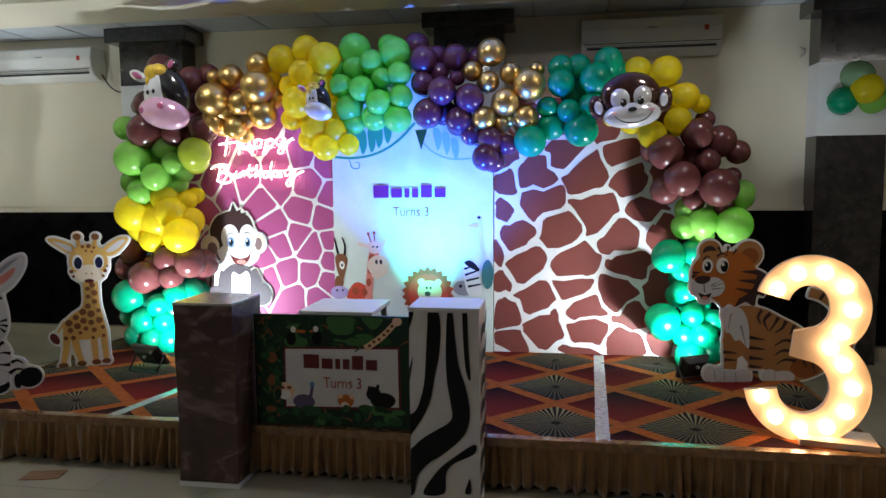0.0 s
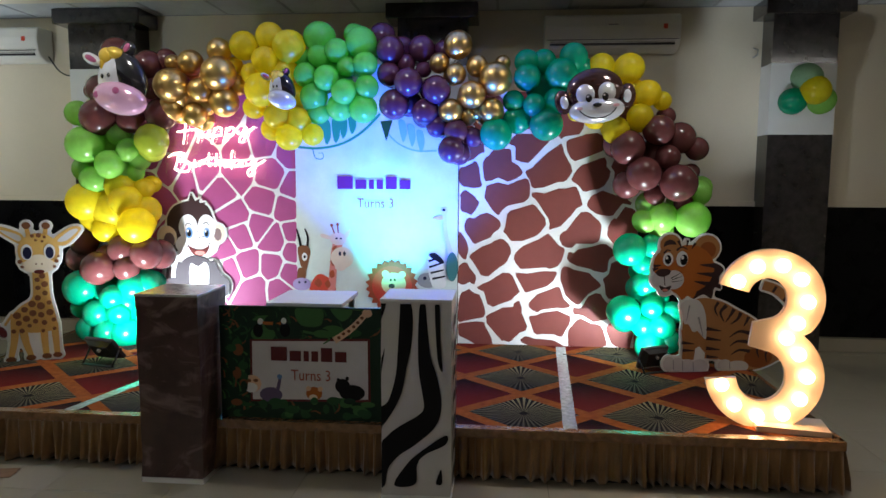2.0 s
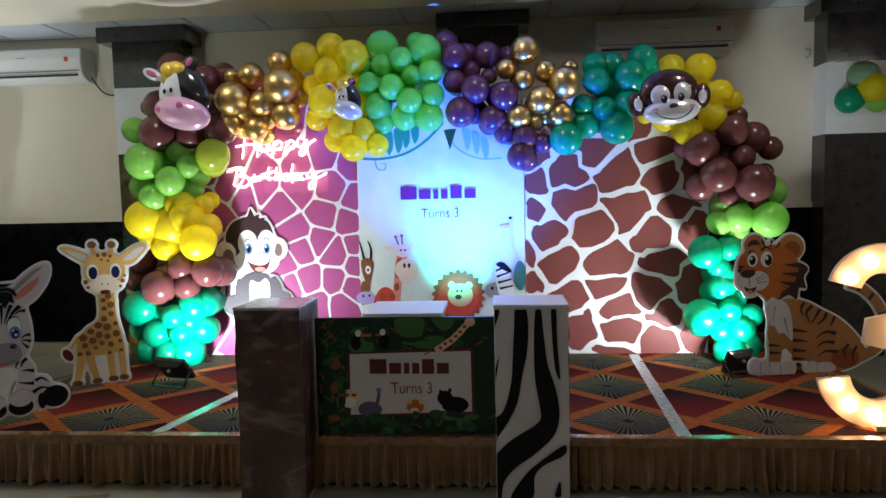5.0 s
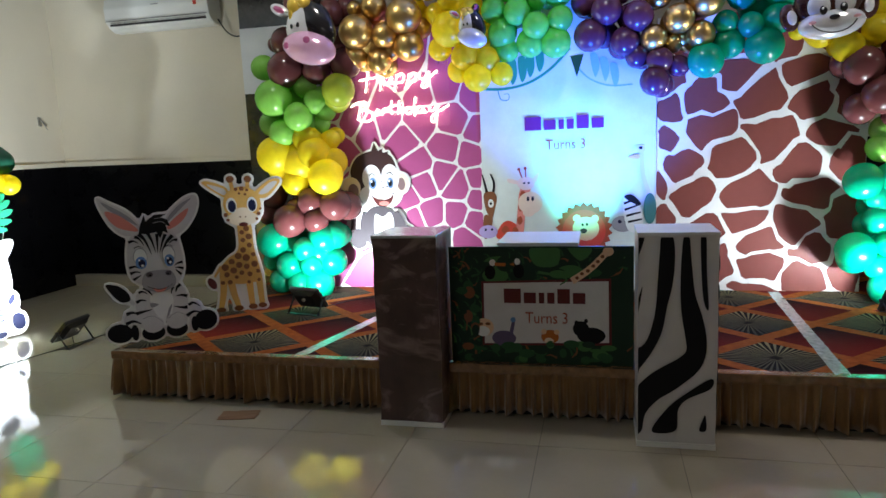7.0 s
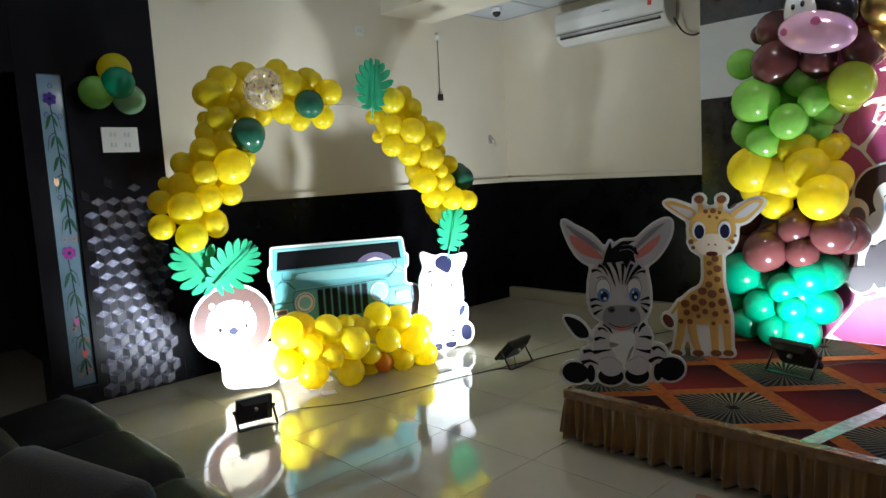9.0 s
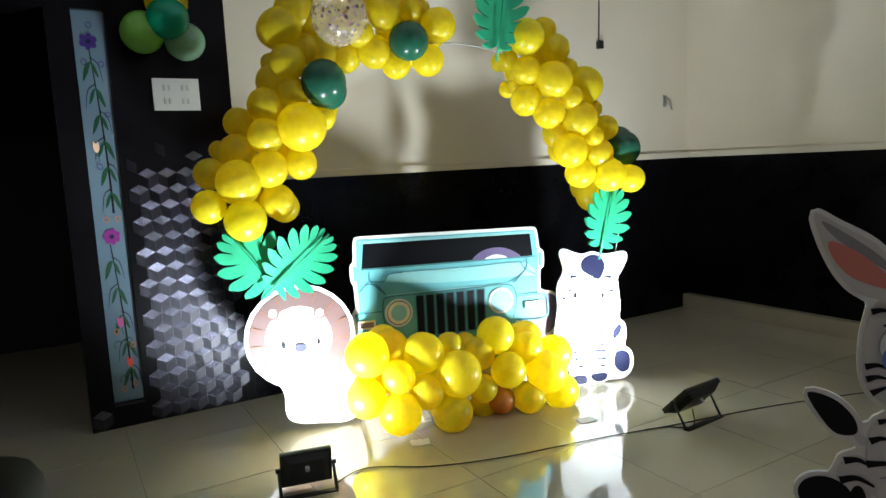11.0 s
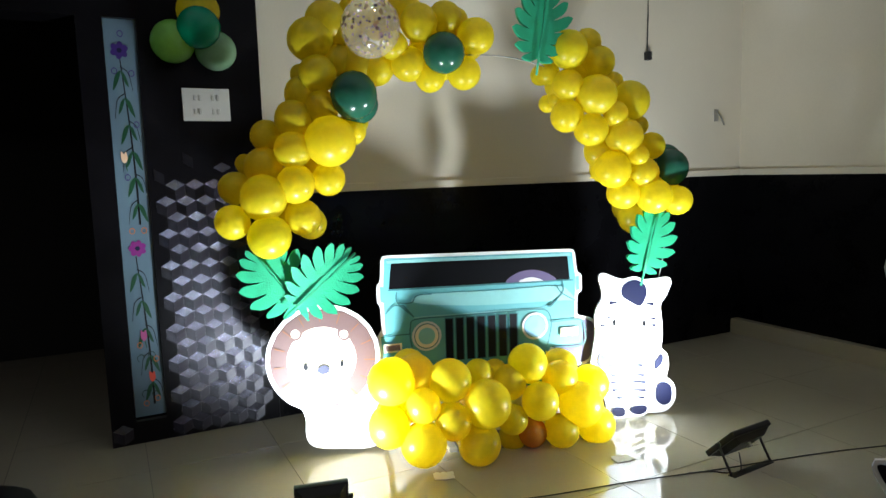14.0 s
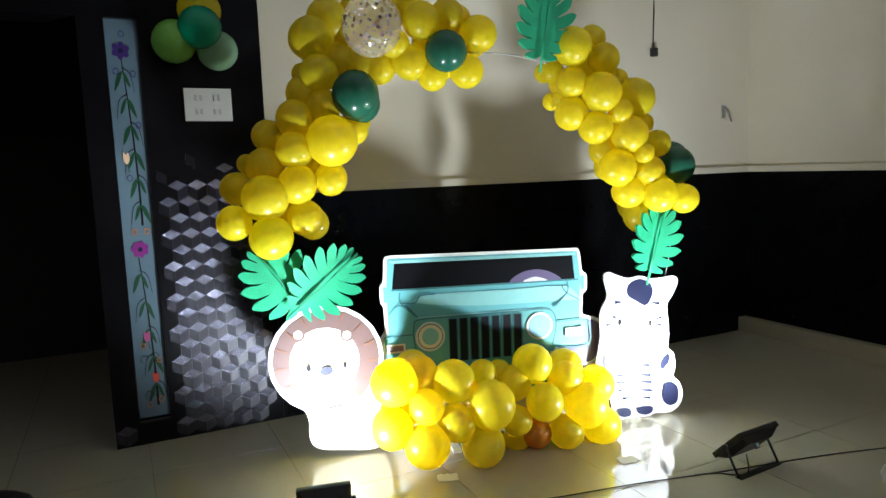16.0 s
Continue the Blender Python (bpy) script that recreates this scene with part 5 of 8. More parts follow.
GIRAFFE = [
    blob("yellow", (-0.133, 0.777), (-0.276, 0.877), (-0.235, 0.894), (-0.120, 0.842)),
    blob("light", (-0.147, 0.798), (-0.250, 0.873), (-0.137, 0.837)),
    blob("yellow", (0.061, 0.812), (0.168, 0.888), (0.232, 0.876), (0.151, 0.779), (0.085, 0.767)),
    blob("light", (0.085, 0.798), (0.168, 0.869), (0.211, 0.866), (0.140, 0.799)),
    stroke("yellow", 0.031, 0.024, (-0.081, 0.810), (-0.094, 0.893)),
    ell(-0.095, 0.901, 0.026, 0.023, "brown"),
    stroke("yellow", 0.031, 0.024, (0.010, 0.815), (0.020, 0.892)),
    ell(0.021, 0.898, 0.025, 0.023, "brown"),
    blob("yellow", (-0.069, 0.622), (0.014, 0.610), (0.025, 0.432), (0.056, 0.232), (-0.035, 0.188), (-0.178, 0.203), (-0.217, 0.286), (-0.156, 0.365), (-0.080, 0.431)),
    stroke("yellow", 0.055, 0.033, (-0.192, 0.265), (-0.202, 0.140), (-0.229, 0.015)),
    stroke("yellow", 0.055, 0.033, (-0.150, 0.225), (-0.134, 0.122), (-0.106, 0.023)),
    stroke("yellow", 0.049, 0.035, (-0.025, 0.230), (-0.022, 0.128), (-0.016, 0.021)),
    stroke("yellow", 0.048, 0.034, (0.039, 0.252), (0.045, 0.131), (0.050, 0.030)),
    stroke("yellow", 0.018, 0.015, (-0.203, 0.317), (-0.252, 0.243)),
    ell(-0.271, 0.200, 0.026, 0.042, "maroon", 30),
    ell(-0.227, 0.011, 0.032, 0.019, "brown"),
    ell(-0.109, 0.019, 0.031, 0.019, "brown"),
    ell(-0.014, 0.025, 0.030, 0.019, "brown"),
    ell(0.050, 0.030, 0.029, 0.018, "brown"),
    ell(-0.029, 0.733, 0.124, 0.118, "yellow"),
    ell(-0.032, 0.635, 0.100, 0.051, "cream"),
    ell(-0.030, 0.666, 0.069, 0.043, "cream"),
    ell(-0.031, 0.595, 0.031, 0.014, "maroon"),
    ell(-0.048, 0.647, 0.005, 0.006, "brown"),
    ell(-0.013, 0.646, 0.005, 0.006, "brown"),
    ell(-0.099, 0.726, 0.035, 0.052, "white"),
    ell(-0.096, 0.720, 0.026, 0.040, "navy"),
    ell(0.036, 0.727, 0.034, 0.051, "white"),
    ell(0.036, 0.721, 0.025, 0.039, "navy"),
    ell(-0.062, 0.833, 0.012, 0.012, "brown"),
    ell(-0.024, 0.836, 0.015, 0.015, "brown"),
    ell(0.010, 0.825, 0.010, 0.010, "brown"),
    ell(-0.042, 0.804, 0.009, 0.008, "brown"),
    ell(-0.004, 0.796, 0.009, 0.008, "brown"),
    ell(-0.141, 0.664, 0.014, 0.014, "brown"),
    ell(-0.129, 0.629, 0.011, 0.010, "brown"),
    ell(0.075, 0.663, 0.013, 0.013, "brown"),
    ell(0.061, 0.628, 0.010, 0.010, "brown"),
    ell(0.089, 0.696, 0.008, 0.008, "brown"),
    ell(-0.015, 0.567, 0.019, 0.019, "brown"),
    ell(-0.046, 0.542, 0.016, 0.015, "brown"),
    ell(-0.003, 0.511, 0.021, 0.020, "brown"),
    ell(-0.044, 0.488, 0.016, 0.015, "brown"),
    ell(-0.004, 0.452, 0.017, 0.017, "brown"),
    ell(-0.048, 0.421, 0.019, 0.019, "brown"),
    ell(-0.084, 0.381, 0.023, 0.022, "brown"),
    ell(-0.130, 0.345, 0.020, 0.019, "brown"),
    ell(-0.176, 0.307, 0.024, 0.023, "brown"),
    ell(-0.032, 0.367, 0.024, 0.024, "brown"),
    ell(0.017, 0.388, 0.015, 0.015, "brown"),
    ell(-0.082, 0.320, 0.021, 0.021, "brown"),
    ell(-0.122, 0.284, 0.022, 0.021, "brown"),
    ell(-0.168, 0.256, 0.018, 0.018, "brown"),
    ell(-0.033, 0.307, 0.019, 0.019, "brown"),
    ell(0.020, 0.322, 0.022, 0.022, "brown"),
    ell(-0.069, 0.265, 0.016, 0.016, "brown"),
    ell(-0.016, 0.254, 0.017, 0.017, "brown"),
    ell(0.040, 0.272, 0.014, 0.014, "brown"),
    ell(-0.200, 0.203, 0.015, 0.014, "brown"),
    ell(-0.151, 0.204, 0.016, 0.016, "brown"),
    ell(-0.026, 0.199, 0.012, 0.012, "brown"),
    ell(0.042, 0.212, 0.012, 0.012, "brown"),
    ell(-0.105, 0.237, 0.013, 0.012, "brown"),
]
TIGER = [
    stroke("tan", 0.074, 0.058, (0.551, 0.080), (0.680, 0.141), (0.731, 0.255), (0.680, 0.408), (0.567, 0.515), (0.462, 0.553)),
    stroke("darkbrown", 0.065, 0.048, (0.712, 0.324), (0.704, 0.362)),
    stroke("darkbrown", 0.055, 0.045, (0.634, 0.458), (0.615, 0.473)),
    stroke("darkbrown", 0.048, 0.042, (0.551, 0.519), (0.534, 0.530)),
    blob("tan", (0.051, 0.476), (0.180, 0.454), (0.293, 0.397), (0.422, 0.327), (0.551, 0.202), (0.602, 0.080), (0.486, 0.012), (0.325, 0.000), (0.180, 0.080), (-0.030, 0.141), (-0.070, 0.263), (-0.046, 0.431)),
    ell(-0.172, 0.818, 0.068, 0.064, "tan"),
    ell(-0.175, 0.809, 0.042, 0.040, "darkbrown"),
    ell(0.070, 0.794, 0.087, 0.082, "tan"),
    ell(0.076, 0.782, 0.055, 0.052, "rust"),
    blob("darkbrown", (0.034, 0.705), (0.131, 0.698), (0.188, 0.660), (0.160, 0.606), (0.176, 0.535), (0.131, 0.541), (0.115, 0.473), (0.059, 0.499), (-0.011, 0.470), (0.010, 0.545)),
    ell(-0.049, 0.663, 0.174, 0.153, "orange"),
    blob("orange", (-0.159, 0.535), (-0.087, 0.553), (0.010, 0.535), (-0.011, 0.476), (-0.046, 0.492), (-0.082, 0.467), (-0.111, 0.499)),
    ell(-0.204, 0.690, 0.077, 0.092, "orange"),
    ell(-0.159, 0.767, 0.081, 0.052, "tan"),
    poly("white", (0.005, 0.141), (0.047, 0.164), (0.091, 0.118), (0.070, 0.057), (0.022, 0.061)),
    stroke("tan", 0.090, 0.081, (-0.033, 0.278), (-0.022, 0.171), (-0.027, 0.080)),
    stroke("tan", 0.110, 0.090, (0.141, 0.324), (0.141, 0.186), (0.131, 0.080)),
    ell(0.333, 0.141, 0.116, 0.131, "tan"),
    ell(0.454, 0.080, 0.097, 0.067, "rust"),
    blob("light", (-0.087, 0.438), (-0.038, 0.469), (0.034, 0.458), (0.080, 0.370), (0.091, 0.217), (0.054, 0.240), (0.031, 0.263), (-0.001, 0.260), (-0.030, 0.305), (-0.062, 0.316), (-0.075, 0.377)),
    stroke("grey", 0.016, 0.003, (0.034, 0.354), (0.070, 0.225)),
    stroke("grey", 0.013, 0.003, (-0.030, 0.431), (-0.046, 0.331)),
    ell(-0.153, 0.057, 0.039, 0.046, "light"),
    ell(-0.095, 0.049, 0.045, 0.046, "light"),
    ell(-0.027, 0.037, 0.048, 0.046, "light"),
    ell(0.051, 0.031, 0.061, 0.049, "light"),
    ell(0.225, 0.037, 0.048, 0.038, "light"),
    ell(0.312, 0.023, 0.077, 0.041, "light"),
    stroke("grey", 0.006, 0.005, (-0.124, 0.080), (-0.120, 0.018)),
    stroke("grey", 0.006, 0.005, (-0.062, 0.072), (-0.059, 0.009)),
    stroke("grey", 0.006, 0.005, (0.009, 0.064), (0.015, 0.000)),
    stroke("grey", 0.006, 0.005, (0.257, 0.057), (0.263, 0.006)),
    ell(-0.146, 0.596, 0.071, 0.061, "light"),
    ell(-0.237, 0.599, 0.052, 0.052, "light"),
    ell(-0.195, 0.522, 0.037, 0.023, "light"),
    blob("darkbrown", (-0.264, 0.644), (-0.232, 0.666), (-0.172, 0.660), (-0.172, 0.635), (-0.207, 0.617), (-0.246, 0.622)),
    stroke("darkbrown", 0.006, 0.005, (-0.207, 0.620), (-0.201, 0.560)),
    blob("darkbrown", (-0.237, 0.562), (-0.201, 0.550), (-0.159, 0.559), (-0.172, 0.531), (-0.201, 0.519), (-0.227, 0.535)),
    ell(-0.199, 0.531, 0.019, 0.009, "pink"),
    stroke("black", 0.005, 0.002, (-0.162, 0.606), (-0.091, 0.644)),
    stroke("black", 0.005, 0.002, (-0.156, 0.596), (-0.082, 0.622)),
    stroke("black", 0.005, 0.002, (-0.156, 0.583), (-0.087, 0.591)),
    ell(-0.187, 0.727, 0.034, 0.043, "white"),
    ell(-0.187, 0.724, 0.021, 0.029, "black"),
    ell(-0.195, 0.736, 0.008, 0.011, "white"),
    ell(-0.095, 0.728, 0.039, 0.049, "white"),
    ell(-0.083, 0.722, 0.024, 0.034, "black"),
    ell(-0.093, 0.736, 0.010, 0.012, "white"),
    stroke("darkbrown", 0.013, 0.005, (-0.217, 0.764), (-0.195, 0.785), (-0.172, 0.779)),
    stroke("darkbrown", 0.016, 0.005, (-0.133, 0.782), (-0.101, 0.803), (-0.062, 0.788)),
    stroke("darkbrown", 0.019, 0.003, (-0.127, 0.843), (-0.098, 0.794)),
    stroke("darkbrown", 0.019, 0.003, (-0.062, 0.846), (-0.069, 0.800)),
    stroke("darkbrown", 0.019, 0.003, (-0.011, 0.828), (-0.037, 0.788)),
    stroke("darkbrown", 0.035, 0.003, (0.131, 0.683), (0.022, 0.690)),
    stroke("darkbrown", 0.042, 0.003, (0.147, 0.622), (0.005, 0.637)),
    stroke("darkbrown", 0.039, 0.003, (0.115, 0.560), (-0.011, 0.586)),
    stroke("darkbrown", 0.026, 0.003, (-0.280, 0.683), (-0.232, 0.690)),
    stroke("darkbrown", 0.023, 0.003, (-0.285, 0.660), (-0.246, 0.672)),
    stroke("darkbrown", 0.023, 0.005, (0.160, 0.449), (0.138, 0.408), (0.157, 0.362)),
    stroke("darkbrown", 0.029, 0.005, (0.215, 0.428), (0.176, 0.382), (0.204, 0.321)),
    stroke("darkbrown", 0.029, 0.005, (0.267, 0.403), (0.247, 0.367), (0.212, 0.316)),
    stroke("darkbrown", 0.029, 0.005, (0.315, 0.379), (0.293, 0.336), (0.247, 0.305)),
    stroke("darkbrown", 0.026, 0.005, (0.370, 0.351), (0.354, 0.316), (0.338, 0.290)),
    stroke("darkbrown", 0.026, 0.005, (0.381, 0.244), (0.309, 0.257), (0.244, 0.220)),
    stroke("darkbrown", 0.024, 0.005, (0.373, 0.186), (0.301, 0.193), (0.252, 0.164)),
    stroke("darkbrown", 0.024, 0.005, (0.389, 0.125), (0.317, 0.135), (0.263, 0.107)),
    stroke("darkbrown", 0.023, 0.005, (0.470, 0.171), (0.438, 0.133), (0.454, 0.080)),
    stroke("darkbrown", 0.023, 0.005, (0.526, 0.156), (0.499, 0.102), (0.510, 0.049)),
    stroke("darkbrown", 0.023, 0.005, (-0.075, 0.193), (0.009, 0.183)),
    stroke("darkbrown", 0.023, 0.005, (-0.069, 0.144), (0.012, 0.138)),
    stroke("darkbrown", 0.026, 0.005, (0.086, 0.281), (0.186, 0.263)),
    stroke("darkbrown", 0.026, 0.005, (0.089, 0.217), (0.189, 0.202)),
    stroke("darkbrown", 0.026, 0.005, (0.089, 0.153), (0.183, 0.141)),
    stroke("darkbrown", 0.023, 0.005, (0.093, 0.098), (0.173, 0.092)),
]
MONKEY = [
    stroke("darkbrown", 0.043, 0.037, (-0.175, 0.708), (-0.168, 0.833), (-0.217, 0.912), (-0.275, 0.908), (-0.300, 0.808)),
    blob("darkbrown", (0.045, 1.322), (0.028, 1.278), (0.078, 1.317), (0.095, 1.292), (0.158, 1.262), (0.195, 1.167), (0.212, 1.008), (0.075, 0.958), (-0.108, 0.925), (-0.155, 1.058), (-0.168, 1.167), (-0.117, 1.258), (-0.042, 1.295), (0.000, 1.305)),
    poly("darkbrown", (0.000, 1.292), (0.028, 1.367), (0.058, 1.305), (0.095, 1.322), (0.088, 1.288), (0.138, 1.298), (0.128, 1.272), (0.167, 1.242), (0.058, 1.208)),
    ell(-0.168, 1.033, 0.073, 0.083, "cream"),
    ell(-0.155, 1.008, 0.043, 0.057, "rose"),
    ell(0.233, 1.063, 0.050, 0.070, "cream"),
    ell(0.228, 1.055, 0.030, 0.047, "rose"),
    ell(-0.002, 1.105, 0.075, 0.100, "white"),
    ell(0.142, 1.105, 0.070, 0.100, "white"),
    ell(0.055, 0.975, 0.163, 0.097, "white"),
    stroke("ape", 0.008, 0.005, (-0.025, 1.117), (-0.003, 1.138), (0.028, 1.125)),
    stroke("ape", 0.008, 0.005, (0.118, 1.133), (0.142, 1.145), (0.165, 1.125)),
    ell(0.003, 1.072, 0.038, 0.055, "light"),
    ell(0.005, 1.065, 0.028, 0.042, "blue"),
    ell(0.005, 1.063, 0.017, 0.027, "black"),
    ell(-0.005, 1.080, 0.008, 0.010, "white"),
    ell(0.143, 1.072, 0.032, 0.052, "light"),
    ell(0.143, 1.065, 0.023, 0.038, "blue"),
    ell(0.142, 1.063, 0.015, 0.025, "black"),
    ell(0.135, 1.080, 0.007, 0.010, "white"),
    ell(0.085, 1.032, 0.008, 0.005, "ape"),
    ell(0.115, 1.037, 0.008, 0.005, "ape"),
    blob("maroon", (-0.003, 0.967), (0.033, 0.948), (0.083, 0.938), (0.133, 0.952), (0.162, 0.978), (0.145, 0.922), (0.088, 0.885), (0.028, 0.908)),
    ell(0.087, 0.913, 0.040, 0.018, "pink"),
    stroke("ape", 0.007, 0.005, (-0.012, 0.958), (0.002, 0.975)),
    stroke("ape", 0.007, 0.005, (0.155, 0.982), (0.172, 0.992)),
    ell(0.050, 0.742, 0.147, 0.153, "ape"),
    stroke("ape", 0.080, 0.070, (-0.050, 0.833), (-0.075, 0.725), (-0.008, 0.608)),
    stroke("ape", 0.080, 0.070, (0.158, 0.842), (0.217, 0.725), (0.188, 0.600)),
    ell(-0.132, 0.645, 0.070, 0.077, "ape"),
    ell(0.245, 0.662, 0.073, 0.087, "ape"),
    blob("white", (0.000, 0.778), (0.017, 0.833), (0.072, 0.812), (0.125, 0.845), (0.155, 0.795), (0.152, 0.675), (0.158, 0.592), (0.008, 0.583), (0.000, 0.675)),
    ell(0.188, 0.595, 0.040, 0.023, "light"),
    ell(-0.008, 0.588, 0.037, 0.020, "light"),
]
LION = [
    blob("cream", (-0.352, 0.262), (-0.079, 0.291), (-0.021, 0.285), (-0.029, 0.088), (-0.083, 0.036), (-0.192, 0.044), (-0.354, 0.076), (-0.367, 0.189)),
    ell(-0.290, 0.483, 0.251, 0.244, "mane"),
    ell(-0.299, 0.477, 0.164, 0.163, "cream"),
    ell(-0.418, 0.618, 0.035, 0.037, "mane"),
    ell(-0.416, 0.615, 0.020, 0.021, "cream"),
    ell(-0.187, 0.601, 0.034, 0.038, "mane"),
    ell(-0.190, 0.595, 0.020, 0.020, "cream"),
    stroke("brown", 0.006, 0.003, (-0.046, 0.460), (-0.099, 0.462)),
    stroke("brown", 0.006, 0.003, (-0.072, 0.365), (-0.120, 0.386)),
    stroke("brown", 0.006, 0.003, (-0.136, 0.291), (-0.170, 0.328)),
    stroke("brown", 0.006, 0.003, (-0.226, 0.252), (-0.240, 0.296)),
    stroke("brown", 0.006, 0.003, (-0.327, 0.253), (-0.319, 0.296)),
    stroke("brown", 0.006, 0.003, (-0.419, 0.293), (-0.392, 0.328)),
    stroke("brown", 0.005, 0.003, (-0.488, 0.366), (-0.446, 0.386)),
    stroke("brown", 0.005, 0.003, (-0.523, 0.458), (-0.474, 0.459)),
    stroke("brown", 0.005, 0.003, (-0.517, 0.553), (-0.469, 0.536)),
    stroke("brown", 0.005, 0.003, (-0.473, 0.635), (-0.434, 0.602)),
    stroke("brown", 0.005, 0.003, (-0.398, 0.693), (-0.375, 0.648)),
    stroke("brown", 0.006, 0.003, (-0.303, 0.715), (-0.300, 0.666)),
    stroke("brown", 0.006, 0.003, (-0.205, 0.697), (-0.223, 0.651)),
    stroke("brown", 0.006, 0.003, (-0.120, 0.642), (-0.157, 0.607)),
    stroke("brown", 0.006, 0.003, (-0.063, 0.558), (-0.113, 0.540)),
    ell(-0.293, 0.432, 0.030, 0.022, "navy"),
    ell(-0.376, 0.452, 0.011, 0.016, "black"),
    ell(-0.206, 0.453, 0.008, 0.015, "black"),
    stroke("brown", 0.004, 0.003, (-0.293, 0.415), (-0.303, 0.396), (-0.323, 0.403)),
    ell(-0.257, 0.176, 0.099, 0.075, "white"),
]
SMALL_ZEBRA = [
    blob("white", (1.160, 0.780), (1.218, 0.763), (1.281, 0.743), (1.399, 0.733), (1.477, 0.734), (1.553, 0.735), (1.525, 0.662), (1.490, 0.612), (1.497, 0.528), (1.503, 0.437), (1.497, 0.354), (1.533, 0.328), (1.541, 0.252), (1.522, 0.200), (1.573, 0.158), (1.586, 0.081), (1.534, 0.025), (1.416, 0.032), (1.377, 0.005), (1.251, 0.006), (1.212, 0.052), (1.188, 0.144), (1.141, 0.254), (1.114, 0.302), (1.140, 0.466), (1.140, 0.587), (1.182, 0.675)),
    blob("mauve", (1.176, 0.759), (1.242, 0.731), (1.254, 0.684), (1.218, 0.684)),
    blob("mauve", (1.532, 0.719), (1.470, 0.704), (1.430, 0.673), (1.474, 0.663)),
    blob("navy", (1.281, 0.727), (1.344, 0.753), (1.407, 0.725), (1.421, 0.670), (1.383, 0.610), (1.320, 0.641), (1.276, 0.675)),
    stroke("navy", 0.022, 0.003, (1.204, 0.640), (1.251, 0.639)),
    stroke("navy", 0.019, 0.003, (1.462, 0.614), (1.412, 0.623)),
    stroke("navy", 0.013, 0.003, (1.192, 0.565), (1.219, 0.557)),
    stroke("navy", 0.014, 0.003, (1.151, 0.523), (1.192, 0.523)),
    stroke("navy", 0.013, 0.003, (1.475, 0.537), (1.440, 0.533)),
    stroke("navy", 0.014, 0.003, (1.475, 0.496), (1.443, 0.502)),
    ell(1.231, 0.532, 0.009, 0.017, "black"),
    ell(1.406, 0.513, 0.008, 0.015, "black"),
    stroke("grey", 0.005, 0.003, (1.223, 0.578), (1.239, 0.582)),
    stroke("grey", 0.005, 0.003, (1.396, 0.557), (1.412, 0.562)),
    stroke("grey", 0.005, 0.003, (1.324, 0.385), (1.349, 0.386), (1.362, 0.403)),
    blob("navy", (1.145, 0.367), (1.195, 0.338), (1.211, 0.301), (1.172, 0.285), (1.136, 0.308)),
    blob("navy", (1.513, 0.337), (1.516, 0.292), (1.475, 0.254), (1.469, 0.295)),
    stroke("navy", 0.017, 0.003, (1.199, 0.302), (1.251, 0.294)),
    stroke("navy", 0.016, 0.003, (1.400, 0.284), (1.353, 0.288)),
    stroke("navy", 0.017, 0.003, (1.211, 0.248), (1.266, 0.244)),
    stroke("navy", 0.017, 0.003, (1.408, 0.229), (1.334, 0.238)),
    stroke("navy", 0.017, 0.003, (1.211, 0.206), (1.266, 0.205)),
    stroke("navy", 0.019, 0.003, (1.416, 0.189), (1.331, 0.202)),
    stroke("navy", 0.016, 0.003, (1.219, 0.164), (1.262, 0.166)),
    stroke("navy", 0.019, 0.003, (1.416, 0.144), (1.337, 0.156)),
    stroke("navy", 0.016, 0.003, (1.246, 0.117), (1.282, 0.121)),
    stroke("navy", 0.016, 0.003, (1.408, 0.104), (1.345, 0.116)),
    blob("navy", (1.486, 0.168), (1.534, 0.177), (1.570, 0.143), (1.565, 0.068), (1.518, 0.051), (1.479, 0.090)),
    blob("navy", (1.218, 0.066), (1.282, 0.061), (1.290, 0.022), (1.251, 0.015), (1.220, 0.033)),
    blob("navy", (1.330, 0.060), (1.413, 0.059), (1.416, 0.027), (1.377, 0.014), (1.334, 0.029)),
    stroke("grey", 0.005, 0.003, (1.290, 0.287), (1.306, 0.165), (1.303, 0.059)),
    stroke("grey", 0.005, 0.003, (1.472, 0.182), (1.457, 0.153), (1.454, 0.115)),
]
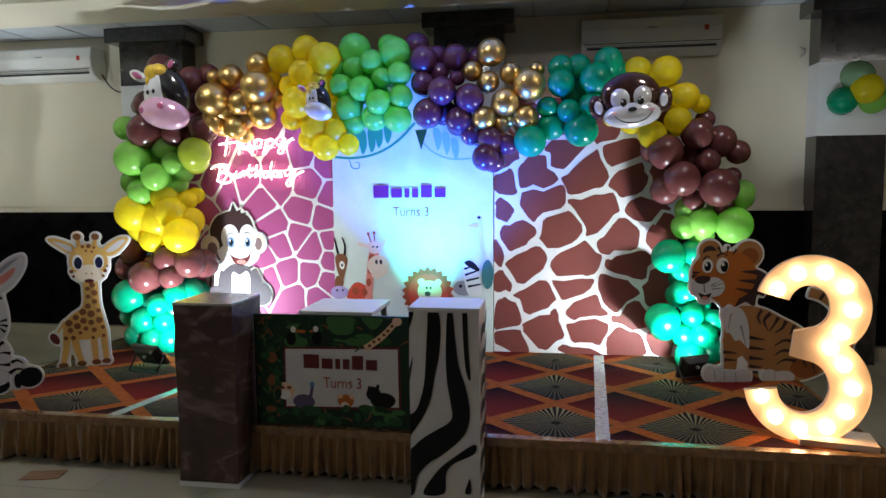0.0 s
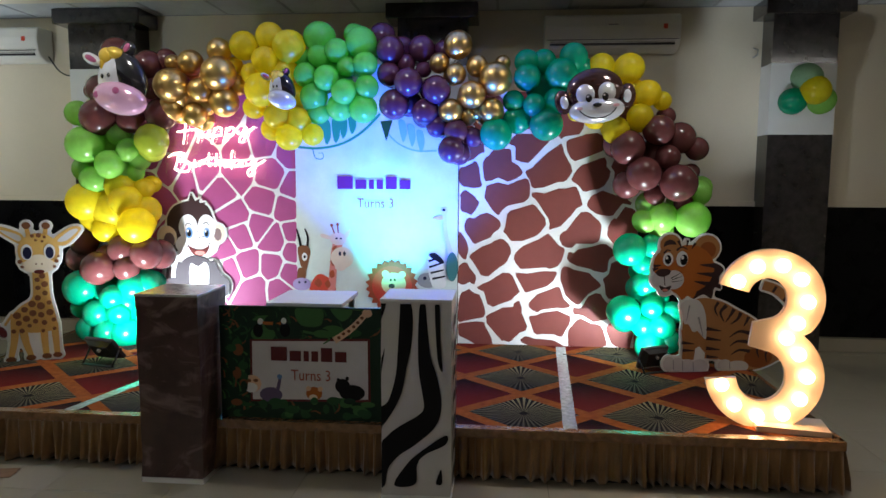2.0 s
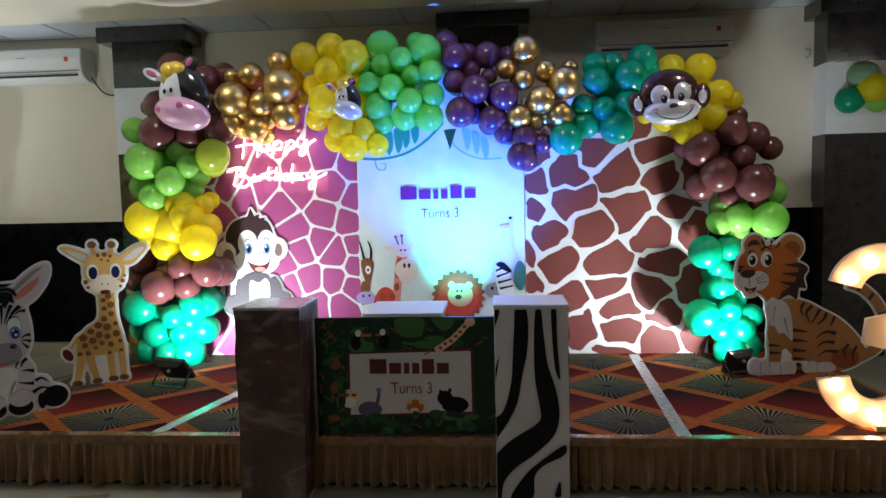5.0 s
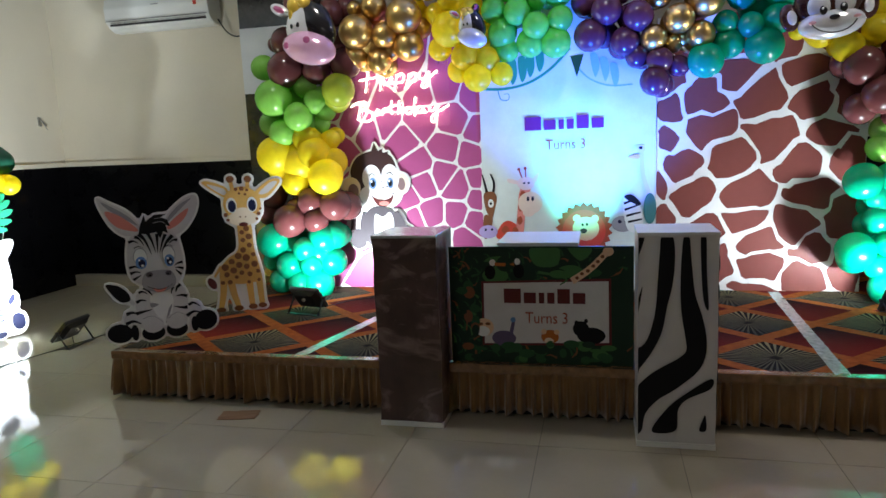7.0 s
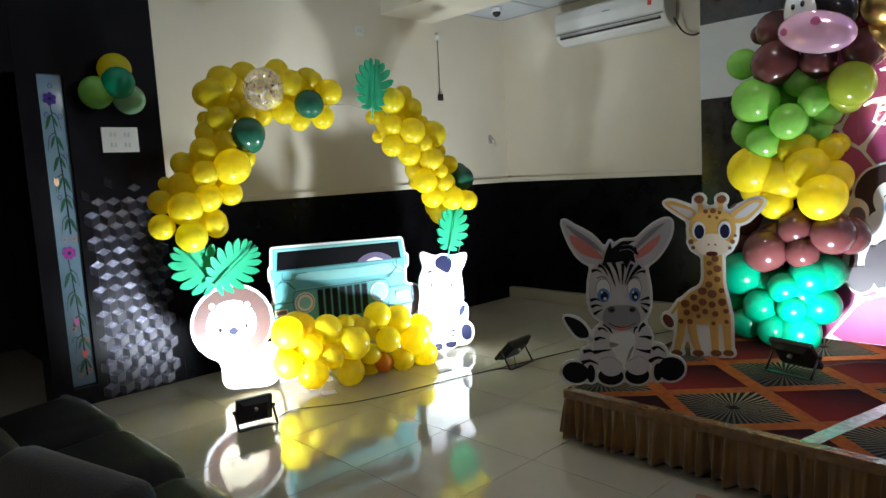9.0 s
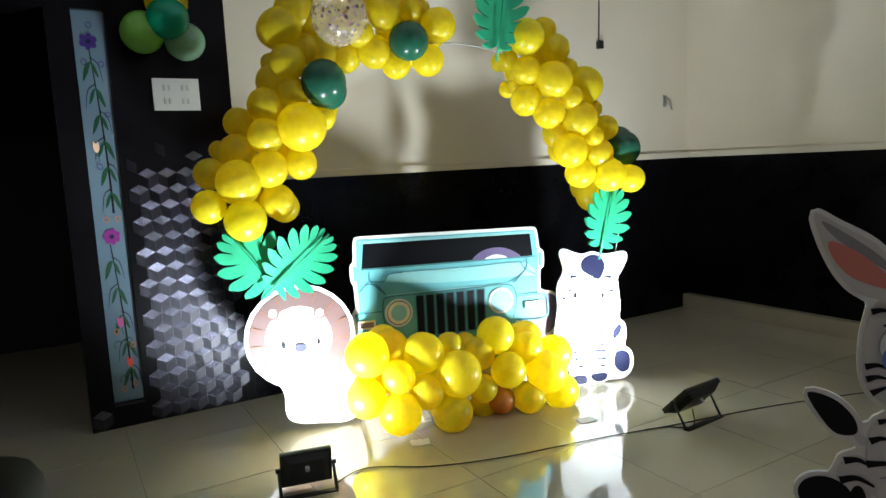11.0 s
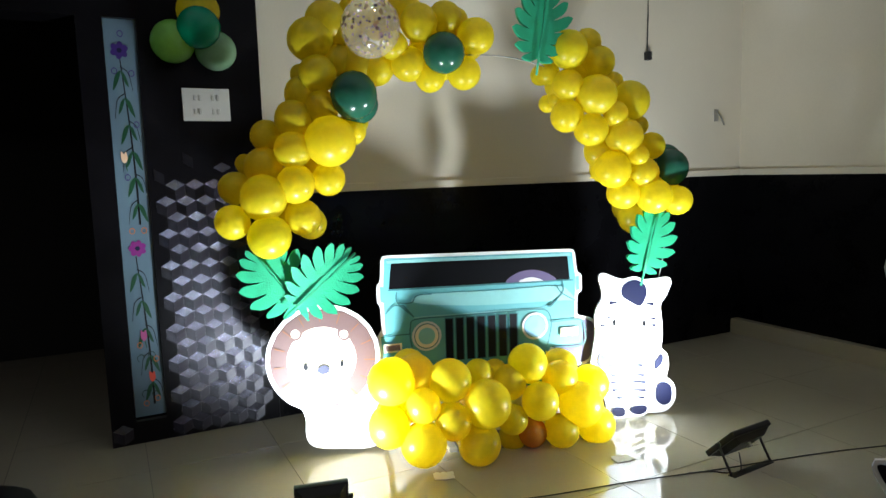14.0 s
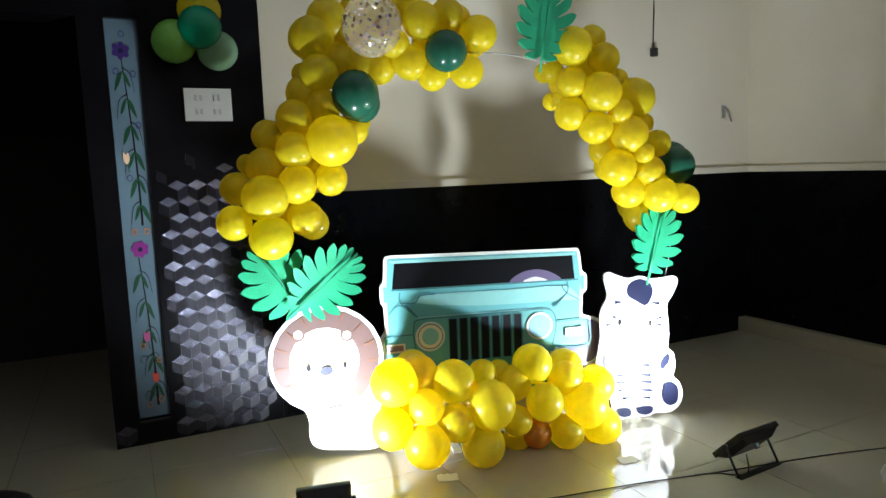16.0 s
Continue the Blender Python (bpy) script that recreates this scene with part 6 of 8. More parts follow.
JEEP = [
    blob("violet", (1.048, 0.540), (1.125, 0.536), (1.149, 0.474), (1.135, 0.381), (1.081, 0.322), (0.943, 0.341), (0.912, 0.415)),
    poly("jeep", (0.026, 0.937), (1.017, 0.916), (1.034, 0.775), (1.030, 0.660), (1.027, 0.560), (1.074, 0.550), (1.074, 0.420), (0.893, 0.419), (0.848, 0.361), (0.848, 0.217), (0.010, 0.268), (0.002, 0.470), (-0.005, 0.549), (0.018, 0.559), (0.015, 0.765)),
    poly("jeep", (-0.000, 0.802), (0.018, 0.798), (0.018, 0.720), (-0.000, 0.724)),
    poly("jeep", (1.037, 0.788), (1.056, 0.787), (1.056, 0.712), (1.037, 0.710)),
    poly("jeep_light", (0.034, 0.929), (1.005, 0.910), (1.009, 0.896), (0.041, 0.914)),
    poly("void", (0.060, 0.913), (0.992, 0.896), (1.005, 0.773), (0.044, 0.786)),
    blob("violet", (0.651, 0.778), (0.706, 0.823), (0.794, 0.836), (0.872, 0.815), (0.924, 0.773), (0.786, 0.773)),
    blob("light", (0.718, 0.779), (0.786, 0.798), (0.852, 0.775), (0.786, 0.773)),
    poly("jeep", (0.988, 0.897), (1.008, 0.896), (1.021, 0.772), (1.001, 0.773)),
    poly("teal_dark", (0.039, 0.785), (1.021, 0.772), (1.021, 0.765), (0.039, 0.778)),
    blob("jeep_light", (0.170, 0.710), (0.202, 0.745), (0.341, 0.748), (0.633, 0.743), (0.927, 0.742), (1.000, 0.704), (1.024, 0.661), (0.943, 0.664), (0.485, 0.673)),
    poly("jeep_light", (0.159, 0.636), (0.197, 0.639), (0.833, 0.634), (0.872, 0.619), (0.848, 0.616), (0.197, 0.622)),
    blob("teal", (0.148, 0.598), (0.170, 0.623), (0.341, 0.627), (0.633, 0.627), (0.833, 0.624), (0.880, 0.595), (0.893, 0.531), (0.872, 0.439), (0.848, 0.361), (0.485, 0.339), (0.182, 0.372), (0.145, 0.504)),
    stroke("teal_dark", 0.007, 0.007, (0.178, 0.372), (0.145, 0.511), (0.145, 0.593), (0.172, 0.626), (0.341, 0.628), (0.633, 0.628), (0.833, 0.627), (0.883, 0.597), (0.893, 0.531), (0.872, 0.434)),
    stroke("teal_dark", 0.006, 0.006, (0.081, 0.770), (0.084, 0.716), (0.164, 0.638)),
    stroke("teal_dark", 0.006, 0.006, (0.084, 0.716), (0.153, 0.712), (0.183, 0.746), (0.257, 0.749)),
    stroke("teal_dark", 0.006, 0.006, (0.959, 0.764), (0.956, 0.703), (0.872, 0.636)),
    stroke("teal_dark", 0.006, 0.006, (0.927, 0.742), (0.953, 0.704), (1.030, 0.659)),
    stroke("teal_dark", 0.006, 0.006, (0.021, 0.664), (0.068, 0.705), (0.108, 0.691)),
    stroke("teal_dark", 0.006, 0.006, (-0.005, 0.549), (0.081, 0.554), (0.137, 0.554)),
    stroke("teal_dark", 0.006, 0.006, (0.893, 0.554), (1.027, 0.558), (1.074, 0.549)),
    stroke("teal_dark", 0.007, 0.007, (1.074, 0.547), (1.074, 0.420), (0.893, 0.422)),
    poly("teal_dark", (0.094, 0.706), (0.114, 0.705), (0.164, 0.644), (0.148, 0.648)),
    poly("teal_dark", (0.943, 0.687), (0.956, 0.700), (0.893, 0.635), (0.874, 0.636)),
]
JEEP_PARTS = [
    ("headlight", "round printed headlight with a pale green glass", [
        ell(0.225, 0.538, 0.076, 0.076, "light"),
        ell(0.225, 0.538, 0.064, 0.065, "teal_dark"),
        ell(0.225, 0.538, 0.060, 0.060, "cream"),
        ell(0.225, 0.538, 0.043, 0.043, "jeep_light"),
    ]),
    ("headlight", "round printed headlight with a blue glass", [
        ell(0.801, 0.541, 0.072, 0.072, "light"),
        ell(0.801, 0.541, 0.060, 0.060, "teal_dark"),
        ell(0.801, 0.541, 0.057, 0.058, "sky"),
        ell(0.786, 0.557, 0.031, 0.032, "teal_light"),
    ]),
    ("indicator", "", [
        poly("cream", (0.005, 0.513), (0.097, 0.514), (0.098, 0.468), (0.006, 0.469)),
        poly("rose", (0.015, 0.506), (0.088, 0.506), (0.089, 0.478), (0.017, 0.477)),
    ]),
    ("indicator", "", [
        poly("cream", (0.943, 0.518), (1.043, 0.519), (1.043, 0.474), (0.943, 0.474)),
        poly("pink", (0.956, 0.509), (1.032, 0.511), (1.032, 0.483), (0.956, 0.483)),
    ]),
    ("grille_slot", "", [
        poly("teal_dark", (0.319, 0.623), (0.365, 0.621), (0.365, 0.398), (0.319, 0.399)),
        poly("black", (0.323, 0.617), (0.360, 0.616), (0.360, 0.401), (0.323, 0.401)),
    ]),
    ("grille_slot", "", [
        poly("teal_dark", (0.373, 0.622), (0.421, 0.621), (0.421, 0.398), (0.373, 0.399)),
        poly("black", (0.378, 0.616), (0.415, 0.616), (0.415, 0.401), (0.378, 0.401)),
    ]),
    ("grille_slot", "", [
        poly("teal_dark", (0.429, 0.622), (0.477, 0.620), (0.477, 0.397), (0.429, 0.399)),
        poly("black", (0.433, 0.616), (0.471, 0.616), (0.471, 0.400), (0.433, 0.401)),
    ]),
    ("grille_slot", "", [
        poly("teal_dark", (0.485, 0.622), (0.534, 0.620), (0.534, 0.397), (0.485, 0.398)),
        poly("black", (0.490, 0.616), (0.528, 0.615), (0.528, 0.400), (0.490, 0.400)),
    ]),
    ("grille_slot", "", [
        poly("teal_dark", (0.542, 0.621), (0.591, 0.620), (0.591, 0.397), (0.542, 0.398)),
        poly("black", (0.547, 0.615), (0.585, 0.615), (0.585, 0.400), (0.547, 0.400)),
    ]),
    ("grille_slot", "", [
        poly("teal_dark", (0.600, 0.621), (0.650, 0.619), (0.650, 0.396), (0.600, 0.398)),
        poly("black", (0.605, 0.615), (0.644, 0.615), (0.644, 0.399), (0.605, 0.400)),
    ]),
    ("grille_slot", "", [
        poly("teal_dark", (0.658, 0.621), (0.709, 0.619), (0.709, 0.396), (0.658, 0.397)),
        poly("black", (0.663, 0.615), (0.702, 0.614), (0.702, 0.399), (0.663, 0.399)),
    ]),
]
cutout("animal_standee", pose(-3.62, 5.10, PZ + 0.001, rz=35), ZEBRA, 0.012, "striped foal cutout board standing on the stage corner", "standee")
cutout("animal_standee", pose(-3.55, 5.92, PZ + 0.001, rz=20), GIRAFFE, 0.016, "yellow spotted long-necked cutout board on the stage", "standee")
cutout("animal_standee", pose(0.68, 6.08, PZ + 0.001, rz=12), TIGER, 0.013, "orange striped cub cutout board beside the marquee numeral", "standee")
cutout("animal_cutout", pose(-2.9, 6.642, 0), MONKEY, 0.014, "brown and white printed cutout fixed to the magenta panel", "cutout board")
RZ = math.degrees(math.atan2(AU.y, AU.x))
cutout("animal_standee", pose(*(AO + AN * 0.06), rz=RZ), LION, 0.02, "white and rose round-maned cutout board on the floor", "standee")
cutout("animal_standee", pose(*(AO + AN * 0.05), rz=RZ), SMALL_ZEBRA, 0.018, "white navy-striped foal cutout board on the floor", "standee")
cutout("jeep_standee", pose(*AO, rz=RZ), JEEP, 0.016, "turquoise jeep front printed on a cutout board", "standee", back=[poly("white", (0.02, 0.0), (1.0, 0.0), (1.0, 0.4), (0.02, 0.4))], pieces=JEEP_PARTS)


# ---- counter and pedestals ----
COUNTER_PRINT = [
    ell(-1.710, 0.769, 0.069, 0.029, "green_light"),
    ell(-1.463, 0.770, 0.042, 0.024, "green_light"),
    ell(-1.170, 0.802, 0.049, 0.032, "green_dark"),
    ell(-1.774, 0.752, 0.048, 0.019, "green_dark"),
    ell(-1.323, 0.845, 0.033, 0.036, "green_dark"),
    ell(-1.291, 0.829, 0.059, 0.038, "green_dark"),
    ell(-1.368, 0.724, 0.060, 0.031, "green_light"),
    ell(-1.193, 0.853, 0.035, 0.021, "green_light"),
    ell(-1.726, 0.702, 0.064, 0.038, "green_light"),
    ell(-1.577, 0.729, 0.046, 0.032, "green_dark"),
    ell(-1.460, 0.723, 0.068, 0.019, "green_dark"),
    ell(-1.680, 0.761, 0.039, 0.038, "green_dark"),
    ell(-1.191, 0.734, 0.035, 0.033, "green_dark"),
    ell(-1.425, 0.711, 0.043, 0.020, "green_light"),
    ell(-1.269, 0.718, 0.045, 0.020, "green"),
    ell(-1.239, 0.869, 0.061, 0.037, "green_light"),
    blob("green_light", (-1.560, 0.829), (-1.481, 0.856), (-1.417, 0.827), (-1.433, 0.756), (-1.528, 0.752)),
    blob("green_light", (-1.386, 0.851), (-1.308, 0.870), (-1.268, 0.825), (-1.323, 0.776)),
    poly("maroon", (-1.795, 0.674), (-1.182, 0.692), (-1.180, 0.368), (-1.798, 0.353)),
    poly("light", (-1.784, 0.665), (-1.194, 0.679), (-1.192, 0.381), (-1.787, 0.363)),
    ell(-1.751, 0.719, 0.026, 0.035, "black"),
    ell(-1.738, 0.767, 0.015, 0.016, "white"),
    ell(-1.612, 0.725, 0.026, 0.035, "black"),
    ell(-1.618, 0.772, 0.014, 0.016, "white"),
    poly("orange", (-1.728, 0.767), (-1.673, 0.765), (-1.676, 0.749), (-1.725, 0.752)),
    poly("orange", (-1.633, 0.767), (-1.657, 0.759), (-1.633, 0.751)),
    stroke("green_light", 0.014, 0.006, (-1.521, 0.721), (-1.449, 0.708), (-1.386, 0.688), (-1.417, 0.660)),
    stroke("amber", 0.035, 0.028, (-1.362, 0.678), (-1.276, 0.739), (-1.198, 0.820)),
    ell(-1.195, 0.820, 0.025, 0.022, "amber"),
    ell(-1.338, 0.694, 0.009, 0.008, "brown"),
    ell(-1.315, 0.714, 0.009, 0.008, "brown"),
    ell(-1.288, 0.728, 0.009, 0.008, "brown"),
    ell(-1.263, 0.751, 0.009, 0.008, "brown"),
    ell(-1.242, 0.772, 0.009, 0.008, "brown"),
    ell(-1.221, 0.796, 0.009, 0.008, "brown"),
    ell(-1.789, 0.445, 0.049, 0.045, "amber"),
    ell(-1.793, 0.424, 0.033, 0.026, "white"),
    ell(-1.806, 0.461, 0.013, 0.008, "brown"),
    ell(-1.769, 0.462, 0.013, 0.008, "brown"),
    ell(-1.691, 0.391, 0.059, 0.039, "violet"),
    stroke("violet", 0.020, 0.013, (-1.659, 0.404), (-1.646, 0.461), (-1.642, 0.485)),
    ell(-1.645, 0.485, 0.013, 0.013, "blue"),
    ell(-1.468, 0.404, 0.042, 0.035, "orange"),
    ell(-1.473, 0.383, 0.022, 0.016, "cream"),
    ell(-1.497, 0.429, 0.013, 0.013, "amber"),
    ell(-1.436, 0.428, 0.013, 0.013, "amber"),
    ell(-1.274, 0.414, 0.066, 0.041, "black"),
    ell(-1.322, 0.447, 0.038, 0.038, "black"),
    ell(-1.343, 0.477, 0.009, 0.011, "black"),
    ell(-1.298, 0.486, 0.009, 0.011, "black"),
    ell(-1.865, 0.289, 0.027, 0.019, "green"),
    ell(-1.488, 0.284, 0.029, 0.026, "green_dark"),
    ell(-1.666, 0.349, 0.041, 0.025, "green"),
    ell(-1.679, 0.331, 0.042, 0.015, "green"),
    ell(-1.628, 0.345, 0.026, 0.024, "green"),
    ell(-1.610, 0.282, 0.032, 0.025, "green"),
    ell(-1.520, 0.326, 0.040, 0.017, "green_light"),
    ell(-1.704, 0.326, 0.017, 0.016, "green_dark"),
    ell(-1.467, 0.365, 0.018, 0.020, "green_light"),
    ell(-1.550, 0.302, 0.032, 0.014, "green_dark"),
    ell(-1.533, 0.311, 0.041, 0.014, "green"),
    ell(-1.558, 0.309, 0.021, 0.013, "green_dark"),
    ell(-1.337, 0.300, 0.024, 0.016, "green_dark"),
    ell(-1.327, 0.373, 0.024, 0.013, "green_light"),
    ell(-1.305, 0.355, 0.033, 0.020, "green_light"),
    ell(-1.825, 0.293, 0.034, 0.013, "green_dark"),
    ell(-1.300, 0.292, 0.024, 0.020, "green"),
    ell(-1.246, 0.340, 0.036, 0.010, "green_light"),
    ell(-1.194, 0.355, 0.037, 0.015, "green_light"),
    ell(-1.287, 0.370, 0.031, 0.016, "green_dark"),
    ell(-1.512, 0.289, 0.025, 0.016, "green"),
    ell(-1.585, 0.324, 0.020, 0.010, "green"),
    ell(-1.204, 0.305, 0.030, 0.025, "green"),
    ell(-1.367, 0.370, 0.037, 0.020, "green"),
    ell(-1.512, 0.339, 0.039, 0.023, "green_dark"),
    ell(-1.265, 0.294, 0.036, 0.010, "green"),
    ell(-1.233, 0.320, 0.038, 0.024, "green_light"),
    ell(-1.469, 0.366, 0.020, 0.014, "green"),
    ell(-1.407, 0.324, 0.017, 0.024, "green"),
    ell(-1.812, 0.336, 0.038, 0.011, "green"),
    ell(-1.732, 0.341, 0.021, 0.023, "green"),
    ell(-1.220, 0.311, 0.028, 0.019, "green"),
    ell(-1.599, 0.292, 0.023, 0.018, "green_light"),
    ell(-1.582, 0.318, 0.038, 0.022, "green"),
    ell(-1.890, 0.641, 0.033, 0.029, "green_dark"),
    ell(-1.889, 0.496, 0.019, 0.014, "green_dark"),
    ell(-1.864, 0.533, 0.022, 0.017, "green_dark"),
    ell(-1.867, 0.619, 0.017, 0.027, "brown"),
    ell(-1.830, 0.478, 0.023, 0.025, "green"),
    ell(-1.831, 0.538, 0.027, 0.021, "green"),
    ell(-1.865, 0.499, 0.022, 0.031, "brown"),
    ell(-1.860, 0.653, 0.025, 0.026, "green"),
    ell(-1.890, 0.521, 0.019, 0.013, "green_dark"),
    ell(-1.871, 0.346, 0.030, 0.018, "brown"),
    ell(-1.856, 0.619, 0.027, 0.030, "brown"),
    ell(-1.831, 0.445, 0.022, 0.023, "brown"),
    ell(-1.830, 0.430, 0.019, 0.028, "green_dark"),
    ell(-1.891, 0.628, 0.027, 0.020, "green"),
]
ZEBRA_STRIPES = [
    blob("black", (-1.106, 0.936), (-1.053, 0.938), (-1.068, 0.866), (-1.101, 0.796), (-1.118, 0.736), (-1.120, 0.847)),
    blob("black", (-1.059, 0.717), (-1.067, 0.652), (-1.082, 0.573), (-1.114, 0.493), (-1.115, 0.606), (-1.079, 0.660)),
    blob("black", (-0.983, 0.938), (-0.943, 0.937), (-0.930, 0.855), (-0.937, 0.735), (-0.959, 0.631), (-0.983, 0.509), (-1.038, 0.401), (-1.113, 0.313), (-1.114, 0.423), (-1.047, 0.470), (-1.009, 0.594), (-0.998, 0.732), (-0.991, 0.852)),
    blob("black", (-0.897, 0.937), (-0.876, 0.937), (-0.864, 0.815), (-0.849, 0.688), (-0.818, 0.587), (-0.800, 0.485), (-0.807, 0.407), (-0.840, 0.344), (-0.924, 0.268), (-0.993, 0.219), (-1.044, 0.154), (-1.061, 0.072), (-1.104, 0.069), (-1.106, 0.229), (-1.045, 0.313), (-0.986, 0.361), (-0.909, 0.409), (-0.880, 0.446), (-0.887, 0.514), (-0.903, 0.617), (-0.907, 0.771)),
    blob("black", (-0.831, 0.939), (-0.811, 0.940), (-0.805, 0.775), (-0.795, 0.623), (-0.815, 0.656), (-0.826, 0.774)),
    blob("black", (-0.780, 0.322), (-0.780, 0.278), (-0.872, 0.228), (-0.910, 0.177), (-0.920, 0.083), (-1.017, 0.076), (-0.958, 0.178), (-0.890, 0.244)),
    blob("black", (-0.799, 0.158), (-0.795, 0.093), (-0.823, 0.090), (-0.811, 0.135)),
]


def crumple(bm, amount, cuts=7):
    bmesh.ops.subdivide_edges(bm, edges=list(bm.edges), cuts=cuts, use_grid_fill=True)
    for v in bm.verts:
        k = noise.noise_vector(v.co * 7.0) * amount + noise.noise_vector(v.co * 19.0) * amount * 0.4
        v.co.x += k.x
        v.co.y += k.y


def pedestal(x0, y0, x1, y1, h, face, label, group, stripes=None):
    t = thing("pedestal", pose((x0 + x1) / 2, (y0 + y1) / 2, 0), label, "pedestal", group)
    cx, cy = (x0 + x1) / 2, (y0 + y1) / 2
    bm = boxes((x0 - cx, y0 - cy, 0.025, x1 - cx, y1 - cy, h - 0.012))
    crumple(bm, 0.008 if stripes is None else 0.004)
    part("wrapped_box", bm, face, t)
    # brown pedestal's top is coloured pale for the light its paper reflects
    part("top_sheet", boxes((x0 - cx - 0.004, y0 - cy - 0.004, h - 0.013, x1 - cx + 0.004, y1 - cy + 0.004, h), bevel=0.003), TAPE if stripes is None else WHITE, t, "pale sheet on top")
    part("base_sheet", boxes((x0 - cx - 0.003, y0 - cy - 0.003, 0.0, x1 - cx + 0.003, y1 - cy + 0.003, 0.024)), CARDBOARD, t, "white paper edge at the foot")
    if stripes:
        bm = bmesh.new()
        slots = ["black"]
        drawing(bm, [([(min(max(px, x0 + 0.002), x1 - 0.002) - cx, min(max(pz, 0.03), h - 0.02)) for px, pz in lp], c) for lp, c in stripes], slots, y0 - cy - 0.007, 0.0002)
        part("stripes", bm, INK["black"], t, "black zebra stripes")
        bm = bmesh.new()
        for k in range(7):
            z0 = 0.06 + 0.12 * k
            loop = [(p[0], p[1]) for p in spline([(-0.12, z0), (-0.04, z0 + 0.03), (0.05, z0 + 0.02), (0.125, z0 + 0.08), (0.125, z0 + 0.13), (0.04, z0 + 0.07), (-0.05, z0 + 0.08), (-0.12, z0 + 0.05)], True, 3)]
            f = bm.faces.new([bm.verts.new((x1 - cx + 0.007, px, pz)) for px, pz in loop if True])
            bmesh.ops.triangulate(bm, faces=[f])
        part("stripes", bm, INK["black"], t, "black zebra stripes")
    return t


WHITE_WRAP = mat("white_wrap", (0.62, 0.6, 0.6), 0.35, vary=0.06, scale=6, coat=0.15, bump=0.25, grain=16)
pedestal(-2.272, 4.775, -1.965, 5.09, 0.932, BROWN_PAPER, "box pedestal wrapped in crumpled dark brown marble paper", "counter pedestals")
pedestal(-1.077, 4.712, -0.757, 4.99, 0.945, WHITE_WRAP, "box pedestal wrapped in black and white zebra-striped paper", "counter pedestals", ZEBRA_STRIPES)
counter = thing("cake_counter", pose(0, 0, 0), "counter fronted by a dark green printed jungle board", "counter")
bm = bmesh.new()
slab(bm, [(-1.955, PZ), (-1.08, PZ), (-1.08, 0.842), (-1.955, 0.842)], 4.99, 5.01, 0)
slots = ["green_dark"]
rr = random.Random(12)
FERNS = []
for k in range(150):
    fx, fz = rr.uniform(-1.94, -1.1), rr.choice((rr.uniform(0.29, 0.4), rr.uniform(0.66, 0.83)))
    if k % 3 == 0:
        fx, fz = rr.uniform(-1.94, -1.8), rr.uniform(0.3, 0.82)
    fa, fl = rr.uniform(-2.6, 2.6) / 2 + 1.57, rr.uniform(0.03, 0.07)
    FERNS.append(stroke(rr.choice(("green", "green_light", "green_dark", "green", "brown")), rr.uniform(0.008, 0.016), 0.002, (fx, fz), (fx + fl * 0.6 * math.cos(fa), fz + fl * 0.6 * math.sin(fa)), (fx + fl * math.cos(fa + 0.3), fz + fl * math.sin(fa + 0.3))))
drawing(bm, [([(min(max(x, -1.95), -1.085), min(max(z, PZ + 0.005), 0.838)) for x, z in lp], c) for lp, c in FERNS + COUNTER_PRINT], slots, 4.99, 0.00004)
part("front_board", bm, [INK[s] for s in slots], counter, "printed jungle scene with a white name plate")
name_bars(counter, -1.49, 4.977, 0.605, 0.4, 0.085, INK["maroon"])
lettering(counter, "Turns 3", -1.482, 4.977, 0.495, 0.08, 0.2, INK["redbrown"], label="red printed words reading Turns 3")
part("tabletop", boxes((-1.72, 5.0125, 0.835, -1.33, 5.4, 0.858), bevel=0.004), WHITE, counter, "white tabletop")
for x, y in ((-1.69, 5.05), (-1.36, 5.05), (-1.69, 5.37), (-1.36, 5.37)):
    part("leg", boxes((x - 0.015, y - 0.015, PZ, x + 0.015, y + 0.015, 0.836)), STEEL, counter)


# ---- neon sign ----
NEON = glow("neon_tube", (1.0, 0.84, 0.62), 6.0)
ACRYLIC = glass("clear_acrylic", (1, 1, 1), 0.02, alpha=0.5)
neon = thing("neon_sign", pose(0, 0, 0), "lit warm white neon sign on clear acrylic", "neon sign")
ob = part("backing", boxes((-3.06, 6.632, 1.47, -2.28, 6.636, 1.93)), ACRYLIC, neon, "clear acrylic sheet")
ob.visible_shadow = False


def neon_letter(mark, x, z, *strokes):
    """One bent glowing tube letter; strokes in millimetres from the word's corner."""
    bm = bmesh.new()
    for line in strokes:
        pts = [(x + p[0] * 0.001, 6.606, z - p[1] * 0.001) for p in spline(line, False, 5)]
        tube(bm, pts, 0.005, 8)
    part("tube", bm, NEON, neon, "glowing tube letter " + mark)


for mark, *strokes in (
        ("H", [(69, 0), (60, 80), (43, 165)], [(0, 79), (80, 66), (186, 60)], [(179, 0), (170, 80), (155, 158)]),
        ("a", [(244, 57), (208, 50), (179, 86), (189, 115), (222, 107), (248, 64), (244, 107), (270, 111)]),
        ("p", [(287, 50), (280, 100), (261, 165)], [(284, 72), (316, 46), (341, 64), (327, 103), (287, 107)]),
        ("p", [(380, 50), (370, 100), (347, 158)], [(376, 72), (409, 46), (433, 60), (423, 100), (380, 107)]),
        ("y", [(459, 50), (462, 86), (488, 93), (516, 50)], [(528, 43), (524, 100), (502, 150), (470, 143), (495, 107), (588, 43)])):
    neon_letter(mark, -2.945, 1.895, *strokes)
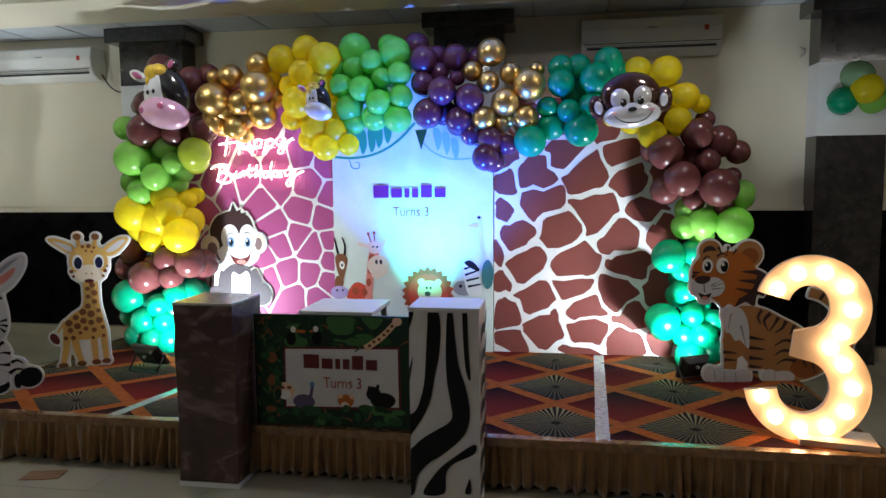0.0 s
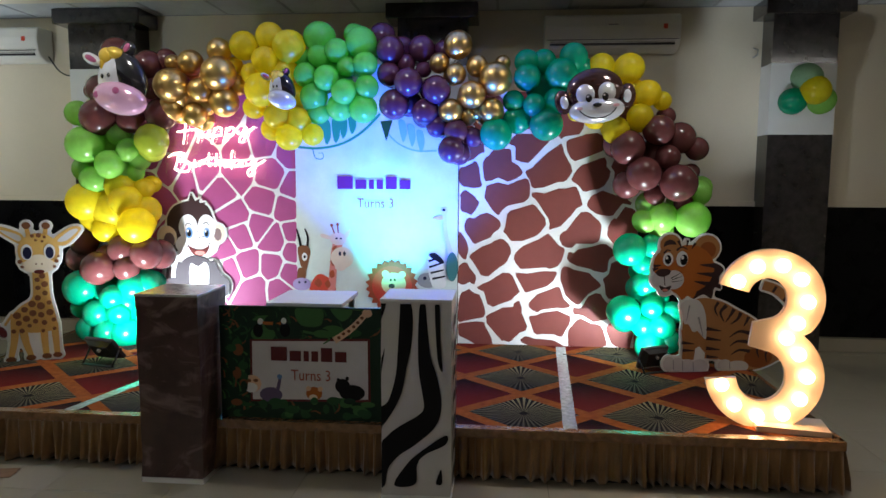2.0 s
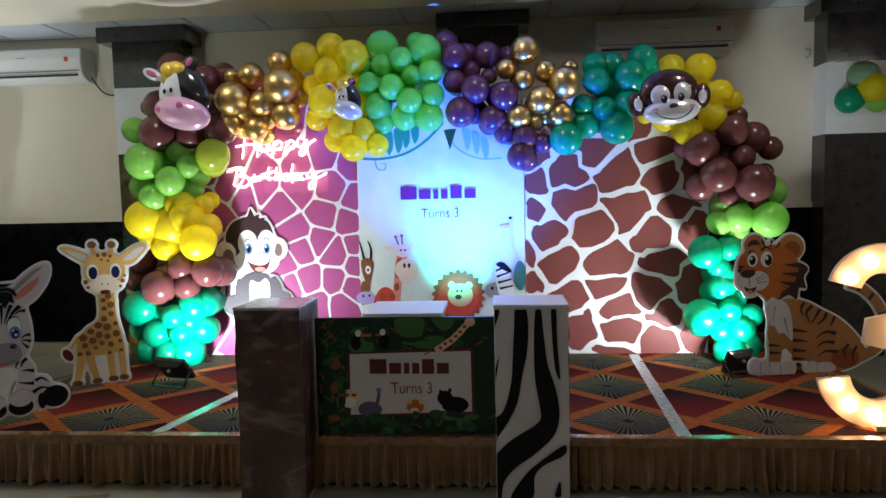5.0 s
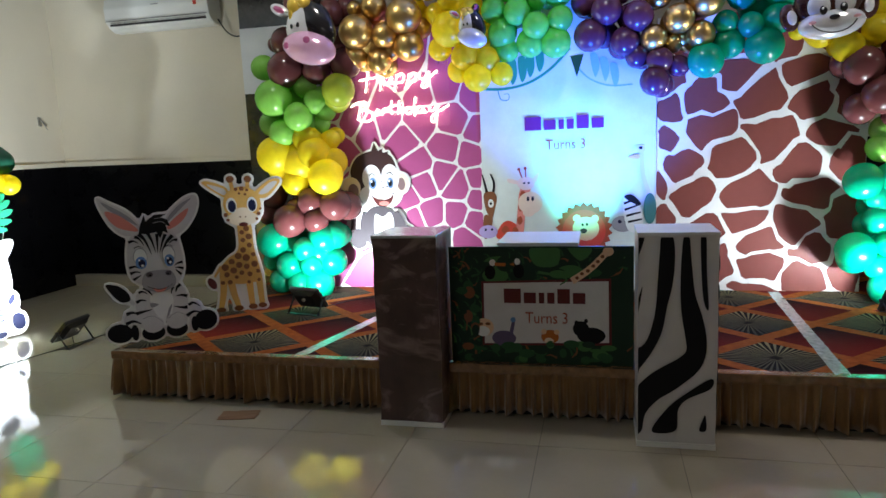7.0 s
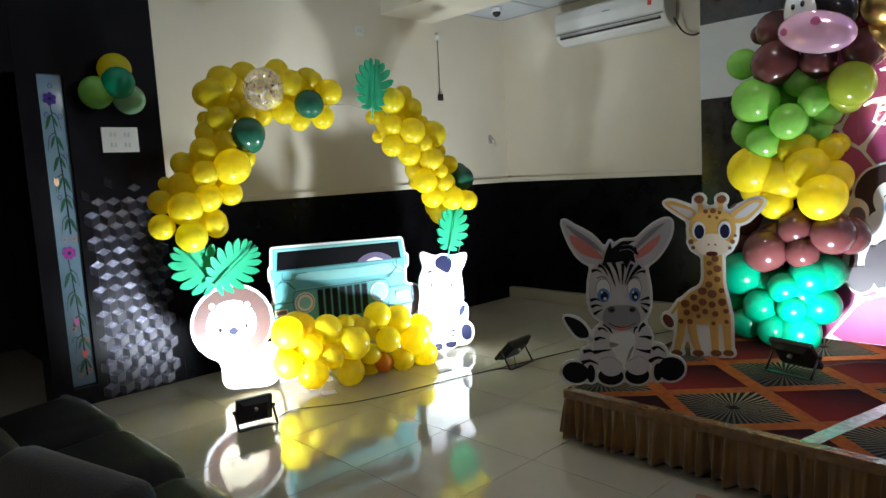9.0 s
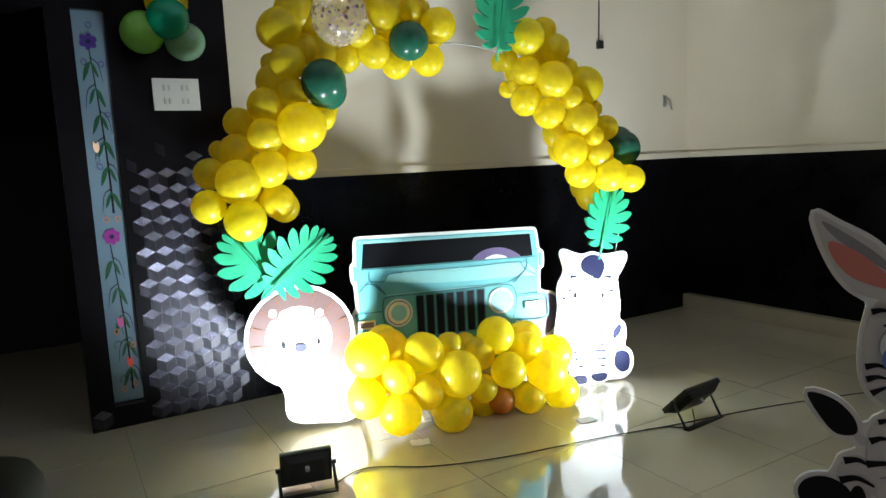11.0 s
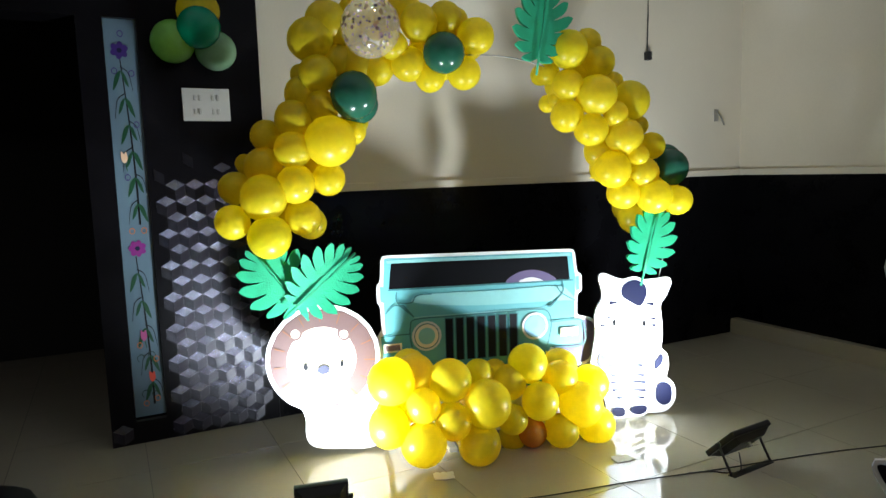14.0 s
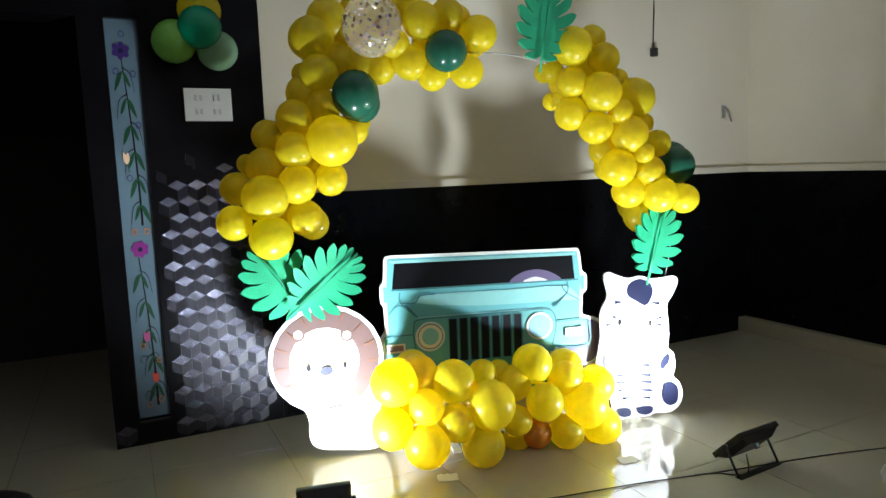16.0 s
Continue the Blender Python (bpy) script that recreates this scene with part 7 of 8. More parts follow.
for mark, *strokes in (
        ("B", [(79, 15), (65, 80), (47, 137)], [(0, 43), (50, 15), (115, 15), (108, 57), (72, 72), (136, 79), (165, 115), (136, 150), (79, 148), (43, 130)]),
        ("i", [(205, 65), (196, 108), (215, 110)]),
        ("r", [(244, 72), (236, 110)], [(236, 86), (265, 65), (282, 79)]),
        ("t", [(316, 15), (305, 79), (316, 110)], [(287, 57), (352, 47)]),
        ("h", [(373, 15), (359, 110)], [(363, 86), (387, 65), (402, 79), (397, 110)]),
        ("d", [(466, 72), (434, 65), (420, 96), (440, 115), (469, 86)], [(495, -6), (477, 79), (487, 129)]),
        ("a", [(552, 72), (516, 65), (502, 96), (524, 110), (552, 79), (552, 108), (574, 105)]),
        ("y", [(595, 65), (598, 96), (624, 96), (645, 65)], [(653, 62), (650, 122), (631, 176), (607, 168), (624, 129), (739, 65)])):
    neon_letter(mark, -3.02, 1.675, *strokes)
part("wire", tube(bmesh.new(), [(-2.35, 6.63, 1.9), (-2.34, 6.64, 2.1)], 0.003), WIRE, neon)


# ---- marquee numeral ----
def arc(cx, cz, r, a0, a1, n):
    return [(cx + r * math.cos(radians(a0 + (a1 - a0) * k / n)), cz + r * math.sin(radians(a0 + (a1 - a0) * k / n))) for k in range(n + 1)]


def marquee():
    y = 5.12
    t = thing("marquee_numeral", pose(0.757, y, PZ, rz=-10), "large lit white marquee numeral 3 with round bulbs", "marquee light")
    w = 0.142
    rt, rb = 0.172, 0.2
    ct, cb = (0.012, 0.648), (0.0, 0.262)
    mid = 0.468
    outer = arc(*ct, rt + w / 2, 165, -40, 30) + arc(*cb, rb + w / 2, 52, -172, 34)
    inner = [(x * 0.86 - 0.014, z) for x, z in arc(*cb, rb - w / 2, -172, 72, 34)]
    inner2 = [(x * 0.86 - 0.012, z) for x, z in arc(*ct, rt - w / 2, -75, 165, 30)]
    nose = [(-0.075, mid - w * 0.42), (-0.06, mid + w * 0.42)]
    loop = outer + inner + nose + inner2
    FACE = mat("marquee_white_face", (0.8, 0.64, 0.48), 0.5, vary=0.05)
    bm = bmesh.new()
    slab(bm, loop, 0.0, 0.02, 0)
    bm.normal_update()
    bmesh.ops.triangulate(bm, faces=[f for f in bm.faces if len(f.verts) > 4])
    part("face", bm, FACE, t, "white letter face")
    bm = bmesh.new()
    pts = loop if signed(loop) > 0 else loop[::-1]
    n = len(pts)
    for k in range(n):
        a, b = pts[k], pts[(k + 1) % n]
        bm.faces.new([bm.verts.new(v) for v in ((a[0], -0.004, a[1]), (a[0], 0.03, a[1]), (b[0], 0.03, b[1]), (b[0], -0.004, b[1]))])
    bmesh.ops.remove_doubles(bm, verts=bm.verts, dist=0.0003)
    ob = part("rim", bm, FACE, t, "raised white rim")
    ob.modifiers.new("thick", "SOLIDIFY").thickness = 0.006
    bulb_line = [(x - 0.01 * (x > 0.1), z) for x, z in arc(*ct, rt, 152, -40, 5) + [(0.09, mid - 0.006)] + arc(*cb, rb, 38, -164, 6)]
    BULB = glow("warm_bulb", (1.0, 0.64, 0.34), 9.0)
    me = None
    for k, (x, z) in enumerate(bulb_line):
        if me is None:
            bm = bmesh.new()
            bmesh.ops.create_uvsphere(bm, u_segments=14, v_segments=8, radius=0.033)
            ob = part("bulb", bm, BULB, t, "glowing warm bulb", smooth=True)
            me = ob.data
        else:
            ob = new("bulb", me)
            ob.parent = t
            ob["label"] = "glowing warm bulb"
        ob.location = (x, -0.022, z)
    part("base", boxes((-0.03, -0.07, 0.0, 0.3, 0.12, 0.03), bevel=0.004), FACE, t, "flat white base plate")


marquee()


# ---- foil balloons ----
def lump(bm, c, r, mi, tilt=0.0, seg=20):
    m = Matrix.Translation(c) @ Matrix.Rotation(radians(tilt), 4, "Y") @ Matrix.Diagonal((*r, 1))
    old = set(bm.faces)
    bmesh.ops.create_uvsphere(bm, u_segments=seg, v_segments=12, radius=1.0, matrix=m)
    for f in bm.faces:
        if f not in old:
            f.smooth, f.material_index = True, mi


FOIL = {n: mat("foil_" + n, c, 0.16, metal=0.35, vary=0.08, scale=9, coat=0.6, bump=0.25, grain=18) for n, c in
        {"white": (0.72, 0.72, 0.74), "black": (0.02, 0.018, 0.02), "lilac": (0.72, 0.4, 0.56), "rose": (0.5, 0.12, 0.25), "gold": (0.75, 0.5, 0.06), "brown": (0.06, 0.022, 0.018), "silver": (0.62, 0.62, 0.64), "blush": (0.75, 0.42, 0.45)}.items()}


def foil(m, label, lumps):
    """A foil balloon built of puffed parts: (part, colour, centre, radii, tilt)."""
    t = thing("foil_balloon", m, label, "foil balloon")
    for name, colour, c, r, *tilt in lumps:
        bm = bmesh.new()
        lump(bm, c, r, 0, *tilt)
        part(name, bm, FOIL[colour], t, smooth=True)
    return t


COW = [("face", "white", (-0.01, 0, 0.09), (0.1, 0.06, 0.15), 12), ("cheek", "black", (0.075, 0.005, 0.1), (0.1, 0.06, 0.17), -28), ("forelock", "gold", (-0.035, -0.02, 0.21), (0.05, 0.045, 0.055), -20), ("forelock", "gold", (0.015, -0.02, 0.225), (0.055, 0.045, 0.04), 25),
       ("forelock", "gold", (-0.055, -0.03, 0.165), (0.016, 0.03, 0.045), 8), ("ear", "white", (-0.15, 0, 0.2), (0.065, 0.025, 0.034), 30), ("ear", "black", (0.085, 0, 0.25), (0.045, 0.025, 0.05), 30), ("inner_ear", "rose", (0.09, -0.022, 0.258), (0.018, 0.01, 0.03), 30),
       ("inner_ear", "rose", (-0.145, -0.02, 0.2), (0.04, 0.012, 0.018), 30), ("muzzle", "lilac", (0.04, -0.03, -0.05), (0.17, 0.078, 0.1), 16), ("nostril", "rose", (0.065, -0.107, -0.01), (0.021, 0.006, 0.02)), ("nostril", "rose", (-0.075, -0.088, -0.03), (0.018, 0.006, 0.02)),
       ("eye", "black", (-0.05, -0.055, 0.085), (0.01, 0.008, 0.015)), ("eye", "black", (-0.008, -0.059, 0.09), (0.01, 0.008, 0.015))]
foil(pose(-3.19, 6.25, 2.07, rz=-6) @ Matrix.Diagonal((1.2, 1.1, 1.1, 1)), "large pink-nosed black and white foil balloon tied to the garland", COW)
CALF = [(part_name, "silver" if c == "lilac" else c, *rest) for part_name, c, *rest in COW if part_name != "nostril"]
foil(pose(-2.06, 6.29, 2.04, rz=8) @ Matrix.Diagonal((0.58, 0.7, 0.62, 1)), "small silver-nosed black and white foil balloon", CALF)
APE = [("head", "brown", (0, 0, 0.055), (0.185, 0.075, 0.14))]
for side in (-1, 1):
    APE += [("ear", "brown", (side * 0.205, 0.01, 0.0), (0.055, 0.035, 0.08), side * 8), ("inner_ear", "white", (side * 0.2, -0.022, -0.005), (0.026, 0.015, 0.042), side * 8), ("brow", "white", (side * 0.058, -0.03, 0.035), (0.075, 0.055, 0.078), side * 12),
            ("eye", "black", (side * 0.052, -0.083, 0.0), (0.02, 0.008, 0.026)), ("eye_glint", "white", (side * 0.052 - 0.006, -0.091, 0.01), (0.006, 0.003, 0.007)), ("cheek", "blush", (side * 0.115, -0.09, -0.06), (0.02, 0.006, 0.01))]
APE += [("muzzle", "white", (0, -0.03, -0.075), (0.178, 0.07, 0.085)), ("nose", "black", (-0.004, -0.102, -0.048), (0.028, 0.008, 0.014))]
SMILE = [(-0.115, -0.083, -0.072), (-0.085, -0.094, -0.105), (-0.03, -0.1, -0.128), (0.035, -0.099, -0.128), (0.085, -0.094, -0.105), (0.115, -0.083, -0.075)]
ape = foil(pose(0.05, 6.24, 2.0, ry=-6), "brown and white smiling foil balloon on the garland", APE)
part("smile", tube(bmesh.new(), [tuple(p) for p in spline(SMILE, False, 5)], 0.0035, 6), FOIL["black"], ape)


# ---- clear confetti balloon ----
def clear_latex():
    """Thin cloudy rubber: mostly see-through, with a milky skin and a gloss."""
    m = mat("clear_latex", (0.82, 0.76, 0.6), 0.15, vary=0.05, coat=0.6)
    nt = m.node_tree
    clear = nt.nodes.new("ShaderNodeBsdfTransparent")
    mx = nt.nodes.new("ShaderNodeMixShader")
    mx.inputs[0].default_value = 0.2
    nt.links.new(clear.outputs[0], mx.inputs[1])
    nt.links.new(nt.nodes["Principled BSDF"].outputs[0], mx.inputs[2])
    nt.links.new(mx.outputs[0], nt.nodes["Material Output"].inputs[0])
    return m


def confetti():
    u, z, w, r = CONFETTI[0]
    w += 0.2
    r = 0.125
    z -= 0.035
    c = AO + AU * u + AN * w + Vector((0, 0, z))
    t = thing("confetti_balloon", pose(*c), "clear balloon filled with small metallic confetti dots", "balloon")
    bm = bmesh.new()
    lump(bm, (0, 0, 0), (r, r, r * 1.05), 0, seg=28)
    ob = part("skin", bm, clear_latex(), t)
    ob.visible_shadow = False
    bm = bmesh.new()
    rr = random.Random(9)
    for k in range(230):
        d = Vector((rr.gauss(0, 1), rr.gauss(0, 1), rr.gauss(0, 1))).normalized()
        q = d.to_track_quat("Z", "Y")
        s = rr.choice((0.005, 0.0065, 0.008))
        f = bm.faces.new([bm.verts.new(d * (r * 1.006) + q @ Vector((s * math.cos(a), s * math.sin(a), 0))) for a in (2 * math.pi * i / 8 for i in range(8))])
        f.material_index = rr.randrange(3)
    part("confetti", bm, [mat("confetti_gold", (0.55, 0.36, 0.14), 0.3, metal=0.6), mat("confetti_dark", (0.1, 0.06, 0.06), 0.4), mat("confetti_rose", (0.5, 0.3, 0.3), 0.3, metal=0.5)], t, "scattered metallic dots")
    tagged(t.children[-1], kind="stuff")


confetti()


# ---- foam palm leaves ----
def palm_leaf(length, width, lobes):
    """A split oval leaf cut from thick foam, tip along +z, facing -y."""
    def ray(k):
        f = k / lobes
        a = radians(-50 + 122 * f ** 0.9)
        return np.array((0.0, length * (0.1 + 0.74 * f))), np.array((math.cos(a), math.sin(a)))

    def reach(o, d):
        p, v = np.array((o[0] / width, (o[1] - 0.5 * length) / (0.52 * length))), np.array((d[0] / width, d[1] / (0.52 * length)))
        a, b, c = v @ v, 2 * p @ v, p @ p - 1
        return (-b + math.sqrt(max(b * b - 4 * a * c, 0.0))) / (2 * a)

    bm = bmesh.new()
    for side in (-1, 1):
        for k in range(lobes):
            (o0, d0), (o1, d1) = ray(k), ray(k + 1)
            r0, r1 = reach(o0, d0), reach(o1, d1)
            rows = []
            for f, full in ((0.0, 1.0), (0.25, 1.0), (0.42, 0.99), (0.5, 0.9), (0.62, 0.86), (0.76, 0.8), (0.88, 0.62), (0.96, 0.34), (1.02, 0.04)):
                p0, p1 = o0 + d0 * r0 * f, o1 + d1 * r1 * f
                mid = 0.48 + 0.28 * f ** 3
                a, b = p0 + (p1 - p0) * (mid - full / 2), p0 + (p1 - p0) * min(mid + full / 2, 1.0 + 0.25 * f ** 3)
                bend = [0.006 - 0.03 * (p[0] / width) ** 2 for p in (a, b)]
                rows.append([bm.verts.new(v) for v in ((side * a[0], bend[0], a[1]), (side * b[0], bend[1], b[1]), (side * b[0], bend[1] + 0.022, b[1]), (side * a[0], bend[0] + 0.022, a[1]))])
            for a, b in zip(rows, rows[1:]):
                for q in range(4):
                    bm.faces.new((a[q], a[(q + 1) % 4], b[(q + 1) % 4], b[q]))
            bm.faces.new(rows[0])
            bm.faces.new(rows[-1][::-1])
    bmesh.ops.recalc_face_normals(bm, faces=bm.faces)
    return bm


def leaf(u, z, w, length, width, tilt, lobes, label):
    t = thing("palm_leaf", pose(*(AO + AU * u + AN * w + Vector((0, 0, z))), rz=RZ) @ pose(0, 0, 0, 0, tilt, 0), label, "artificial leaf", "foam palm leaves")
    part("blade", palm_leaf(length, width, lobes), LEAF, t)
    part("rib", tube(bmesh.new(), [(0, -0.004, -0.05), (0, -0.01, length * 0.3), (0, -0.011, length * 0.75), (0, -0.008, length * 1.0)], 0.006), LEAF_RIB, t, "raised midrib")


leaf(-0.38, 0.73, 0.12, 0.37, 0.17, -34, 7, "cut green foam palm leaf above the round-maned board")
leaf(-0.42, 0.75, 0.16, 0.38, 0.155, 50, 8, "cut green foam palm leaf above the round-maned board")
leaf(1.37, 0.78, 0.1, 0.37, 0.14, 14, 7, "upright cut green foam palm leaf above the small striped board")
leaf(0.79, 1.85, 0.12, 0.37, 0.15, 8, 7, "cut green foam palm leaf at the top of the arch")
# ring that carries the arch
ring = thing("arch_frame", pose(*AO, rz=RZ), "thin white metal ring frame carrying the balloons", "arch frame")
pts = [(0.52 + 1.02 * math.cos(a), -0.03, 0.99 + 0.92 * math.sin(a)) for a in (math.pi * (-0.5 + 2 * k / 72) for k in range(73))]
part("ring", tube(bmesh.new(), pts, 0.003), PLASTIC_GREY, ring)
for x in (0.3, 0.74):
    part("foot", boxes((x - 0.02, -0.2, 0, x + 0.02, 0.05, 0.02), (x - 0.008, -0.04, 0.02, x + 0.008, -0.02, 0.12)), PLASTIC, ring)


# ---- floodlights ----
LENS = glow("led_lens", (0.95, 0.98, 1.0), 8.0)


def floodlight(m, label, lit=LENS, size=1.0, lean=30, lift=0.0):
    """Faces local +y; stands on its bracket at z = 0."""
    t = thing("floodlight", m, label, "floodlight", "led floodlights")
    w, h, d = 0.2 * size, 0.15 * size, 0.028
    up = h / 2 * abs(math.cos(radians(lean))) + 0.016 + lift
    bm = boxes((-w / 2, -d / 2, -h / 2, w / 2, d / 2, h / 2), bevel=0.008)
    head = part("housing", bm, BLACK, t)
    head.matrix_basis = pose(0, 0, up, lean)
    bm = bmesh.new()
    rings = [[bm.verts.new((sx * w * a, y, sz * h * a)) for sx, sz in ((-1, -1), (1, -1), (1, 1), (-1, 1))] for a, y in ((0.46, -d / 2 + 0.002), (0.34, -d / 2 - 0.022), (0.32, -d / 2 - 0.025))]
    for a, b in zip(rings, rings[1:]):
        for q in range(4):
            bm.faces.new((a[q], a[(q + 1) % 4], b[(q + 1) % 4], b[q]))
    bm.faces.new(rings[-1])
    bmesh.ops.recalc_face_normals(bm, faces=bm.faces)
    part("back_plate", bm, BLACK, head)
    part("cable_gland", boxes((-w * 0.04, -d / 2 - 0.045, h * 0.1, w * 0.04, -d / 2 - 0.022, h * 0.2), bevel=0.003), PLASTIC_GREY, head, "grey cable gland")
    part("lens", boxes((-w * 0.42, d / 2 - 0.002, -h * 0.4, w * 0.42, d / 2 + 0.0008, h * 0.4)), lit, head, "bright white led window")
    x = w / 2 + 0.006
    foot = -0.07
    bm = boxes((-x - 0.003, foot - 0.016, 0.001, x + 0.003, foot + 0.016, 0.005))
    for s in (-1, 1):
        tube(bm, [(s * x, foot, 0.003), (s * x, foot * 0.5, up * 0.5), (s * x, 0, up)], 0.007, 4)
        tube(bm, [(s * (x - 0.012), 0, up), (s * (x + 0.012), 0, up)], 0.01, 8)
    part("bracket", bm, BLACK, t)
    return t


floodlight(pose(-5.45, 4.03, 0, rz=78), "black led floodlight on the floor facing the round-maned board", size=1.05, lean=14)
floodlight(pose(-5.005, 5.83, 0, rz=94), "black led floodlight on the floor facing the small striped board", size=1.3, lean=44, lift=0.035)
floodlight(pose(-3.13, 5.88, PZ, rz=-14), "black led floodlight on the stage facing the balloons", size=1.15, lean=38, lift=0.02)
floodlight(pose(0.44, 6.1, PZ, rz=25), "black led floodlight on the stage facing the brown panel", lean=20)


def par_lamp():
    t = thing("par_lamp", pose(-1.25, 6.0, PZ), "black colour-changing par lamp on the stage", "stage lamp")
    bm = bmesh.new()
    bmesh.ops.create_cone(bm, cap_ends=True, segments=24, radius1=0.07, radius2=0.085, depth=0.1)
    can = part("can", bm, BLACK, t)
    can.matrix_basis = pose(0, 0, 0.09, -40)
    bm = bmesh.new()
    bmesh.ops.create_cone(bm, cap_ends=True, segments=24, radius1=0.07, radius2=0.07, depth=0.004)
    lens = part("lens", bm, glow("blue_lens", (0.1, 0.3, 1.0), 8.0), can, "blue lens")
    lens.location = (0, 0, 0.053)
    part("bracket", tube(bmesh.new(), [(-0.1, 0, 0.09), (-0.1, 0, 0.006), (0.1, 0, 0.006), (0.1, 0, 0.09)], 0.005), BLACK, t)


par_lamp()


# ---- cables ----
def cable(name, pts, label, r=0.0028):
    ob = finish(name, tube(bmesh.new(), [tuple(p) for p in spline(pts, False, 8)], r, 6), WIRE, smooth=True)
    return tagged(ob, label, "cable")


cable("floor_cable", [(-5.4, 4.13, 0.006), (-5.46, 4.3, 0.005), (-5.3, 4.55, 0.005), (-5.19, 4.86, 0.005), (-5.1, 5.3, 0.005), (-5.0, 5.7, 0.005), (-4.84, 6.39, 0.005), (-4.5, 7.4, 0.005)], "thin black cable lying across the tile floor")
cable("floor_cable", [(-4.99, 5.82, 0.06), (-4.94, 5.77, 0.006), (-4.96, 5.7, 0.005), (-5.0, 5.66, 0.005), (-5.04, 5.56, 0.005)], "thin black cable lying across the tile floor")
cable("stage_cable", [(-3.05, 5.95, PZ + 0.02), (-2.95, 6.2, PZ + 0.006), (-2.8, 6.3, PZ + 0.006), (-2.5, 6.4, PZ + 0.006)], "thin black cable lying on the carpet")
cable("stage_cable", [(0.38, 6.2, PZ + 0.03), (0.3, 6.35, PZ + 0.006), (0.1, 6.42, PZ + 0.006), (-0.1, 6.4, PZ + 0.006)], "thin black cable lying on the carpet")


# ---- air conditioners ----
def air_conditioner(x0, x1, z0, label):
    t = thing("air_conditioner", pose((x0 + x1) / 2, Y1 - 0.002, z0), label, "air conditioner", "split air conditioners")
    w, h = x1 - x0, 0.3
    prof = [(0, 0.0), (-0.10, 0.0), (-0.17, 0.03), (-0.215, 0.09), (-0.225, 0.2), (-0.205, h - 0.015), (-0.18, h), (0, h)]
    bm = bmesh.new()
    a = [bm.verts.new((-w / 2, y, z)) for y, z in prof]
    b = [bm.verts.new((w / 2, y, z)) for y, z in prof]
    bm.faces.new(a[::-1])
    bm.faces.new(b)
    for k in range(len(prof)):
        bm.faces.new((a[k], a[(k + 1) % len(prof)], b[(k + 1) % len(prof)], b[k]))
    bmesh.ops.bevel(bm, geom=list(bm.edges), offset=0.006, segments=2, affect="EDGES")
    bmesh.ops.recalc_face_normals(bm, faces=bm.faces)
    part("body", bm, PLASTIC, t)
    part("front_seam", boxes((-w * 0.485, -0.229, 0.085, w * 0.485, -0.221, 0.089)), BLACK, t)
    bm = bmesh.new()
    box(bm, -w * 0.46, -0.196, 0.034, w * 0.46, -0.176, 0.06)
    louvre = part("outlet", bm, BLACK, t, "dark air outlet")
    louvre.matrix_basis = pose(0, -0.01, 0.012, 0)
    part("louvre", boxes((-w * 0.46, -0.212, 0.05, w * 0.46, -0.2, 0.054)), PLASTIC, louvre, "white swing louvre")
    part("sticker", boxes((w * 0.37, -0.2285, 0.17, w * 0.4, -0.2255, 0.21)), INK["red"], t, "small red and green energy sticker")
    part("badge", boxes((-w * 0.03, -0.229, 0.205, w * 0.04, -0.2255, 0.213)), INK["grey"], t, "small grey maker's badge")
    return t


air_conditioner(-5.85, -4.74, 2.53, "white split air conditioner unit beside the granite column")
air_conditioner(-0.2, 0.92, 2.56, "white split air conditioner unit above the stage backdrop")
cable("ac_cable", [(-4.72, 7.75, 2.58), (-4.66, 7.8, 2.46), (-4.56, 7.82, 2.42), (-4.46, 7.82, 2.5), (-4.45, 7.83, 2.72), (-4.45, 7.835, 2.9)], "black cable sagging from the air conditioner to the wall", 0.007)


# ---- wall fittings ----
SWITCH = mat("switch_rocker", (0.6, 0.59, 0.55), 0.3, vary=0.04)


def socket(m, label, w, h, rows, cols):
    """A wall plate that faces local -y."""
    t = thing("switch_plate", m, label, "switch plate")
    part("plate", boxes((-w / 2, 0, -h / 2, w / 2, 0.012, h / 2), bevel=0.003), PLASTIC, t)
    for i in range(rows):
        for j in range(cols):
            x, z = (j - (cols - 1) / 2) * w / (cols + 0.6), (i - (rows - 1) / 2) * h * 0.42
            for k in (-1, 1):
                part("switch", boxes((x + k * 0.012 - 0.007, -0.005, z - 0.014, x + k * 0.012 + 0.007, 0.001, z + 0.014), bevel=0.002), SWITCH, t)
    return t


socket(pose(-6.688 + 0.0125, 3.868, 1.73, rz=90), "white eight-switch plate on the dark panelled wall", 0.232, 0.165, 2, 2)
socket(pose(-6.7 + 0.0125, 5.945, 2.655, rz=90), "small white switch plate high on the cream wall", 0.09, 0.09, 1, 1)
hang = thing("hanging_wire", pose(0, 0, 0), "thin wire with a black plug hanging down the cream wall", "wire")
part("rose", boxes((-6.7, 6.85, 2.66, -6.68, 6.9, 2.71), bevel=0.004), PLASTIC, hang)
part("wire", tube(bmesh.new(), [(-6.685, 6.873, 2.68), (-6.69, 6.88, 2.4), (-6.688, 6.87, 2.14)], 0.004), WIRE, hang)
part("plug", boxes((-6.7, 6.85, 2.09, -6.66, 6.895, 2.15), bevel=0.008), BLACK, hang)
clipper = thing("wall_clip", pose(-6.7, 7.58, 1.7), "small grey metal bracket on the cream wall", "wall bracket")
part("plate", boxes((0, -0.02, -0.03, 0.006, 0.02, 0.06)), STEEL, clipper)
part("arm", tube(bmesh.new(), [(0.006, 0.0, 0.05), (0.03, 0.02, 0.0), (0.035, 0.05, -0.06)], 0.006), STEEL, clipper)
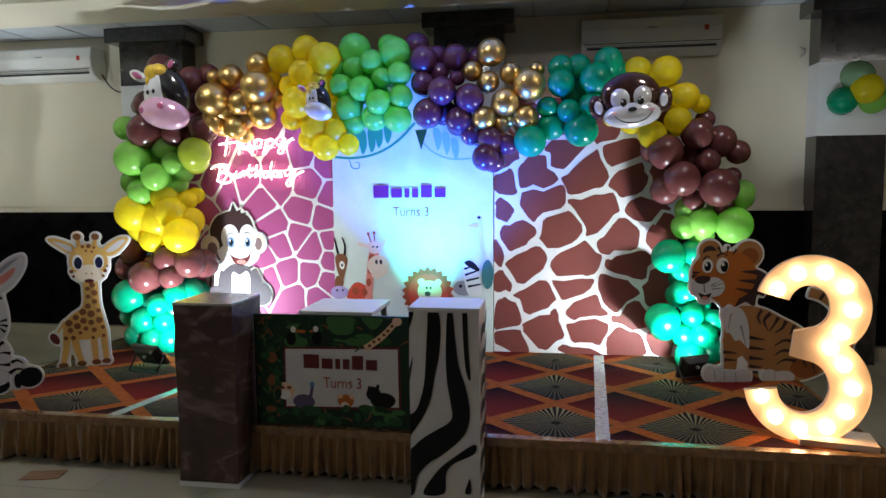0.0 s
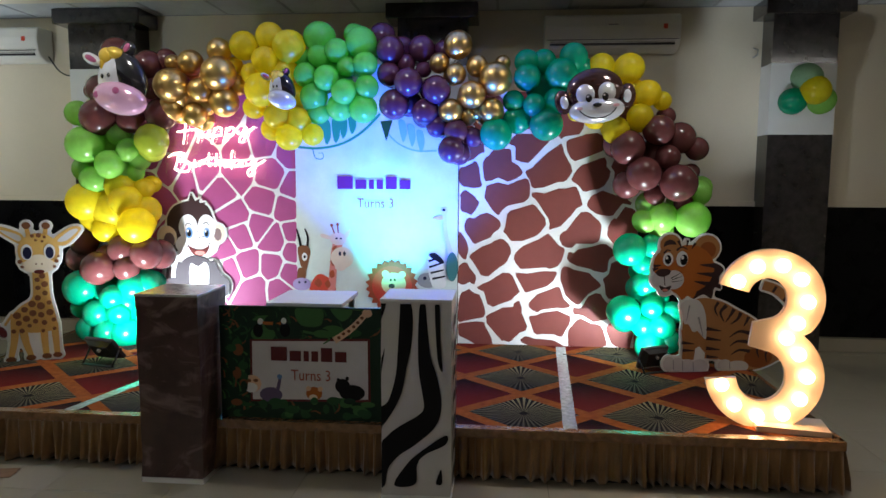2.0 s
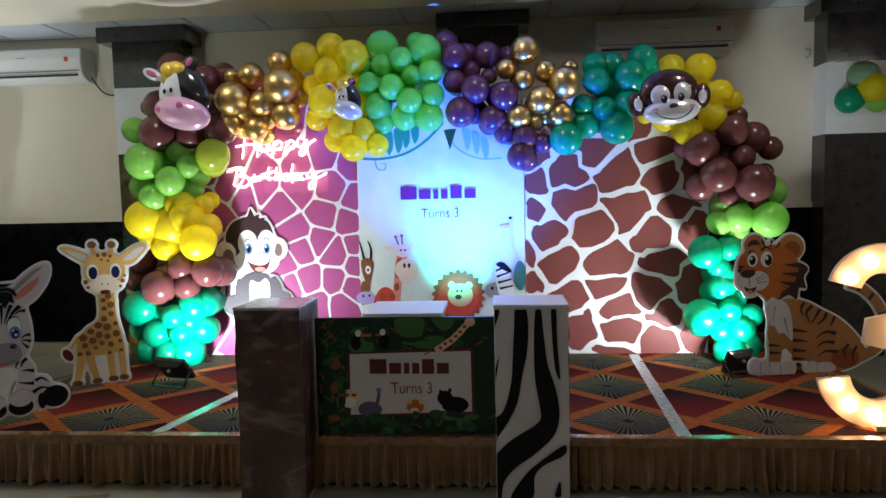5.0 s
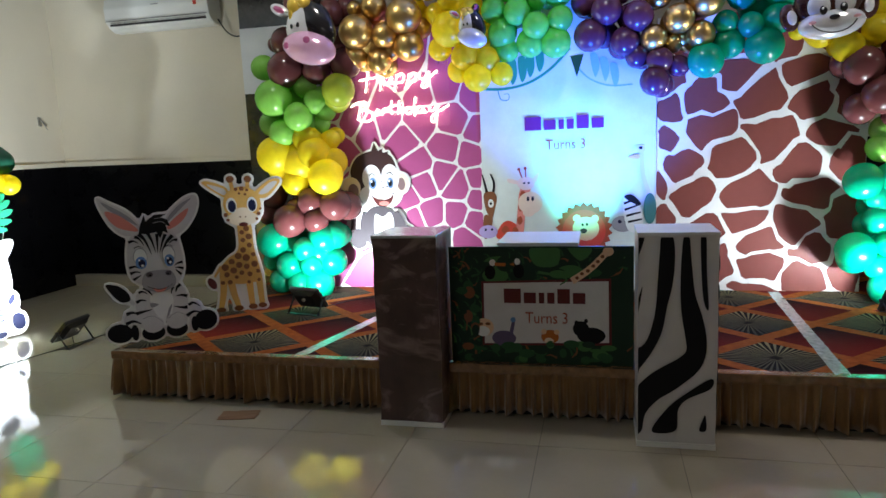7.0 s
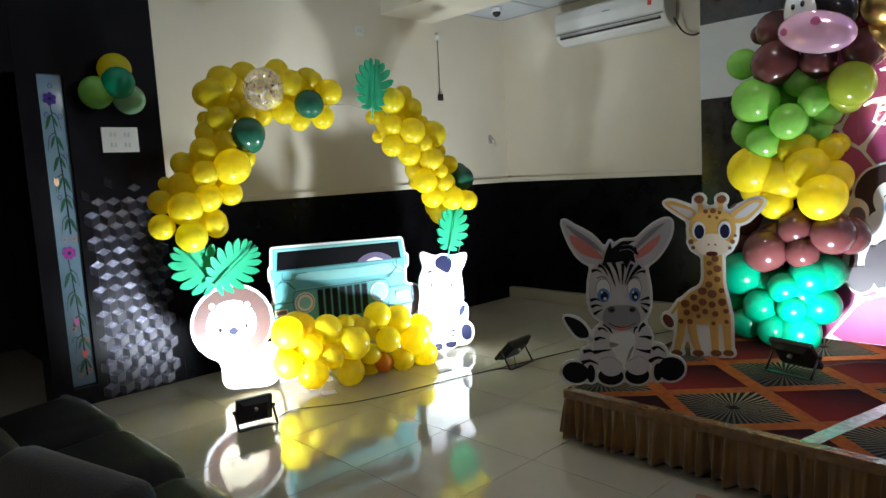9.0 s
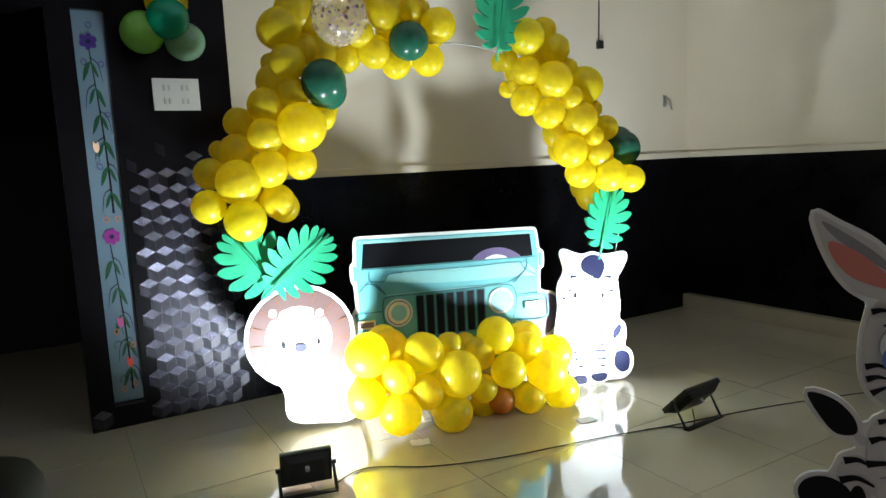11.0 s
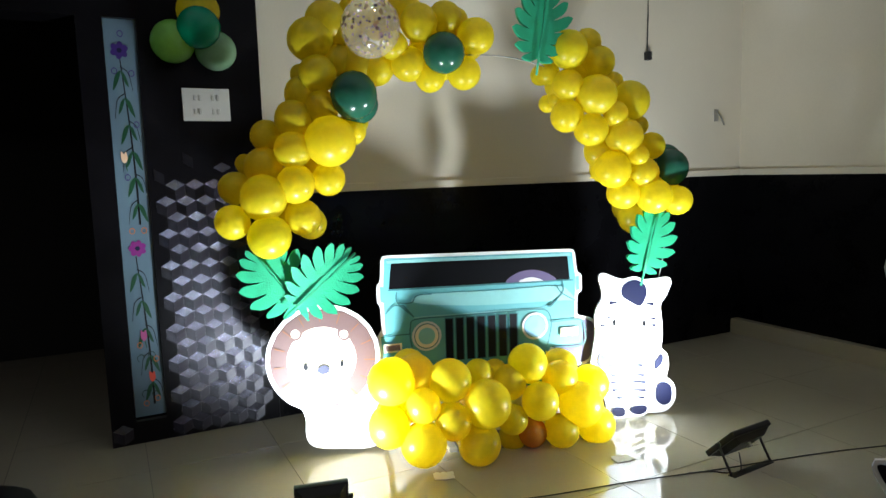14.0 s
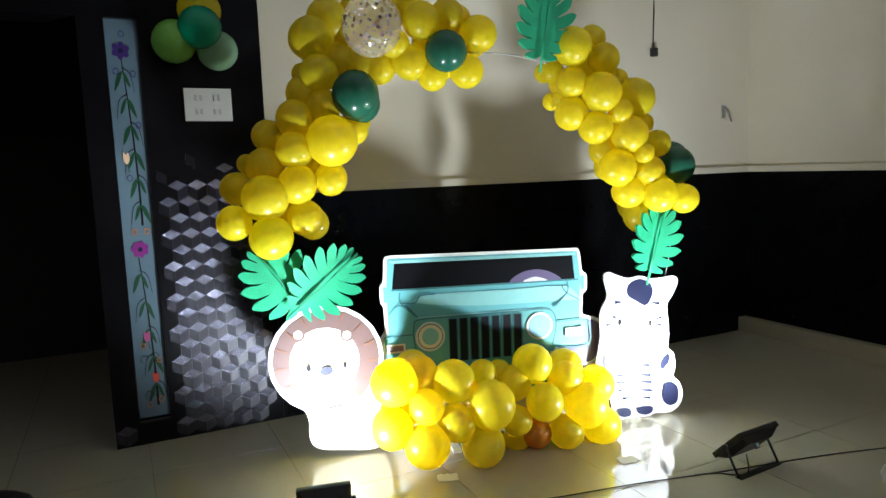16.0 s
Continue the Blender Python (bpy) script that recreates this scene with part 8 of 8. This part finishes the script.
tape_bit = tagged(finish("wall_hook", tube(bmesh.new(), [(1.58, 7.84, 2.6), (1.6, 7.8, 2.58), (1.6, 7.8, 2.54), (1.57, 7.82, 2.52)], 0.006), STEEL), "small metal hook on the wall beside the column", "hook")
cctv = thing("dome_camera", pose(-6.34, 7.36, H - 0.001), "small grey dome camera under the ceiling", "security camera")
bm = bmesh.new()
bmesh.ops.create_cone(bm, cap_ends=True, segments=20, radius1=0.05, radius2=0.055, depth=0.04, matrix=Matrix.Translation((0, 0, -0.02)))
part("mount", bm, PLASTIC, cctv)
bm = bmesh.new()
lump(bm, (0, 0, -0.045), (0.04, 0.04, 0.04), 0)
part("dome", bm, BLACK, cctv, "dark dome")


# painted glass strip beside the opening
def flower_strip():
    t = thing("painted_glass_panel", pose(X0 - 0.02, 3.49, 0.13, rz=90), "narrow pale blue glass strip painted with a flowering vine", "glass panel")
    GLASSY = mat("pale_blue_glass", (0.125, 0.19, 0.235), 0.12, vary=0.06, coat=0.6)
    w, h = 0.145, 2.01
    part("glass", boxes((-w / 2, 0, 0, w / 2, 0.01, h)), GLASSY, t)
    shapes = []

    def vine(top, foot, sway, leaves):
        line = [(sway * math.sin(2.6 * f) * 0.5 + sway * f - 0.012, top + (foot - top) * f) for f in (k / 6 for k in range(7))]
        shapes.append(stroke("black", 0.005, 0.013, *line))
        for k in range(leaves):
            f = (k + 0.6) / (leaves + 0.4)
            x, z = line[min(int(f * 6), 5)]
            z = top + (foot - top) * f
            side = 1 if k % 2 else -1
            for d, size in ((side, 1.0), (-side, 0.8)):
                shapes.append(blob("leaf_green", (x, z), (x + d * 0.03 * size, z - 0.022), (x + d * 0.048 * size, z - 0.095 * size), (x + d * 0.018, z - 0.055)))
            shapes.append(stroke("black", 0.006, 0.002, (x, z + 0.02), (x - side * 0.04, z - 0.01), (x - side * 0.058, z - 0.1)))

    vine(1.84, 1.0, 0.03, 6)
    vine(0.84, 0.06, 0.03, 5)
    for x, z, c, n, size in ((-0.01, 1.86, "indigo", 6, 0.024), (0.0, 0.88, "plum", 7, 0.024)):
        for k in range(n):
            a = 2 * math.pi * k / n + 0.4
            shapes.append(ell(x + 0.026 * math.cos(a), z + 0.02 * math.sin(a), size, size * 0.72, c, math.degrees(a), 10))
        shapes.append(ell(x, z, 0.014, 0.012, "navy", 0, 10))
    for x, z, c in ((-0.03, 1.33, "amber"), (-0.005, 0.42, "magenta"), (0.025, 0.2, "red")):
        shapes.append(stroke("green", 0.004, 0.004, (x + 0.012, z - 0.06), (x, z)))
        shapes.append(blob(c, (x, z - 0.02), (x + 0.017, z), (x + 0.012, z + 0.036), (x, z + 0.026), (x - 0.014, z + 0.038), (x - 0.016, z)))
    for x, z, turn in ((-0.03, 0.31, 1), (0.03, 0.32, -1), (-0.02, 0.12, 1), (0.035, 0.11, -1)):
        shapes.append(stroke("green_dark", 0.005, 0.003, *[(x + turn * 0.02 * math.cos(a), z + 0.02 * math.sin(a)) for a in (0.6 * k for k in range(8))]))
    for x, z in ((0.0, 1.94), (-0.045, 1.76), (0.045, 1.75), (0.05, 1.5), (-0.02, 1.24), (-0.02, 0.97), (0.045, 0.97), (-0.03, 0.38), (0.055, 0.3), (-0.02, 0.07), (0.045, 0.09)):
        ring_pts = [(x + 0.014 * math.cos(a), z + 0.014 * math.sin(a)) for a in (2 * math.pi * k / 16 for k in range(17))]
        shapes.append(stroke("orange" if z < 1 else "indigo", 0.004, 0.004, *ring_pts))
    shapes = [([(min(max(x * 0.85, -0.07), 0.07), z) for x, z in lp], c) for lp, c in shapes]
    bm = bmesh.new()
    slots = ["black"]
    drawing(bm, shapes, slots, 0.0, 0.0001)
    part("painting", bm, [INK[s] for s in slots], t, "painted vine with purple, pink and orange flowers")
    part("sill", boxes((-w / 2, -0.04, -0.012, w / 2, 0.0, 0.0)), DARK, t)


flower_strip()


# silver cube relief on the panelled wall
def cube_relief():
    """Rhombic tiles that read as stacked cubes, each a piece of the panelled wall."""
    e = 0.055
    hx, hz = e * math.sqrt(3) / 2, e / 2
    rr = random.Random(4)
    # face tones set in colour, so each cube reads as lit from above
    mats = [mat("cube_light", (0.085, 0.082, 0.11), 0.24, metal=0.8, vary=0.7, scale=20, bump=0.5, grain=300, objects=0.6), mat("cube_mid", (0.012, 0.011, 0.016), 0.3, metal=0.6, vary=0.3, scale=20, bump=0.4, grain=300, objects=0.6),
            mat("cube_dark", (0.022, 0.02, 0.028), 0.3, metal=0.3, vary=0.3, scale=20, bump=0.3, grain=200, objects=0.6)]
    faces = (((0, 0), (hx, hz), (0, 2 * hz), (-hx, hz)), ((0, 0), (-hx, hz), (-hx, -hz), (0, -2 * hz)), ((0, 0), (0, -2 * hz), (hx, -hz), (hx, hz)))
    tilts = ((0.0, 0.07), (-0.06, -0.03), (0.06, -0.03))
    meshes = []
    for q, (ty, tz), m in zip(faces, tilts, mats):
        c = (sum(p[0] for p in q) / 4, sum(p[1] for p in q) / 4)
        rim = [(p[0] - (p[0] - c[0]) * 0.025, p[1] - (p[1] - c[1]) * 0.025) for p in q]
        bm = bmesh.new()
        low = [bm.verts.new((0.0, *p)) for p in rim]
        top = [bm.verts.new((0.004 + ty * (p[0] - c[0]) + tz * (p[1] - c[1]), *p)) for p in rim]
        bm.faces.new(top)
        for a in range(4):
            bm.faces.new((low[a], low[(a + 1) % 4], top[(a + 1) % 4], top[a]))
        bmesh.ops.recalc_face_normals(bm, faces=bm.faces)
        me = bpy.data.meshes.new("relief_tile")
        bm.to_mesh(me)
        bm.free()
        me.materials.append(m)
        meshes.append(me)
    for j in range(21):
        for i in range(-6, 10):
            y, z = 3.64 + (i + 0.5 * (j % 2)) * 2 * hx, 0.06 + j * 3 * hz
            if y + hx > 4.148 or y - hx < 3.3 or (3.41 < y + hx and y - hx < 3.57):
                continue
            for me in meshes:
                # tiles left out on the post and thinned higher up, imitating dimmer light
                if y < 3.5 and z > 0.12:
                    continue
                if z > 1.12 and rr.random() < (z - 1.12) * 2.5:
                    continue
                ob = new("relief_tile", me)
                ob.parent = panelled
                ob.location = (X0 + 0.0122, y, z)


cube_relief()


# ---- seating ----
def cushion(bm, x0, y0, z0, x1, y1, z1, r, puff=0.02):
    old = set(bm.verts)
    box(bm, x0, y0, z0, x1, y1, z1)
    vs = [v for v in bm.verts if v not in old]
    fs = list({f for v in vs for f in v.link_faces})
    es = list({e for f in fs for e in f.edges})
    res = bmesh.ops.bevel(bm, geom=es, offset=r, segments=4, affect="EDGES", profile=0.5)
    for f in bm.faces:
        f.smooth = True


def sofa():
    t = thing("sofa", pose(0, 0, 0), "dark brown three-seat leather sofa facing the stage", "sofa")
    xs = (-5.36, -4.72, -4.1, -3.42)
    part("frame", boxes((xs[0] - 0.02, 2.3, 0.05, xs[-1] + 0.02, 3.05, 0.26), bevel=0.02), LEATHER, t)
    for a, b in zip(xs, xs[1:]):
        bm = bmesh.new()
        cushion(bm, a + 0.008, 2.55, 0.2, b - 0.008, 3.14, 0.49, 0.13)
        for v in bm.verts:
            v.co.z -= 0.035 * max(0.0, 1 - abs(v.co.y - 2.72) / 0.3) * (v.co.z > 0.36)
        part("seat_cushion", bm, LEATHER, t, smooth=True)
        bm = bmesh.new()
        cushion(bm, a + 0.005, 2.28, 0.3, b - 0.005, 2.6, 0.82, 0.09)
        part("back_cushion", bm, LEATHER, t, smooth=True)
    for x in (xs[0] + 0.05, xs[-1] - 0.05):
        for y in (2.36, 2.98):
            part("leg", boxes((x - 0.025, y - 0.025, 0, x + 0.025, y + 0.025, 0.06)), BLACK, t)


sofa()


def banquet_chair(m, label):
    t = thing("banquet_chair", m, label, "chair", "covered banquet chairs")
    bm = bmesh.new()
    cushion(bm, -0.21, -0.2, 0.0, 0.21, 0.24, 0.46, 0.04)
    part("seat_cover", bm, COVER, t, smooth=True)
    bm = bmesh.new()
    cushion(bm, -0.2, -0.25, 0.02, 0.2, -0.16, 0.92, 0.035)
    part("back_cover", bm, COVER, t, smooth=True)
    bm = bmesh.new()
    for k in range(9):
        z = 0.56 + 0.018 * k
        pts = [(0.206, -0.15, z + 0.02), (0.208, -0.2, z + 0.012), (0.19, -0.262, z), (0.08, -0.268, 0.63 + (z - 0.63) * 0.7), (0.0, -0.275, 0.63 + (z - 0.63) * 0.25), (-0.08, -0.268, 0.63 + (z - 0.63) * 0.7), (-0.19, -0.262, z), (-0.208, -0.2, z + 0.012), (-0.206, -0.15, z + 0.02)]
        tube(bm, [tuple(p) for p in spline(pts, False, 4)], 0.0105, 6)
    part("sash", bm, SASH, t, "gathered gold satin sash", smooth=True).location.z = 0.1
    bm = bmesh.new()
    for s in (-1, 1):
        for k in range(4):
            tube(bm, [tuple(p) for p in spline([(0, -0.285, 0.63), (s * 0.07, -0.3, 0.66 - 0.025 * k), (s * 0.13, -0.295, 0.64 - 0.035 * k), (s * 0.06, -0.29, 0.6 - 0.02 * k), (0, -0.285, 0.62)], False, 4)], 0.011, 6)
            tube(bm, [tuple(p) for p in spline([(0, -0.285, 0.62), (s * 0.03, -0.292, 0.5), (s * (0.05 + 0.015 * k), -0.288, 0.32)], False, 4)], 0.011, 6)
    part("bow", bm, SASH, t, "tied bow with hanging tails", smooth=True).location.z = 0.1
    return t


banquet_chair(pose(-3.16, 2.35, 0, rz=194), "black covered banquet chair with a gold satin bow")
banquet_chair(pose(-3.62, 2.02, 0, rz=25), "black covered banquet chair with a gold satin bow")

# ---- hall ceiling lamps ----
TUBE = glow("tube_lamp", (1.0, 0.97, 0.9), 6.0)
# the second panel is only the housing of the added fill lamp
for x, y, w, d in ((-2.9, -0.2, 1.2, 0.3), (2.9, 4.7, 1.2, 0.3)):
    t = thing("ceiling_light", pose(x, y, H - 0.001), "rectangular white ceiling light panel out of view, switched on", "ceiling light", "ceiling lights")
    part("frame", boxes((-w / 2 - 0.03, -d / 2 - 0.03, -0.03, w / 2 + 0.03, d / 2 + 0.03, 0), bevel=0.004), PLASTIC, t)
    part("diffuser", boxes((-w / 2, -d / 2, -0.034, w / 2, d / 2, -0.0305)), TUBE, t)

for x, y in DOWNLIGHTS:
    t = thing("downlight", pose(x, y, H - 0.001), "small square white ceiling downlight, switched on", "ceiling light", "downlights")
    part("frame", boxes((-0.1, -0.1, -0.02, 0.1, 0.1, 0), bevel=0.003), PLASTIC, t)
    part("diffuser", boxes((-0.08, -0.08, -0.024, 0.08, 0.08, -0.0205)), TUBE, t)


# ---- scraps ----
def scrap(name, x, y, w, d, rz, material, label):
    bm = bmesh.new()
    n = 6
    grid = [[bm.verts.new((w * (i / n - 0.5) + 0.01 * noise.noise(Vector((i * 2.1, j * 1.7, x))), d * (j / n - 0.5) + 0.01 * noise.noise(Vector((i * 1.3, j * 2.3, y))), 0.003 + 0.004 * abs(noise.noise(Vector((i * 0.9, j * 0.8, x)))))) for j in range(n + 1)] for i in range(n + 1)]
    for i in range(n):
        for j in range(n):
            bm.faces.new((grid[i][j], grid[i + 1][j], grid[i + 1][j + 1], grid[i][j + 1]))
    ob = finish(name, bm, material)
    ob.modifiers.new("thick", "SOLIDIFY").thickness = 0.002
    ob.matrix_world = pose(x, y, 0.001, rz=rz)
    return tagged(ob, label, "scrap")


scrap("cardboard_scrap", -3.05, 4.78, 0.2, 0.11, 12, mat("brown_cardboard", (0.22, 0.12, 0.06), 0.7), "torn brown cardboard scrap on the tile floor")
scrap("paper_card", -5.56, 4.62, 0.09, 0.07, 70, WHITE, "small white paper card under the balloon heap")
scrap("paper_card", -5.3, 5.42, 0.09, 0.06, 80, WHITE, "small white paper card under the balloon heap")

# ---- floor tiles ----
def floor_tiles():
    s, g = 0.6, 0.0012
    bm = boxes((g, g, -0.012, s - g, s - g, 0.0), bevel=0.0)
    for v in bm.verts:
        v.co.z = min(v.co.z, 0.0)
    me = bpy.data.meshes.new("tile")
    bm.normal_update()
    bm.to_mesh(me)
    bm.free()
    me.materials.append(TILE)
    rest = bmesh.new()
    count = 0
    i0, i1 = math.floor((X0 - 2.3 + 5.7) / s), math.ceil((X1 + 5.7) / s)
    j0, j1 = math.floor((Y0 - 3.45) / s), math.ceil((Y1 - 3.45) / s)
    for i in range(i0, i1):
        for j in range(j0, j1):
            x, y = -5.7 + i * s, 3.45 + j * s
            if -6.9 < x < 2.4 and 0.6 < y < 7.8 and count < 290 and not (PX0 < x < PX1 - s and PY0 < y < PY1 - s):
                ob = new("tile", me)
                ob.parent = floor
                ob.location = (x, y, 0)
                count += 1
            else:
                box(rest, x + g, y + g, -0.012, x + s - g, y + s - g, 0.0)
    ob = part("tiles", rest, TILE_FAR, floor)
    tagged(ob, kind="stuff")


floor_tiles()
